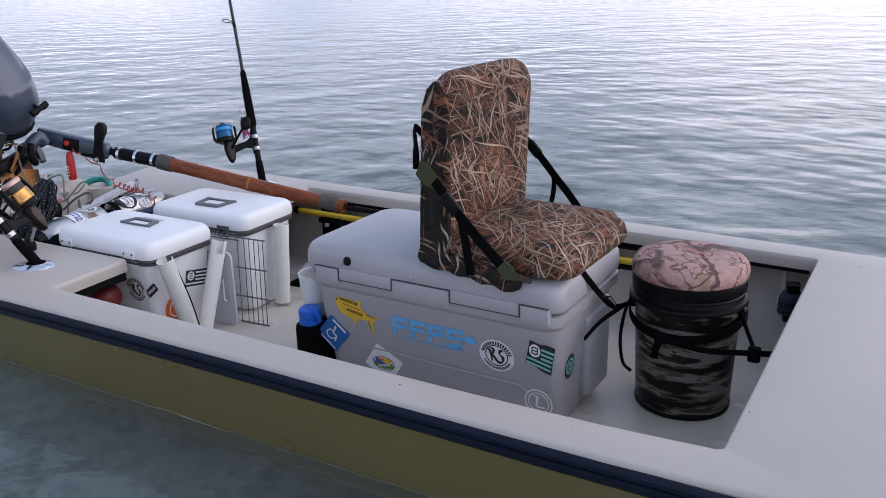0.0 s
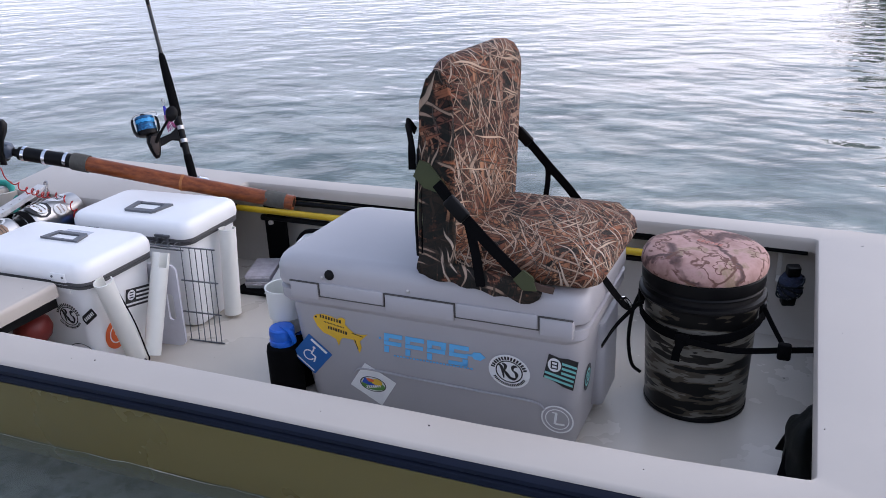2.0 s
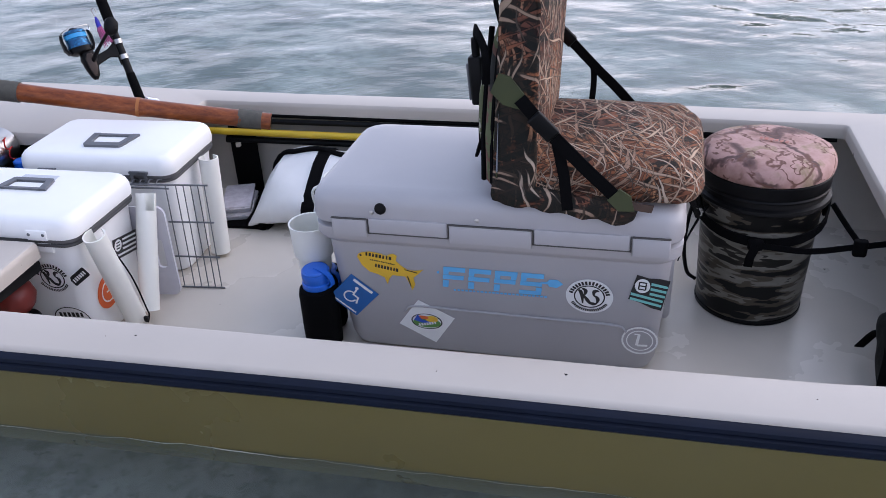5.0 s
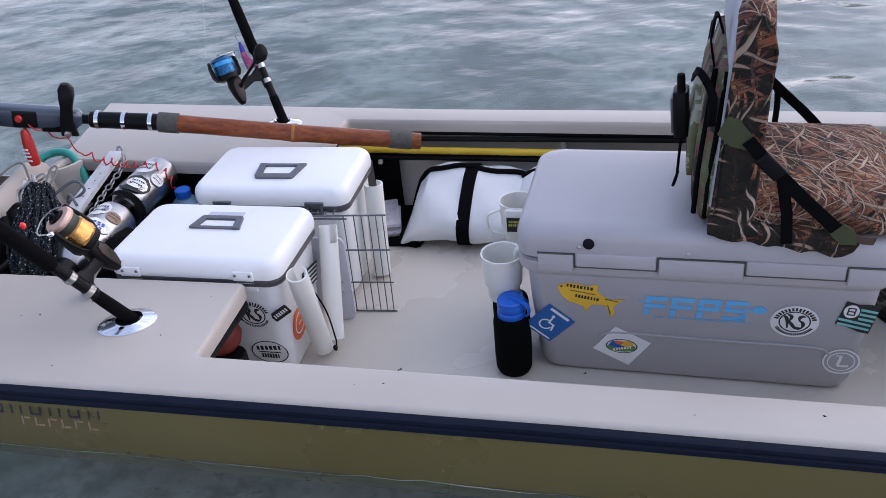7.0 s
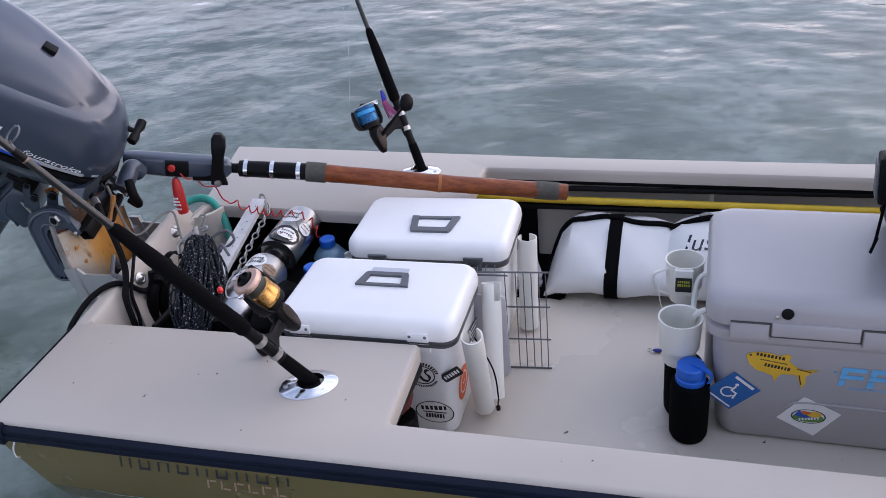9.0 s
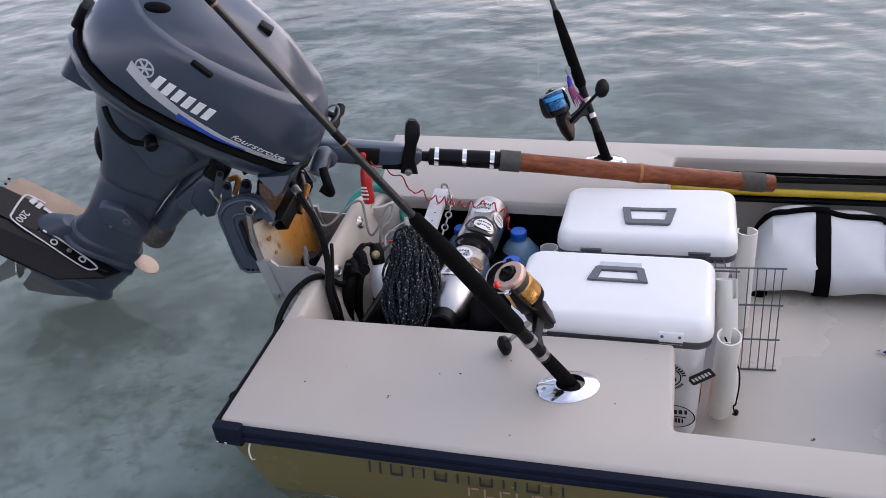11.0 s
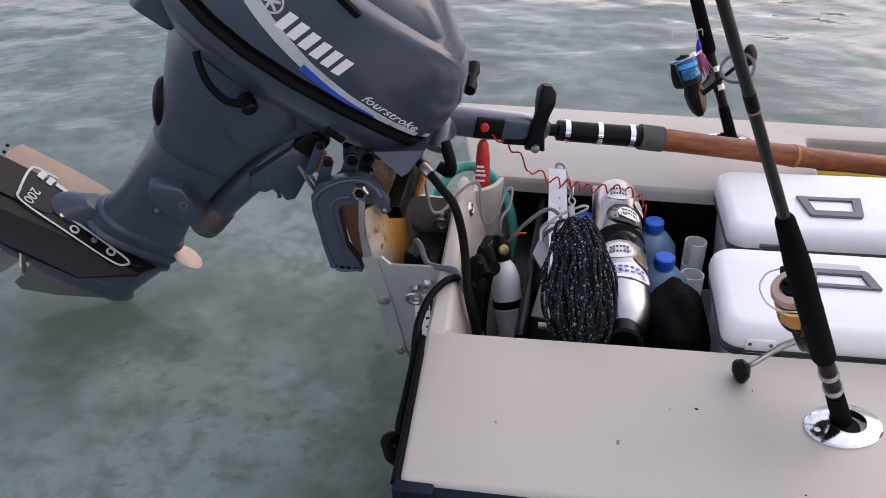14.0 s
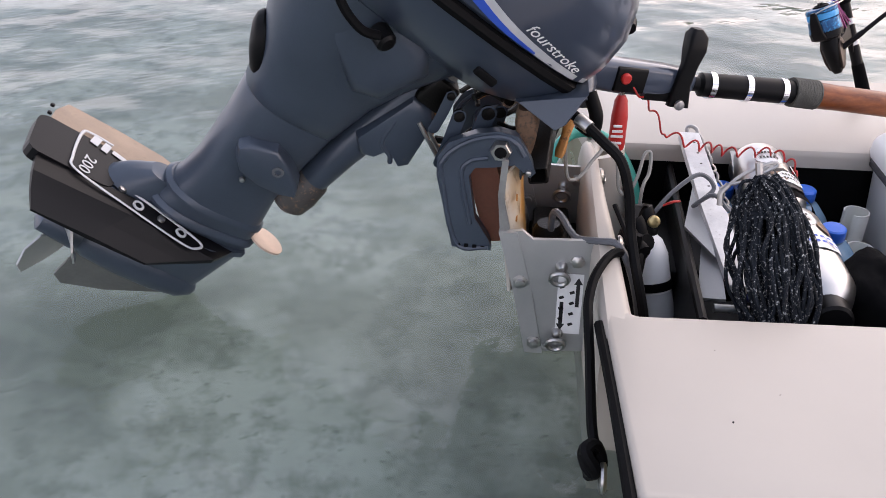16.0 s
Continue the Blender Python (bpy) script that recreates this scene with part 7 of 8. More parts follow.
part("skeg", prism([(-0.185, -0.765), (-0.30, -0.765), (-0.395, -0.775), (-0.40, -0.86), (-0.378, -0.876), (-0.30, -0.842)], 0.010, frame_at((0, 0.005, 0), (1, 0, 0), (0, 0, 1))), pbr("worn_grey_skeg_paint", (0.12, 0.125, 0.115), 0.5, 0.2, var=0.25, big=18), motor, "worn dull grey skeg fin").location.x = 0.022
part("cavitation_plate", prism([(-0.145, -0.03), (-0.155, 0.03), (-0.22, 0.07), (-0.45, 0.085), (-0.50, 0.05), (-0.50, -0.05), (-0.45, -0.085), (-0.22, -0.07)], 0.014, pose(0.022, 0, -0.566)), M_LEG, motor)
M_TAB = pbr("pale_bronze_tab", (0.55, 0.42, 0.33), 0.55, 0.2, var=0.15, big=24, relief=0.2, dirt=(0.30, 0.20, 0.14), dirt_at=0.6)
for x, z, y, r in ((-0.100, -0.520, -0.006, 0.040), (-0.122, -0.405, -0.004, 0.033)):
    part("anode", lathe([(r * 0.9, 0), (r, 0.002), (r, 0.006), (r * 0.9, 0.008)], 24, m=pose(x, y, z, -12, 0, 0)), M_TAB, motor, "pale bronze worn metal tab")
prop = part("propeller", lathe([(0.034, 0), (0.036, 0.01), (0.03, 0.08), (0.012, 0.09)], 20, m=pose(-0.41, 0, -0.728, 0, -90, 0)), M_LEG, motor, "grey propeller hub")
prop.location.x = 0.022
for k in range(3):
    a = radians(120 * k + 20)
    pts = []
    for r, ch, tw in ((0.03, 0.03, 0.9), (0.06, 0.055, 0.75), (0.095, 0.06, 0.6), (0.12, 0.035, 0.5)):
        c = V(-0.45, math.cos(a) * r, -0.728 + math.sin(a) * r)
        tan = V(0, -math.sin(a), math.cos(a))
        e = (V(1, 0, 0) * math.sin(tw) + tan * math.cos(tw)) * ch
        nrm = e.cross(c - V(-0.45, 0, -0.728)).normalized() * 0.002
        pts.append([c - e - nrm, c + e - nrm, c + e + nrm, c - e + nrm])
    part("blade", loft(pts), M_ALU, prop, "dull grey blade")
# hydrofoil bolted to the plate
foil = part("hydrofoil", bmesh.new(), M_FOIL, motor, "black plastic hydrofoil with bolted sides")
foil.location = (0.022, 0, -0.005)
bm = bmesh.new()
for s in (-1, 1):
    rings = []
    near_wing = ((0.045, -0.575, -0.175, -0.552, 0.022), (0.085, -0.57, -0.21, -0.556, 0.020), (0.115, -0.56, -0.27, -0.568, 0.014), (0.145, -0.545, -0.33, -0.582, 0.008))
    far_wing = ((0.045, -0.575, -0.175, -0.552, 0.022), (0.085, -0.57, -0.21, -0.553, 0.020), (0.105, -0.562, -0.28, -0.556, 0.014), (0.130, -0.55, -0.35, -0.558, 0.008))
    for y, xa, xf, z, th in near_wing if s < 0 else far_wing:
        rings.append([V(xa, s * y, z + 0.25 * th), V(xa, s * y, z - 0.25 * th), V((xa + xf) / 2, s * y, z - th * 0.6), V(xf, s * y, z - 0.3 * th), V(xf, s * y, z + 0.3 * th), V((xa + xf) / 2, s * y, z + th * 0.6)])
    if s < 0:
        loft(rings, bm)
    else:
        # tan colour painted in for the warm sky mirrored by the black far wing
        part("far_wing", loft(rings), pbr("sky_tinted_plastic", (0.27, 0.20, 0.145), 0.6, var=0.3, big=14, fine=260, relief=0.2, dirt=(0.12, 0.09, 0.07), dirt_at=0.6), foil, "far wing of the foil, coloured tan for the warm sky it reflects")
loft([[V(x, y, z) for x, y in rrect(0.16, 0.10, 0.02, 3)] for z in (-0.566, -0.540)], bm)
for v in bm.verts:
    if abs(v.co.y) <= 0.0501 and v.co.x > -0.1:
        v.co.x -= 0.515
bm.to_mesh(foil.data)
bm.free()
for p in foil.data.polygons:
    p.use_smooth = False
part("foil_outline", tube(smooth([(x, y, -0.5372 if abs(y) < 0.052 else -0.5395 - 0.05 * (abs(y) - 0.052)) for x, y in ((-0.455, 0.064), (-0.498, 0.066), (-0.516, 0.05), (-0.519, -0.02), (-0.506, -0.050), (-0.40, -0.072), (-0.285, -0.094), (-0.254, -0.088), (-0.250, -0.070), (-0.33, -0.050), (-0.40, -0.034))], 5), 0.0030, 6, flat=0.5), I_SILVER, foil, "silver outline of the foil's label")
letters("200", 0.032, pose(-0.497, 0.004, -0.5385, 0, 0, -100), I_SILVER, foil, "size_number", 0.0004)
for x, y in ((-0.383, -0.058), (-0.292, -0.072)):
    hole_m = pose(x, y, -0.540)
    part("bolt_ring", ring_plate(circle(0.011, 20), circle(0.007, 20), 0.003, hole_m), I_SILVER, foil, "silver-rimmed bolt hole")
    part("bolt_head", lathe([(0.0065, 0), (0.006, 0.002), (0.002, 0.003)], 12, m=hole_m), M_BLACK, foil)
for x, y in ((-0.418, -0.036), (-0.335, -0.062)):
    part("bolt_head", lathe([(0.008, 0), (0.007, 0.005), (0.003, 0.006)], 10, m=pose(x, y, -0.5405)), M_STEEL, foil)
for k, (x, y, w, h) in enumerate(((-0.488, 0.050, 0.016, 0.024), (-0.467, 0.044, 0.014, 0.024), (-0.440, 0.040, 0.028, 0.010), (-0.405, 0.034, 0.028, 0.009))):
    part("foil_mark", prism(rect(0, 0, w, h), 0.0012, pose(x, y, -0.5385, 0, 0, -14)), I_SILVER, foil, "silver bar of a maker's mark")
for i in range(6):
    part("edge_tooth", rbox(0.008, 0.006, 0.006, 0.002, at=(-0.577, -0.02 + i * 0.024, -0.556)), M_FOIL, foil)
# swivel tube, arms, clamp bracket
part("swivel_tube", tube([(-0.127, 0, -0.375), (-0.127, 0, -0.33), (-0.124, 0, -0.24), (-0.118, 0, -0.15), (-0.108, 0, 0.02)], [0.033, 0.033, 0.034, 0.037, 0.038], 18), M_LEG, motor, "tilt swivel tube")
part("swivel_foot", tube([(-0.128, 0, -0.412), (-0.128, 0, -0.400), (-0.128, 0, -0.372), (-0.128, 0, -0.330), (-0.128, 0, -0.320)], [0.028, 0.040, 0.043, 0.040, 0.032], 18), pbr("salt_stained_casting", (0.060, 0.055, 0.052), 0.5, 0.2, var=0.3, big=20, relief=0.3, dirt=(0.24, 0.15, 0.09), dirt_at=0.55), motor, "dark salt-stained swivel foot")
part("foot_pin", tube([(-0.185, -0.04, -0.36), (-0.17, 0.05, -0.36)], 0.012, 10), M_LEG, motor)
ARM = [(-0.146, -0.175), (-0.120, -0.200), (-0.096, -0.192), (-0.082, -0.158), (-0.040, -0.178), (-0.028, -0.162), (-0.044, -0.100), (-0.062, -0.055), (-0.082, -0.040), (-0.122, -0.045)]
arm = part("swivel_bracket", loft([[V(-0.09 + (x + 0.09) * k, y, -0.15 + (z + 0.15) * k) for x, z in ARM] for y, k in ((-0.050, 0.80), (-0.046, 0.93), (-0.036, 1.0), (0.08, 1.0), (0.09, 0.88))]), M_LEG, motor, "blue-grey swivel bracket")
part("bracket_rib", tube(smooth([(-0.118, -0.046, -0.10), (-0.106, -0.048, -0.15), (-0.075, -0.048, -0.165), (-0.062, -0.046, -0.178)]), 0.005, 8), M_LEG, arm)
for dx, dy in ((0, 0), (0.014, 0.012)):
    part("tilt_rod", tube([(-0.085 + dx, -0.050 + dy, -0.075), (-0.012 + dx, -0.062 + dy, -0.105)], 0.0045, 8), M_STEEL, motor, "thin steel tilt rod")
part("stained_block", rbox(0.06, 0.10, 0.06, 0.012, at=(-0.095, 0.0, -0.045)), M_GRIME, motor, "oily stained casting")
for x0, z0, x1, z1, y, r in ((-0.058, -0.005, -0.012, -0.100, -0.075, 0.013), (-0.020, 0.03, 0.015, -0.055, -0.070, 0.016), (-0.09, 0.01, -0.065, -0.06, -0.06, 0.010), (0.02, 0.03, 0.05, -0.03, -0.03, 0.014)):
    lk = part("link_arm", loft([[V(cx_ + r * u, y - 0.008 * k, cz_ + r * v) for u, v in circle(1, 14)] for cx_, cz_, k in ((x0, z0, 1), ((x0 + x1) / 2, (z0 + z1) / 2, 1.4), (x1, z1, 1))]), M_LEG, motor, "dark linkage arm")
    part("link_pin", lathe([(r * 0.8, 0), (r * 0.75, 0.012), (r * 0.3, 0.014)], 14, m=pose(x0, y, z0, 90, 0, 0)), M_GRIME, lk)
part("link_disc", lathe([(0.026, 0), (0.027, 0.004), (0.024, 0.012), (0.014, 0.013), (0.013, 0.006), (0.003, 0.006)], 20, m=pose(0.006, -0.072, -0.022, 90, 0, 0)), M_GRIME, motor)
rnd = random.Random(5)
for i in range(10):
    a = V(rnd.uniform(-0.06, 0.06), rnd.uniform(-0.06, 0.08), rnd.uniform(-0.12, 0.02))
    part("linkage", tube(smooth([a, a + V(0.02, rnd.uniform(-0.02, 0.02), 0.02), a + V(0.035, rnd.uniform(-0.03, 0.03), rnd.uniform(-0.02, 0.04))]), rnd.uniform(0.004, 0.009), 8), M_RUST if i % 3 == 0 else M_GRIME, motor, "stained linkage")
part("cable_connector", lathe([(0.014, 0), (0.017, 0.004), (0.017, 0.03), (0.013, 0.035), (0.008, 0.036)], 16, m=pose(-0.292, -0.118, 0.046, 90, 0, 35)), M_PLASTIC, motor, "black cable plug")
part("side_cable", tube(smooth([(-0.296, -0.152, 0.052), (-0.325, -0.160, 0.046), (-0.364, -0.160, 0.055), (-0.395, -0.152, 0.072), (-0.416, -0.140, 0.088)]), 0.0075, 8), M_BLACK, motor, "black side cable")
part("pan_slot", rbox(0.045, 0.01, 0.014, 0.005, at=(-0.12, -0.150, 0.098)), M_BLACK, motor)

CLAMP = [(-1.123, 0.219), (-1.188, 0.223), (-1.200, 0.29), (-1.212, 0.36), (-1.210, 0.392), (-1.192, 0.419), (-1.149, 0.437), (-1.112, 0.442), (-1.084, 0.434), (-1.071, 0.411), (-1.055, 0.372), (-1.064, 0.362), (-1.088, 0.384), (-1.105, 0.380),
         (-1.123, 0.378), (-1.150, 0.376), (-1.160, 0.360), (-1.150, 0.281), (-1.127, 0.24)]


def clamp(x, z):
    return -1.120 + (x + 1.110) * 1.12, 0.408 + (z - 0.411) * 1.08


def clamp3(x, y, z):
    u, w = clamp(x, z)
    return u, y, w


CLAMP = [clamp(*q) for q in CLAMP]
for y in (0.462, 0.70):
    cb = wpart("clamp_bracket", prism(CLAMP, 0.022, frame_at((0, y + 0.011, 0), (1, 0, 0), (0, 0, 1))), M_LEG, motor, "blue-grey clamp bracket")
    wpart("bracket_rib", tube(smooth([clamp3(*q) for q in [(-1.128, y - 0.010, 0.225), (-1.182, y - 0.010, 0.232), (-1.204, y - 0.010, 0.36), (-1.200, y - 0.010, 0.388), (-1.180, y - 0.010, 0.410), (-1.148, y - 0.010, 0.427), (-1.112, y - 0.010, 0.433), (-1.088, y - 0.010, 0.424), (-1.074, y - 0.010, 0.40)]]), 0.0055, 8), M_LEG, cb)
    wpart("bracket_rib", tube(smooth([clamp3(*q) for q in [(-1.158, y - 0.010, 0.27), (-1.172, y - 0.010, 0.36), (-1.158, y - 0.010, 0.388), (-1.130, y - 0.010, 0.395)]]), 0.005, 8), M_LEG, cb)
    pv = frame_at((-1.120, y - 0.012, 0.408), (1, 0, 0), (0, 0, 1))
    wpart("pivot_nut", lathe([(0.0195, 0), (0.0195, 0.008), (0.0165, 0.013), (0.0115, 0.013), (0.0105, 0.005), (0.002, 0.005)], 6, m=pv), M_STEEL, cb, "steel pivot nut")
    # black disc over the nut paints the shade of its hollow
    wpart("pivot_bore_shade", lathe([(0.0108, 0.0134), (0.0100, 0.0138), (0.001, 0.0138)], 16, m=pv), M_BLACK, cb, "black disc for the shade inside the pivot")
    for k in range(4):
        wpart("bracket_hole", rbox(0.008, 0.004, 0.006, 0.001, at=(-1.196 + 0.0155 * k, y - 0.0125, 0.208 - 0.001 * k)), M_BLACK, cb)
    wpart("bracket_bolt", lathe([(0.006, 0), (0.005, 0.006), (0.002, 0.007)], 8, m=frame_at((-1.071, y - 0.011, 0.366), (1, 0, 0), (0, 0, 1))), M_STEEL, cb)
wpart("clamp_pad", prism([(-1.186, 0.366), (-1.132, 0.380), (-1.094, 0.212), (-1.146, 0.206)], 0.21, frame_at((0, 0.684, 0), (1, 0, 0), (0, 0, 1))), pbr("rusty_brown_wood", (0.15, 0.050, 0.026), 0.7, var=0.3), motor, "brown clamp pad")
rings = []
for i in range(15):
    y = 0.424 + 0.019 * i
    bow = -1.094 - 0.016 * max(0.0, 1 - i / 3.0) + 0.008 * math.sin(i / 14 * math.pi)
    top = 0.372 - 0.045 * (i / 14) ** 1.5
    rings.append([V(bow + 0.016 * k, y, z) for k, z in ((1.0, 0.13), (0.3, 0.25), (0, top))] + [V(bow - 0.006 + 0.016 * k, y, z) for k, z in ((0, top), (0.3, 0.25), (1.0, 0.13))])
wpart("inner_plate", loft(rings), stained_plate("amber_stained_aluminium"), motor, "amber stained aluminium plate")
for y, z in ((0.470, 0.262), (0.452, 0.315)):
    wpart("plate_bolt", lathe([(0.007, 0), (0.0065, 0.003), (0.003, 0.0035)], 10, m=frame_at((-1.091, y, z), (0, 1, 0), (0, 0, 1))), M_RUST, motor)
screw = wpart("clamp_screw", tube([(-1.088, 0.500, 0.345), (-1.058, 0.506, 0.348), (-1.052, 0.507, 0.348)], [0.008, 0.008, 0.013], 12), M_LEG, motor, "dark clamp screw")
wpart("screw_pad", lathe([(0.017, 0), (0.017, 0.006), (0.008, 0.009)], 16, m=frame_at((-1.091, 0.500, 0.345), (0, 1, 0), (0, 0, 1))), M_LEG, screw)
# an oily square tube, open towards the near side
LA, LB = V(-1.055, 0.462, 0.354), V(-1.044, 0.600, 0.412)
lf = (LB - LA).normalized()
lx = V(1, 0, 0.12).normalized()
lz = lf.cross(lx).normalized()
sq = lambda p, w, h: [p + lx * u + lz * v for u, v in rrect(w, h, 0.004, 3)]
wpart("latch_tube", loft([sq(LB, 0.030, 0.034), sq(LB - lf * 0.01, 0.036, 0.042), sq(LA + lf * 0.002, 0.036, 0.042), sq(LA, 0.034, 0.040), sq(LA + lf * 0.001, 0.028, 0.034), sq(LA + lf * 0.05, 0.026, 0.032)]), M_GRIME, motor, "oily square latch tube")
for k, (p, q, r) in enumerate((((-1.046, 0.54, 0.35), (-1.062, 0.58, 0.40), 0.014), ((-1.050, 0.56, 0.335), (-1.030, 0.62, 0.405), 0.016), ((-1.062, 0.57, 0.37), (-1.035, 0.60, 0.45), 0.018), ((-1.02, 0.53, 0.36), (-1.000, 0.56, 0.43), 0.011))):
    p, q = V(*p), V(*q)
    wpart("latch_arm", tube([p, p.lerp(q, 0.15), p.lerp(q, 0.5), p.lerp(q, 0.9), q], [r * 0.7, r, r * 0.8, r * 1.1, r * 0.7], 9, flat=0.6), M_GRIME if k != 3 else M_RUST, motor, "oily latch arm")
lug = [V(-1.100, 0.475, 0.488), V(-0.978, 0.446, 0.514), V(-1.012, 0.440, 0.462), V(-1.030, 0.440, 0.450)]
wpart("pan_lug", loft([[p + V(0, d, 0.0) + (V(-1.035, 0.455, 0.480) - p) * k for p in lug] for d, k in ((0.0, 0.08), (0.004, 0.0), (0.07, 0.0), (0.075, 0.08))]), M_LEG, motor, "blue-grey lug under the pan")
wpart("stained_casting", loft([[V(-1.078 + x, 0.50 + y, z) for x, y in rrect(w, 0.07, 0.01, 3)] for z, w in ((0.385, 0.016), (0.41, 0.03), (0.45, 0.042), (0.475, 0.03))]), pbr("bronze_stained_casting", (0.15, 0.085, 0.05), 0.5, 0.3, var=0.4, big=24, relief=0.4, dirt=(0.04, 0.03, 0.025), dirt_at=0.5), motor, "bronze-stained casting")

# tiller
TA, TB = V(-1.022, 0.690, 0.470), V(-0.760, 0.803, 0.411)
td = (TB - TA).normalized()
ts = td.cross(V(0, 0, 1)).normalized()
tu = ts.cross(td)
def along(f, w, h, r=0.014, dz=0.0):
    c = TA.lerp(TB, f) + tu * dz
    return [c + ts * x + tu * y for x, y in rrect(w, h, r, 4)]


till = wpart("tiller_arm", loft([along(-0.05, 0.04, 0.05, 0.015, 0.01), along(0.06, 0.052, 0.062, 0.016, 0.005), along(0.45, 0.054, 0.066), along(0.75, 0.052, 0.062), along(0.96, 0.046, 0.054), along(1.0, 0.03, 0.034, 0.012)]), M_MOTOR, motor, "blue-grey tiller arm")
wpart("switch_box", loft([along(f, w, 0.05, 0.006, 0.0) for f, w in ((0.34, 0.03), (0.36, 0.064), (0.58, 0.064), (0.6, 0.03))]), M_PLASTIC, till, "black stop switch panel")
wpart("stop_button", lathe([(0.011, 0), (0.011, 0.006), (0.008, 0.009), (0.002, 0.009)], 14, m=frame_at(TA.lerp(TB, 0.42) + ts * 0.031 + tu * 0.004, td, tu)), M_RED, till, "red stop button")
wpart("shift_box", loft([along(f, 0.050, 0.034, 0.006, -0.022) for f in (0.62, 0.66, 0.9, 0.93)]), M_PLASTIC, till)
lev = wpart("shift_lever", loft([[V(*c) + td * u + ts * w for u, w in rrect(a, b, 0.007, 4)] for c, a, b in (((-0.787, 0.762, 0.375), 0.05, 0.018), ((-0.783, 0.762, 0.42), 0.036, 0.018), ((-0.773, 0.767, 0.46), 0.034, 0.022), ((-0.767, 0.774, 0.49), 0.042, 0.034), ((-0.765, 0.780, 0.515), 0.040, 0.034), ((-0.765, 0.783, 0.528), 0.022, 0.02))]), M_PLASTIC, till, "black shift lever with rounded knob")
wpart("lever_bolt", lathe([(0.011, 0), (0.010, 0.005), (0.004, 0.006)], 12, m=frame_at((-0.785, 0.751, 0.382), td, tu)), M_STEEL, lev)
wpart("tiller_joint", tube(smooth([(-0.99, 0.60, 0.44), (-0.985, 0.625, 0.465), (-0.985, 0.65, 0.475), (-0.98, 0.67, 0.45)]), 0.026, 14), M_LEG, motor, "dark tiller joint")
wpart("wire_loom", tube(smooth([(-0.97, 0.60, 0.46), (-0.955, 0.585, 0.42), (-0.96, 0.60, 0.385), (-0.985, 0.60, 0.40)]), 0.013, 10), M_BLACK, motor)

# grip and bamboo extension
B0, B1, BN = V(-0.535, 0.864, 0.374), V(0.198, 1.078, 0.226), V(-0.165, 0.962, 0.301)
G0 = V(-0.772, 0.805, 0.408)
bam = thing("bamboo_extension", "varnished bamboo tiller extension clamped over the tiller grip", "tiller extension", B0)
wpart("tiller_grip", tube([G0, G0.lerp(B0, 0.12), G0.lerp(B0, 0.14), G0.lerp(B0, 0.9), B0], [0.014, 0.015, 0.0245, 0.0255, 0.025], 18), M_PLASTIC, bam, "black ribbed grip")
for f in (0.20, 0.52, 0.84):
    wpart("hose_clamp", tube([G0.lerp(B0, f), G0.lerp(B0, f + 0.05)], 0.0275, 20), M_CHROME, bam, "bright steel hose clamp")
pts, rad = [], []
for i in range(25):
    f = i / 24
    p = B0.lerp(BN, f * 2) if f < 0.5 else BN.lerp(B1, f * 2 - 1)
    pts.append(p)
    rad.append(0.0265 + 0.0025 * math.exp(-((f - 0.495) / 0.012) ** 2) + 0.002 * math.exp(-((f - 0.07) / 0.015) ** 2) - 0.001 * f)
bt = wpart("bamboo_tube", tube(pts, rad, 20), M_BAMBOO, bam, "reddish varnished bamboo")
wpart("node_binding", tube([BN + (B1 - BN) * -0.012, BN + (B1 - BN) * 0.012], 0.0288, 18), ink("amber_binding", (0.30, 0.105, 0.022)), bt)
wpart("cord_wrap", tube([B0 - (B1 - B0) * 0.015, B0 + (B1 - B0) * 0.055], 0.0300, 20), M_WRAP, bam, "grey cord binding")
wpart("cord_wrap", tube([B1 - (B1 - B0) * 0.125, B1 - (B1 - B0) * 0.035], 0.0278, 20), M_WRAP, bam, "grey cord binding")
wpart("open_end", tube([B1 - (B1 - B0) * 0.002, B1 + (B1 - B0) * 0.001], 0.016, 16), M_BLACK, bam)
for k in range(9):
    f = 0.0 + 0.0085 * k
    for o, rr in ((B0 - (B1 - B0) * 0.012, 0.0308), (B1 - (B1 - B0) * 0.12, 0.0284)):
        c = o + (B1 - B0) * f
        wpart("cord_turn", tube([c, c + (B1 - B0) * 0.0035], rr, 16), M_WRAP, bt)

# kill cord: red float and coiled lead
kc = thing("kill_cord", "red float tag with a coiled red kill switch cord", "kill cord", (-0.90, 0.70, 0.36))
m = frame_at((-0.903, 0.705, 0.31), (1, 0.2, 0), (0.05, 0, 1))
wpart("float_tag", tube([(-0.902, 0.716, 0.412), (-0.902, 0.715, 0.402), (-0.902, 0.713, 0.37), (-0.903, 0.712, 0.31), (-0.903, 0.712, 0.30)], [0.008, 0.013, 0.0165, 0.017, 0.015], 18), M_RED, kc, "red foam float with white bars")
for z, w in ((0.352, 0.017), (0.341, 0.021), (0.330, 0.024), (0.316, 0.020)):
    wpart("tag_print", rbox(w, 0.003, 0.005, 0.001, at=(-0.905, 0.6955, z)), I_WHITE, kc)
wpart("split_ring", tube(smooth([(-0.902, 0.716, 0.41), (-0.895, 0.715, 0.43), (-0.90, 0.718, 0.44), (-0.908, 0.716, 0.425), (-0.902, 0.716, 0.41)]), 0.0022, 6), M_STEEL, kc)
coil = []
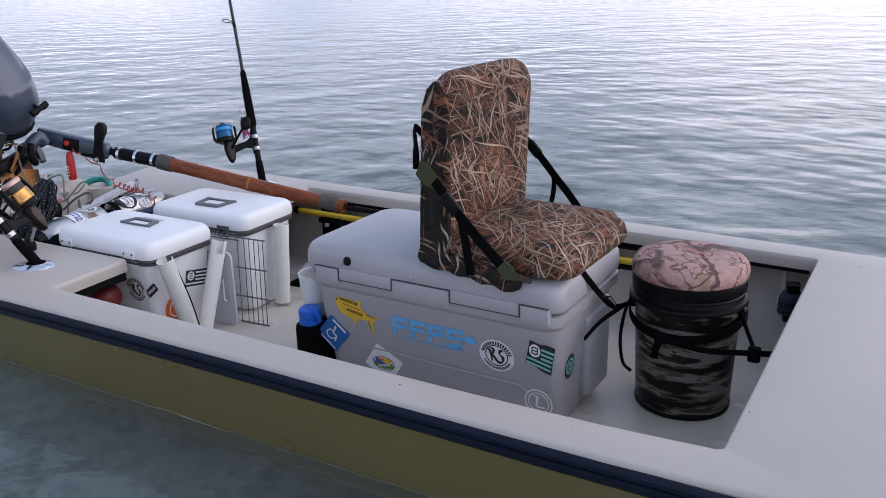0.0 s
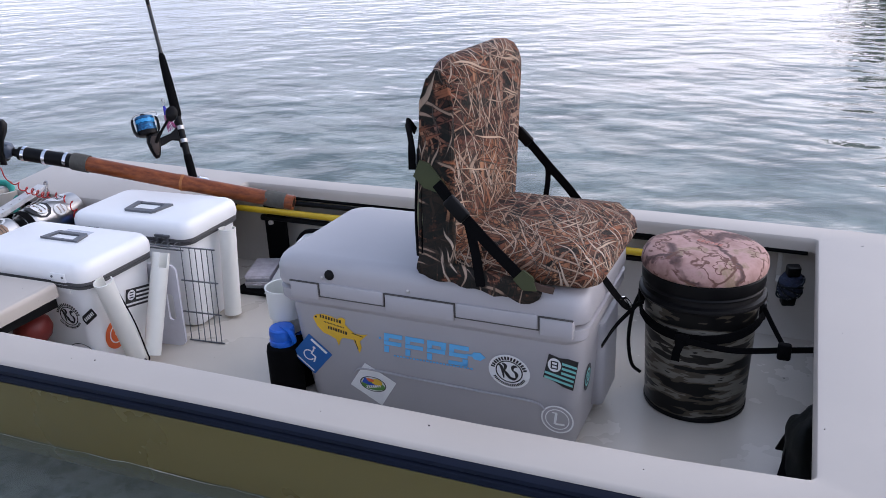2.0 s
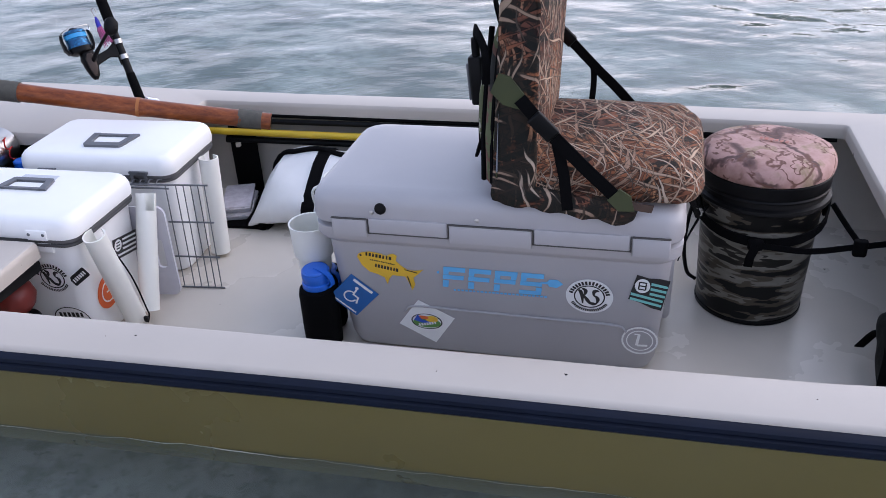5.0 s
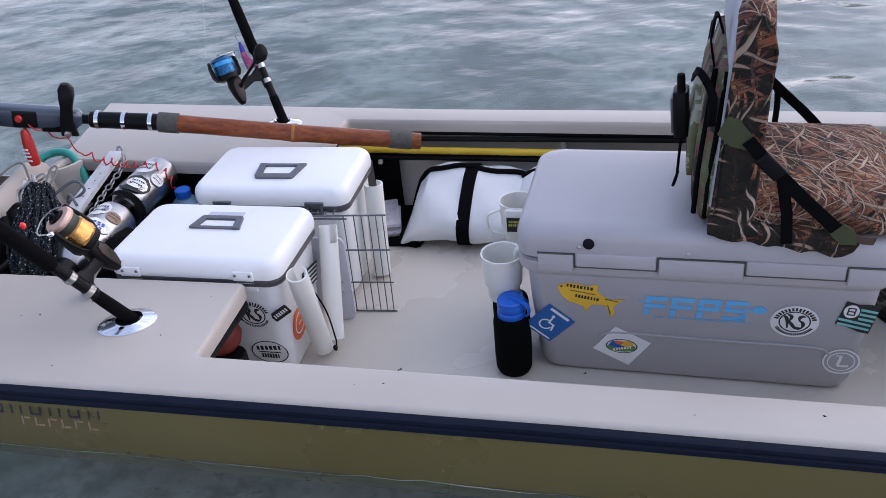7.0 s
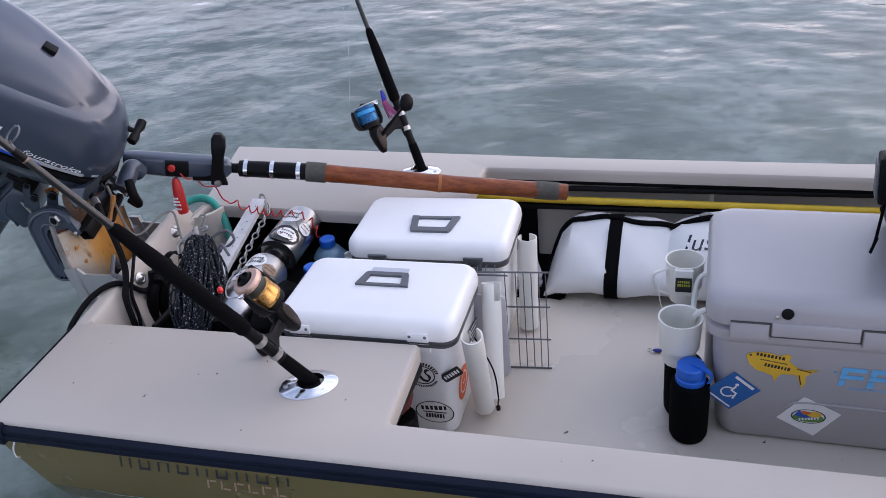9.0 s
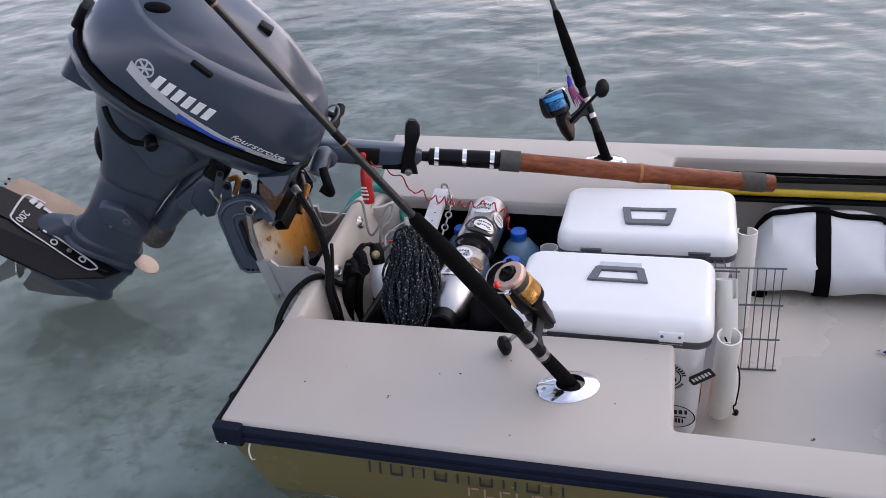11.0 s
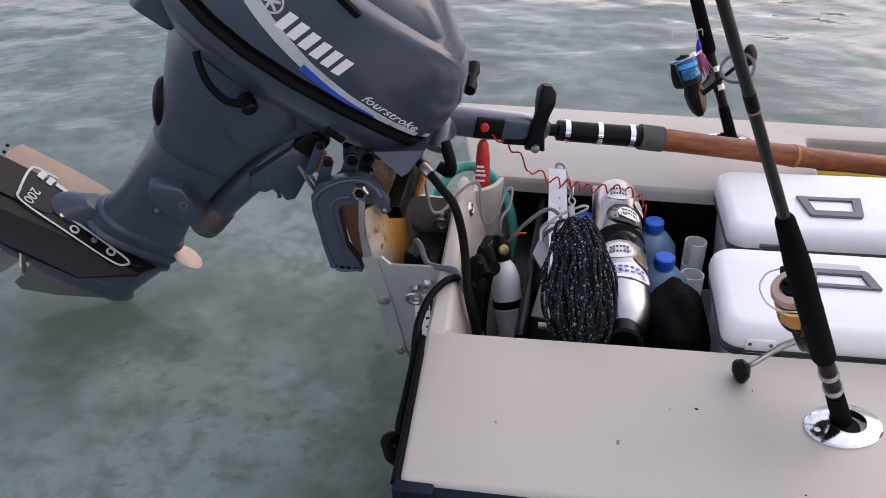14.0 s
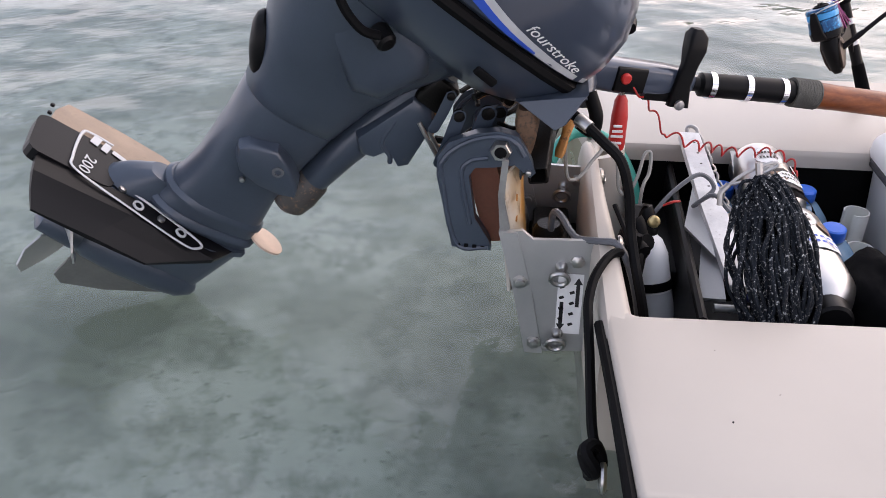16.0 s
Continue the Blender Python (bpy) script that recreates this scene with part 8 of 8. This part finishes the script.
anchors = smooth([(-0.895, 0.715, 0.435), (-0.86, 0.73, 0.405), (-0.835, 0.77, 0.365), (-0.80, 0.80, 0.306), (-0.741, 0.80, 0.276), (-0.70, 0.80, 0.270), (-0.665, 0.80, 0.262), (-0.614, 0.79, 0.268), (-0.566, 0.80, 0.262), (-0.525, 0.80, 0.235), (-0.514, 0.80, 0.19)], 26)
for i, p in enumerate(anchors):
    a = i * (0.22 if i < 80 else 0.36)
    r = 0.003 + 0.007 * min(1, i / 90)
    coil.append(p + V(0.3 * math.sin(a), math.cos(a), math.sin(a)) * r)
wpart("coiled_cord", tube(coil, 0.0022, 6), M_RED, kc, "thin coiled red cord")

# ---- jack plate on the transom ----
jp = thing("jack_plate", "bare aluminium jack plate bolted to the transom", "bracket", (-1.0, 0.57, 0.1))
for y in (0.418, 0.735):
    near = y < 0.5
    pl = wpart("side_plate", prism([(-1.050, 0.004), (-0.945, 0.012), (-0.950, 0.258), (-1.056, 0.254), (-1.076, 0.272), (-1.110, 0.264), (-1.098, 0.20)] if near else [(-1.050, 0.004), (-0.945, 0.012), (-0.950, 0.245), (-1.10, 0.25)], 0.008, frame_at((0, y, 0), (1, 0, 0), (0, 0, 1))), M_ALU, jp, "aluminium side plate")
    wpart("flange", loft([[V(x0 + u, y + v, z) for u, v in ((0, -0.012), (0.034, -0.012), (0.034, 0.002), (0, 0.002))] for x0, z in ((-1.062, 0.002), (-1.090, 0.15), (-1.118, 0.268))]), M_ALU, pl)
    if near:
        wpart("tongue", prism([(-1.116, 0.262), (-1.098, 0.272), (-1.110, 0.333), (-1.104, 0.404), (-1.115, 0.408), (-1.121, 0.34)], 0.008, frame_at((0, y + 0.002, 0), (1, 0, 0), (0, 0, 1))), M_GALV, pl, "upright stained metal tongue")
    for x, z in ((-1.046, 0.028), (-1.076, 0.165)):
        wpart("bolt", lathe([(0.014, 0), (0.014, 0.002), (0.009, 0.003), (0.009, 0.010), (0.003, 0.011)], 12, m=frame_at((x, y - 0.012, z), (1, 0, 0), (0, 0, 1))), M_STEEL, pl)
    for z in (0.194, 0.045):
        e = wpart("eye_bolt", tube(smooth([(-1.005 + 0.016 * math.cos(a), y - 0.022 - 0.006 * math.sin(a), z - 0.012 + 0.016 * math.sin(a)) for a in [2 * math.pi * i / 10 for i in range(11)]], 2), 0.0045, 7), M_STEEL, pl)
        wpart("shank", lathe([(0.011, 0), (0.011, 0.006), (0.005, 0.014)], 12, m=frame_at((-1.003, y - 0.008, z + 0.008), (1, 0, 0), (0, 0, 1))), M_STEEL, e)
    wpart("nut", lathe([(0.013, 0), (0.013, 0.006), (0.005, 0.01)], 6, m=frame_at((-0.975, y - 0.008, 0.215), (1, 0, 0), (0, 0, 1))), M_STEEL, pl)
wpart("motor_plate", prism([(-1.062, 0.01), (-1.050, 0.01), (-1.095, 0.24), (-1.108, 0.24)], 0.30, frame_at((0, 0.725, 0), (1, 0, 0), (0, 0, 1))), M_ALU, jp, "stained motor plate")
wpart("pump_block", rbox(0.075, 0.20, 0.13, 0.012, at=(-1.025, 0.61, 0.03)), M_GRIME, jp, "oily black pump block")
wpart("cross_bar", rbox(0.10, 0.31, 0.012, 0.003, at=(-1.02, 0.572, 0.10)), M_GRIME, jp)
wpart("cylinder", tube([(-1.03, 0.53, 0.05), (-1.03, 0.54, 0.20), (-1.03, 0.54, 0.215)], [0.030, 0.030, 0.022], 18), M_GRIME, jp, "black hydraulic cylinder")
lm = frame_at((-0.984, 0.4085, 0.12), (1, 0, 0), (0, 0, 1))
lb = wpart("label", prism(rect(0, 0, 0.046, 0.135), 0.0008, lm), I_WHITE, jp, "white label with black arrows and bars")
bm = bmesh.new()
for sgn, x in ((1, 0.014), (-1, -0.014)):
    for p in ([(x - 0.008, sgn * 0.045), (x + 0.008, sgn * 0.045), (x, sgn * 0.06)], rect(x, sgn * 0.02, 0.007, 0.05)):
        prism(p, 0.0005, lm @ Matrix.Translation((0, 0, 0.0007)), bm)
for i in range(8):
    prism(rect(-0.015 if i % 2 else 0.004, -0.045 + i * 0.012, 0.009, 0.006, 25), 0.0005, lm @ Matrix.Translation((0, 0, 0.0007)), bm)
wpart("label_print", bm, I_BLACK, lb)

# ---- gear in the stern well ----
for k, (x, y, w, d, h) in enumerate(((-0.60, 0.72, 0.17, 0.20, 0.17), (-0.76, 0.70, 0.12, 0.28, 0.16), (-0.60, 0.36, 0.30, 0.22, 0.15))):
    b = thing("battery_box", "black plastic battery box standing in the stern well", "battery box", (x, y, FLOOR), group="battery boxes")
    part("box", rbox(w, d, h, 0.015, top=1.04), M_PLASTIC, b)
    part("lid", rbox(w * 1.07, d * 1.07, 0.03, 0.015, at=(0, 0, h)), M_PLASTIC, b)
tray = thing("black_divider", "black plastic divider panel in the stern well", "panel", (-0.768, 0.6, FLOOR))
wpart("panel", loft([[V(x, y, z) for x, y in ((-0.775, 0.30), (-0.760, 0.30), (-0.760, 0.86), (-0.775, 0.86))] for z in (FLOOR, 0.185)]), M_PLASTIC, tray)
wpart("rim", tube([(-0.768, 0.29, 0.187), (-0.768, 0.87, 0.187)], 0.009, 8), M_PLASTIC, tray)

ex = thing("fire_extinguisher", "white fire extinguisher with a black valve head", "extinguisher", (-0.79, 0.50, 0.0))
A, Bq = V(-0.797, 0.508, -0.008), V(-0.838, 0.573, 0.197)
wpart("cylinder", tube([A, A.lerp(Bq, 0.03), A.lerp(Bq, 0.75), A.lerp(Bq, 0.88), A.lerp(Bq, 0.95)], [0.026, 0.034, 0.034, 0.026, 0.014], 24), M_WHITE, ex, "white cylinder")
wpart("label", tube([A.lerp(Bq, 0.08), A.lerp(Bq, 0.42)], 0.0345, 24, caps=False), ink("pale_label", (0.55, 0.57, 0.58)), ex)
wpart("retaining_strap", tube([A.lerp(Bq, 0.44), A.lerp(Bq, 0.52)], 0.0362, 24), M_STRAP, ex)
wpart("valve", tube([A.lerp(Bq, 0.94), A.lerp(Bq, 1.08), A.lerp(Bq, 1.2)], [0.018, 0.021, 0.014], 14), M_PLASTIC, ex)
wpart("gauge", lathe([(0.012, 0), (0.012, 0.006), (0.009, 0.008), (0.002, 0.008)], 16, m=frame_at((-0.832, 0.553, 0.224), (1, 0.3, 0), (0.1, 0.3, 0.8))), pbr("brass_gauge", (0.5, 0.4, 0.2), 0.35, 0.8), ex)
wpart("lever", strap(smooth([(-0.843, 0.583, 0.232), (-0.863, 0.558, 0.252), (-0.878, 0.518, 0.237)]), 0.016, 0.005, (1, 0.4, 0)), M_PLASTIC, ex)
wpart("pin_ring", tube(smooth([(-0.815, 0.57, 0.25), (-0.80, 0.565, 0.262), (-0.785, 0.575, 0.258), (-0.795, 0.585, 0.25), (-0.815, 0.57, 0.25)]), 0.002, 6), M_RED, ex)
hb = thing("black_hose_bundle", "bundled black hoses and bags by the transom", "hoses", (-0.84, 0.46, 0.0))
for k, (x, y) in enumerate(((-0.880, 0.47), (-0.893, 0.44), (-0.878, 0.41), (-0.868, 0.45))):
    wpart("hose", tube(smooth([(x, y, FLOOR + 0.02), (x - 0.005, y + 0.01, 0.08), (x + 0.004, y + 0.03, 0.18), (x + 0.01, y + 0.06, 0.235 - 0.012 * k), (x + 0.022, y + 0.045, 0.21)]), 0.017, 10), M_BLACK, hb)

an = thing("folding_anchor", "bare aluminium anchor with a galvanised chain", "anchor", (-0.70, 0.62, 0.1))
sh = [V(-0.690, 0.40, 0.180), V(-0.715, 0.63, 0.224), V(-0.736, 0.87, 0.262)]
wpart("shank", loft([[p + u for u in (V(-w, 0, -0.006), V(w, 0, -0.006), V(w, 0, 0.010), V(-w, 0, 0.010))] for p, w in zip(sh, (0.018, 0.023, 0.021))]), pbr("pale_cast_aluminium", (0.68, 0.67, 0.66), 0.5, 0.1, var=0.2, big=26, fine=200, relief=0.3, dirt=(0.36, 0.33, 0.30), dirt_at=0.6), an, "flat aluminium shank")
for s_, pts in ((1, ((-0.735, 0.76, 0.238), (-0.742, 0.70, 0.226), (-0.768, 0.58, 0.196), (-0.722, 0.48, 0.190))), (-1, ((-0.705, 0.66, 0.20), (-0.735, 0.56, 0.18), (-0.755, 0.42, 0.14), (-0.712, 0.39, 0.16)))):
    wpart("fluke", loft([[V(*p) + V(0, 0, h) for p in pts] for h in (0.0, 0.006)]), M_ALU, an, "flat aluminium fluke")
wpart("stock", tube([(-0.735, 0.37, 0.16), (-0.66, 0.37, 0.16)], 0.008, 10), M_ALU, an)


def chain(parent, pts, n):
    line = smooth(pts, 10)
    for i in range(n):
        q = line[int(i * (len(line) - 1) / n)]
        d = (line[min(len(line) - 1, int(i * (len(line) - 1) / n) + 2)] - q).normalized()
        u = d.cross(V(0.3, 0.2, 1) if i % 2 else V(1, 0.1, -0.3)).normalized()
        loop = [q + d * 0.0145 * math.cos(a) + u * 0.0085 * math.sin(a) for a in [2 * math.pi * j / 10 for j in range(11)]]
        wpart("chain_link", tube(loop, 0.0027, 6, caps=False), M_GALV, parent)


chain(an, [(-0.712, 0.866, 0.258), (-0.700, 0.84, 0.240), (-0.690, 0.76, 0.226), (-0.682, 0.68, 0.214), (-0.672, 0.60, 0.200), (-0.664, 0.52, 0.188), (-0.658, 0.47, 0.180)], 17)
wpart("shackle", tube(smooth([(-0.738, 0.880, 0.264), (-0.738, 0.886, 0.276), (-0.728, 0.886, 0.279), (-0.718, 0.880, 0.274), (-0.716, 0.868, 0.262)]), 0.0045, 8), M_GALV, an)
for k in range(6):
    q = sh[2].lerp(sh[1], 0.16 + 0.16 * k)
    wpart("shank_hole", lathe([(0.0028, 0), (0.0024, 0.0006), (0.0005, 0.0008)], 8, at=(q.x + 0.004, q.y, q.z + 0.0098)), I_DIM, an)


def rope_bundle():
    """A hank of anchor rope that hangs bound over the divider's edge."""
    t = thing("rope_coil", "hanging hank of black and white flecked anchor rope", "rope", (-0.655, 0.35, 0.1))
    rnd = random.Random(9)
    foot, head = V(-0.636, 0.270, 0.145), V(-0.673, 0.452, 0.368)
    axis = (head - foot).normalized()
    wide = V(1, 0.05, 0.05).normalized()
    deep = axis.cross(wide).normalized()
    spread = lambda g: 0.22 + 0.78 * math.sin(math.pi * min(0.97, max(0.03, 0.07 + 0.80 * (1 - g)))) ** 0.9
    for i in range(58):
        a, b = rnd.uniform(0, 2 * math.pi), rnd.uniform(0.6, 2.4)
        ra, rb = math.sqrt(rnd.random()), math.sqrt(rnd.random())
        g0, g1 = rnd.uniform(-0.05, 0.10), rnd.uniform(0.86, 1.04)
        pts = []
        for g, q, r in [(g0 + (g1 - g0) * k / 5, a, ra) for k in range(6)] + [(g1 - (g1 - g0) * (k + 0.3) / 5, a + b, rb) for k in range(5)]:
            w = spread(g)
            pts.append(foot.lerp(head, g) + wide * (0.076 * r * w * math.cos(q) + rnd.uniform(-0.013, 0.013)) + deep * (0.048 * r * w * math.sin(q) + rnd.uniform(-0.010, 0.010)))
        wpart("rope_strand", tube(smooth(pts, 4), 0.0034, 7), M_ROPE, t)
    for i in range(4):
        c = foot.lerp(head, 0.76 + 0.025 * i)
        wpart("wrapping", tube(smooth([c + wide * 0.040 * math.cos(q) + deep * 0.030 * math.sin(q) + axis * 0.006 * math.sin(q * 0.5) for q in [0.7 * n for n in range(10)]], 3), 0.0040, 7), M_ROPE, t)
    hk = V(-0.685, 0.462, 0.382)
    sw = wpart("snap_hook", tube(smooth([hk + V(-0.045, -0.012, -0.020), hk + V(-0.02, 0.0, -0.004), hk + V(0.022, 0.006, 0.016), hk + V(0.030, 0.004, 0.010), hk + V(-0.015, -0.008, -0.012), hk + V(-0.045, -0.012, -0.020)]), 0.0030, 7), M_GALV, t, "galvanised snap hook")
    wpart("swivel", tube(smooth([hk + V(-0.045, -0.012, -0.020), hk + V(-0.056, -0.016, -0.034), hk + V(-0.056, -0.022, -0.055)]), 0.0055, 8), M_GALV, sw)
    wpart("frayed_end", tube(smooth([hk + V(0.0, 0.0, 0.018), hk + V(0.004, -0.01, -0.010), hk + V(0.006, -0.02, -0.040)]), 0.0065, 8), M_GALV, t, "grey eye splice")
    return t


rope_bundle()


def growler(label, a, b, r, marks):
    t = thing("steel_growler", label, "flask", a, group="steel flasks")
    a, b = Vector(a), Vector(b)
    wpart("flask", tube([a, a.lerp(b, 0.02), a.lerp(b, 0.05), a.lerp(b, 0.74), a.lerp(b, 0.84), a.lerp(b, 0.90)], [r * 0.86, r * 0.97, r, r, r * 0.78, r * 0.5], 30), M_STEEL, t, "brushed steel flask")
    wpart("cap", tube([a.lerp(b, 0.88), a.lerp(b, 0.9), a.lerp(b, 1.0), a.lerp(b, 1.015)], [r * 0.56, r * 0.6, r * 0.58, r * 0.5], 24), M_PLASTIC, t, "black screw cap")
    d = (b - a).normalized()
    view = V(0.25, -0.75, 0.75)
    up = (view - d * view.dot(d)).normalized()
    for rank, (f, turn, w, h, mat, ring) in enumerate(marks):
        lift = 0.0012 * (rank + 1)
        n = (Matrix.Rotation(radians(turn), 3, d) @ up)
        rows, k = [], 12
        for i in range(k + 1):
            ph = 2 * math.pi * i / k
            u, v = w / 2 * math.cos(ph), h / 2 * math.sin(ph)
            ang = u / r
            rows.append(a.lerp(b, f) + d * v + (Matrix.Rotation(ang, 3, d) @ n) * (r + lift))
        bm = bmesh.new()
        c = bm.verts.new(a.lerp(b, f) + n * (r + lift + 0.0002))
        vs = [bm.verts.new(p) for p in rows[:-1]]
        for i in range(k):
            bm.faces.new((c, vs[i], vs[(i + 1) % k]))
        st = wpart("oval_sticker", bm, mat, t, "oval sticker with bars of print")
        bm = bmesh.new()
        for row in (-0.25, 0.05):
            for i in range(6):
                q = [a.lerp(b, f) + d * (row * h + dv) + (Matrix.Rotation((-0.3 + 0.11 * i) * w / r + du / r, 3, d) @ n) * (r + lift + 0.0006) for du, dv in ((0, 0), (w * 0.07, 0), (w * 0.07, h * 0.12), (0, h * 0.12))]
                bm.faces.new([bm.verts.new(p) for p in q])
        wpart("sticker_print", bm, ring, st)
    return t


growler("brushed steel flask with oval stickers lying in the well", (-0.588, 0.86, 0.205), (-0.577, 0.60, 0.205), 0.058, ((0.28, 14, 0.060, 0.075, I_WHITE, I_DIM), (0.66, -2, 0.098, 0.085, I_BLACK, I_BRONZE), (0.655, -8, 0.056, 0.052, I_WHITE, I_DIM), (0.42, -42, 0.04, 0.05, I_WHITE, I_BRONZE)))
growler("brushed steel flask with a blue and white sticker", (-0.574, 0.585, 0.200), (-0.563, 0.296, 0.197), 0.060, ((0.17, 22, 0.066, 0.062, I_WHITE, I_DIM), (0.24, -28, 0.045, 0.04, I_BRONZE, I_DIM), (0.44, 4, 0.108, 0.056, I_WHITE, I_RBLUE)))
gs = thing("flask_strap", "black elastic strap round the steel flask", "strap", (-0.562, 0.60, 0.20))
wpart("band", tube([(-0.5770, 0.640, 0.2025), (-0.5760, 0.612, 0.2022)], 0.0595, 30, caps=False), M_STRAP, gs)
M_JUG = pbr("cloudy_blue_plastic", (0.16, 0.27, 0.38), 0.25, var=0.15, big=12)
for x, y, z, lab in ((-0.49, 0.80, 0.0, "blue-capped translucent water jug beside the cooler"), (-0.47, 0.64, 0.0, "blue-capped translucent water jug lying low"), (-0.66, 0.80, 0.0, "blue-capped translucent water jug by the anchor")):
    j = thing("water_jug", lab, "jug", (x, y, FLOOR), group="water jugs")
    mj = M_JUG
    part("jug", lathe([(0.05, 0), (0.062, 0.006), (0.064, 0.15), (0.058, 0.19), (0.035, 0.222), (0.022, 0.228), (0.02, 0.24)], 24), mj, j, "cloudy bluish jug")
    part("cap", lathe([(0.023, 0.234), (0.024, 0.236), (0.024, 0.256), (0.021, 0.259), (0.006, 0.26)], 20), M_BLUE, j, "bright blue cap")
mb = lump("mesh_bag", "black mesh bag of soft gear beside the cooler", "bag", (-0.455, 0.40, 0.075), (0.062, 0.125, 0.085), M_STRAP, 7.0)
part("drawcord", tube(smooth([(0.02, -0.11, 0.09), (0.03, -0.13, 0.06), (0.02, -0.14, 0.03)]), 0.003, 6), M_BLACK, mb)
sb = thing("support_crate", "dark blue crate under the flasks and bag", "crate", (-0.52, 0.40, FLOOR))
part("crate", rbox(0.24, 0.40, 0.19, 0.012, top=1.03), ink("deep_blue_plastic", (0.008, 0.02, 0.16), 0.4), sb)
ch = thing("fillet_knife", "silver knife sheath beside the far flask", "knife", (-0.62, 0.88, 0.15))
wpart("sheath", strap([(-0.63, 0.70, 0.17), (-0.635, 0.86, 0.235)], 0.02, 0.006, (1, 0, 0)), M_ALU, ch)

# hoses and cables at the transom
hose = thing("teal_hose", "teal rubber hose arching over the transom", "hose", (-0.95, 0.8, 0.2))
wpart("hose", tube(smooth([(-1.045, 0.77, 0.12), (-1.035, 0.80, 0.20), (-1.012, 0.85, 0.243), (-0.978, 0.885, 0.254), (-0.93, 0.888, 0.250), (-0.885, 0.866, 0.222), (-0.852, 0.836, 0.172), (-0.833, 0.805, 0.10), (-0.828, 0.78, 0.0), (-0.828, 0.77, -0.06)]), 0.0125, 12), M_TEAL, hose)


def cable(label, pts, r, mat=None):
    t = thing("cable", label, "cable", pts[0], group="cables at the stern")
    wpart("cable_run", tube(smooth(pts, 8), r, 8), mat or M_BLACK, t)
    return t


cable("thick black control cable hanging over the transom into the well", [(-1.035, 0.50, 0.485), (-0.985, 0.470, 0.458), (-0.945, 0.432, 0.436), (-0.917, 0.412, 0.413), (-0.900, 0.402, 0.360), (-0.892, 0.393, 0.303), (-0.884, 0.367, 0.262), (-0.877, 0.343, 0.235), (-0.861, 0.326, 0.172), (-0.845, 0.315, 0.08), (-0.84, 0.31, 0.0)], 0.0090)
wpart("cable_sleeve", tube([(-0.992, 0.474, 0.462), (-0.972, 0.458, 0.452)], 0.0115, 14), M_STEEL, bpy.data.objects["cable"], "bright steel cable sleeve")
cable("thin black wire beside the control cable", [(-0.915, 0.47, 0.30), (-0.895, 0.42, 0.272), (-0.878, 0.37, 0.232), (-0.860, 0.35, 0.18), (-0.846, 0.325, 0.12), (-0.835, 0.31, 0.03)], 0.0050)
cable("black rope running over the deck edge to the stern eye", [(-0.868, 0.455, 0.250), (-0.872, 0.450, 0.215), (-0.881, 0.442, 0.200), (-0.885, 0.415, 0.212), (-0.900, 0.385, 0.252), (-0.925, 0.350, 0.268), (-0.950, 0.300, 0.258), (-0.960, 0.255, 0.240), (-0.960, 0.215, 0.225), (-0.957, 0.177, 0.200), (-0.955, 0.093, 0.18), (-0.953, 0.03, 0.169), (-0.945, 0.0, 0.150), (-0.938, -0.01, 0.125)], 0.0080)
cable("grey cable hanging from the jack plate into the well", [(-1.025, 0.515, 0.215), (-1.022, 0.505, 0.258), (-1.008, 0.485, 0.263), (-0.981, 0.435, 0.250), (-0.945, 0.405, 0.262), (-0.912, 0.388, 0.268), (-0.890, 0.372, 0.236), (-0.870, 0.36, 0.17), (-0.85, 0.35, 0.06)], 0.0065, M_GREY)
cable("thin grey cable looping over the transom", [(-1.012, 0.56, 0.46), (-1.010, 0.565, 0.40), (-1.006, 0.57, 0.34), (-1.000, 0.58, 0.297), (-0.988, 0.587, 0.287), (-0.972, 0.60, 0.292), (-0.950, 0.63, 0.312), (-0.925, 0.66, 0.326), (-0.905, 0.668, 0.322), (-0.900, 0.664, 0.28), (-0.893, 0.655, 0.235), (-0.876, 0.645, 0.232), (-0.858, 0.67, 0.258), (-0.845, 0.705, 0.292), (-0.832, 0.712, 0.290), (-0.835, 0.68, 0.262), (-0.85, 0.64, 0.238), (-0.85, 0.62, 0.10)], 0.0036, pbr("pale_grey_cable", (0.20, 0.20, 0.185), 0.5))
cable("coiled grey wire between extinguisher and anchor", [(-0.83, 0.60, 0.21), (-0.79, 0.63, 0.25), (-0.74, 0.66, 0.275), (-0.71, 0.65, 0.25), (-0.75, 0.62, 0.225), (-0.72, 0.60, 0.262), (-0.69, 0.58, 0.24)], 0.0045, M_GREY)
eye = thing("stern_eye", "steel stern eye with a knotted black rope", "eye bolt", (-0.935, -0.03, 0.14))
wpart("eye", tube(smooth([(-0.938, -0.03 + 0.018 * math.cos(a), 0.140 + 0.018 * math.sin(a)) for a in [2 * math.pi * i / 10 for i in range(11)]], 2), 0.005, 8), M_STEEL, eye)
wpart("knot", tube(smooth([(-0.948, -0.01, 0.18), (-0.965, -0.01, 0.165), (-0.955, -0.03, 0.150), (-0.940, -0.015, 0.150), (-0.95, -0.005, 0.175), (-0.965, -0.022, 0.180), (-0.95, -0.032, 0.155), (-0.955, -0.012, 0.125)]), 0.010, 8), M_BLACK, eye)
hk = thing("hull_hook", "small steel hook under the rail corner", "hook", (-0.845, -0.165, 0.16))
wpart("hook", tube(smooth([(-0.85, -0.150, 0.178), (-0.85, -0.160, 0.165), (-0.845, -0.165, 0.150), (-0.84, -0.16, 0.145)]), 0.0028, 7), M_STEEL, hk)
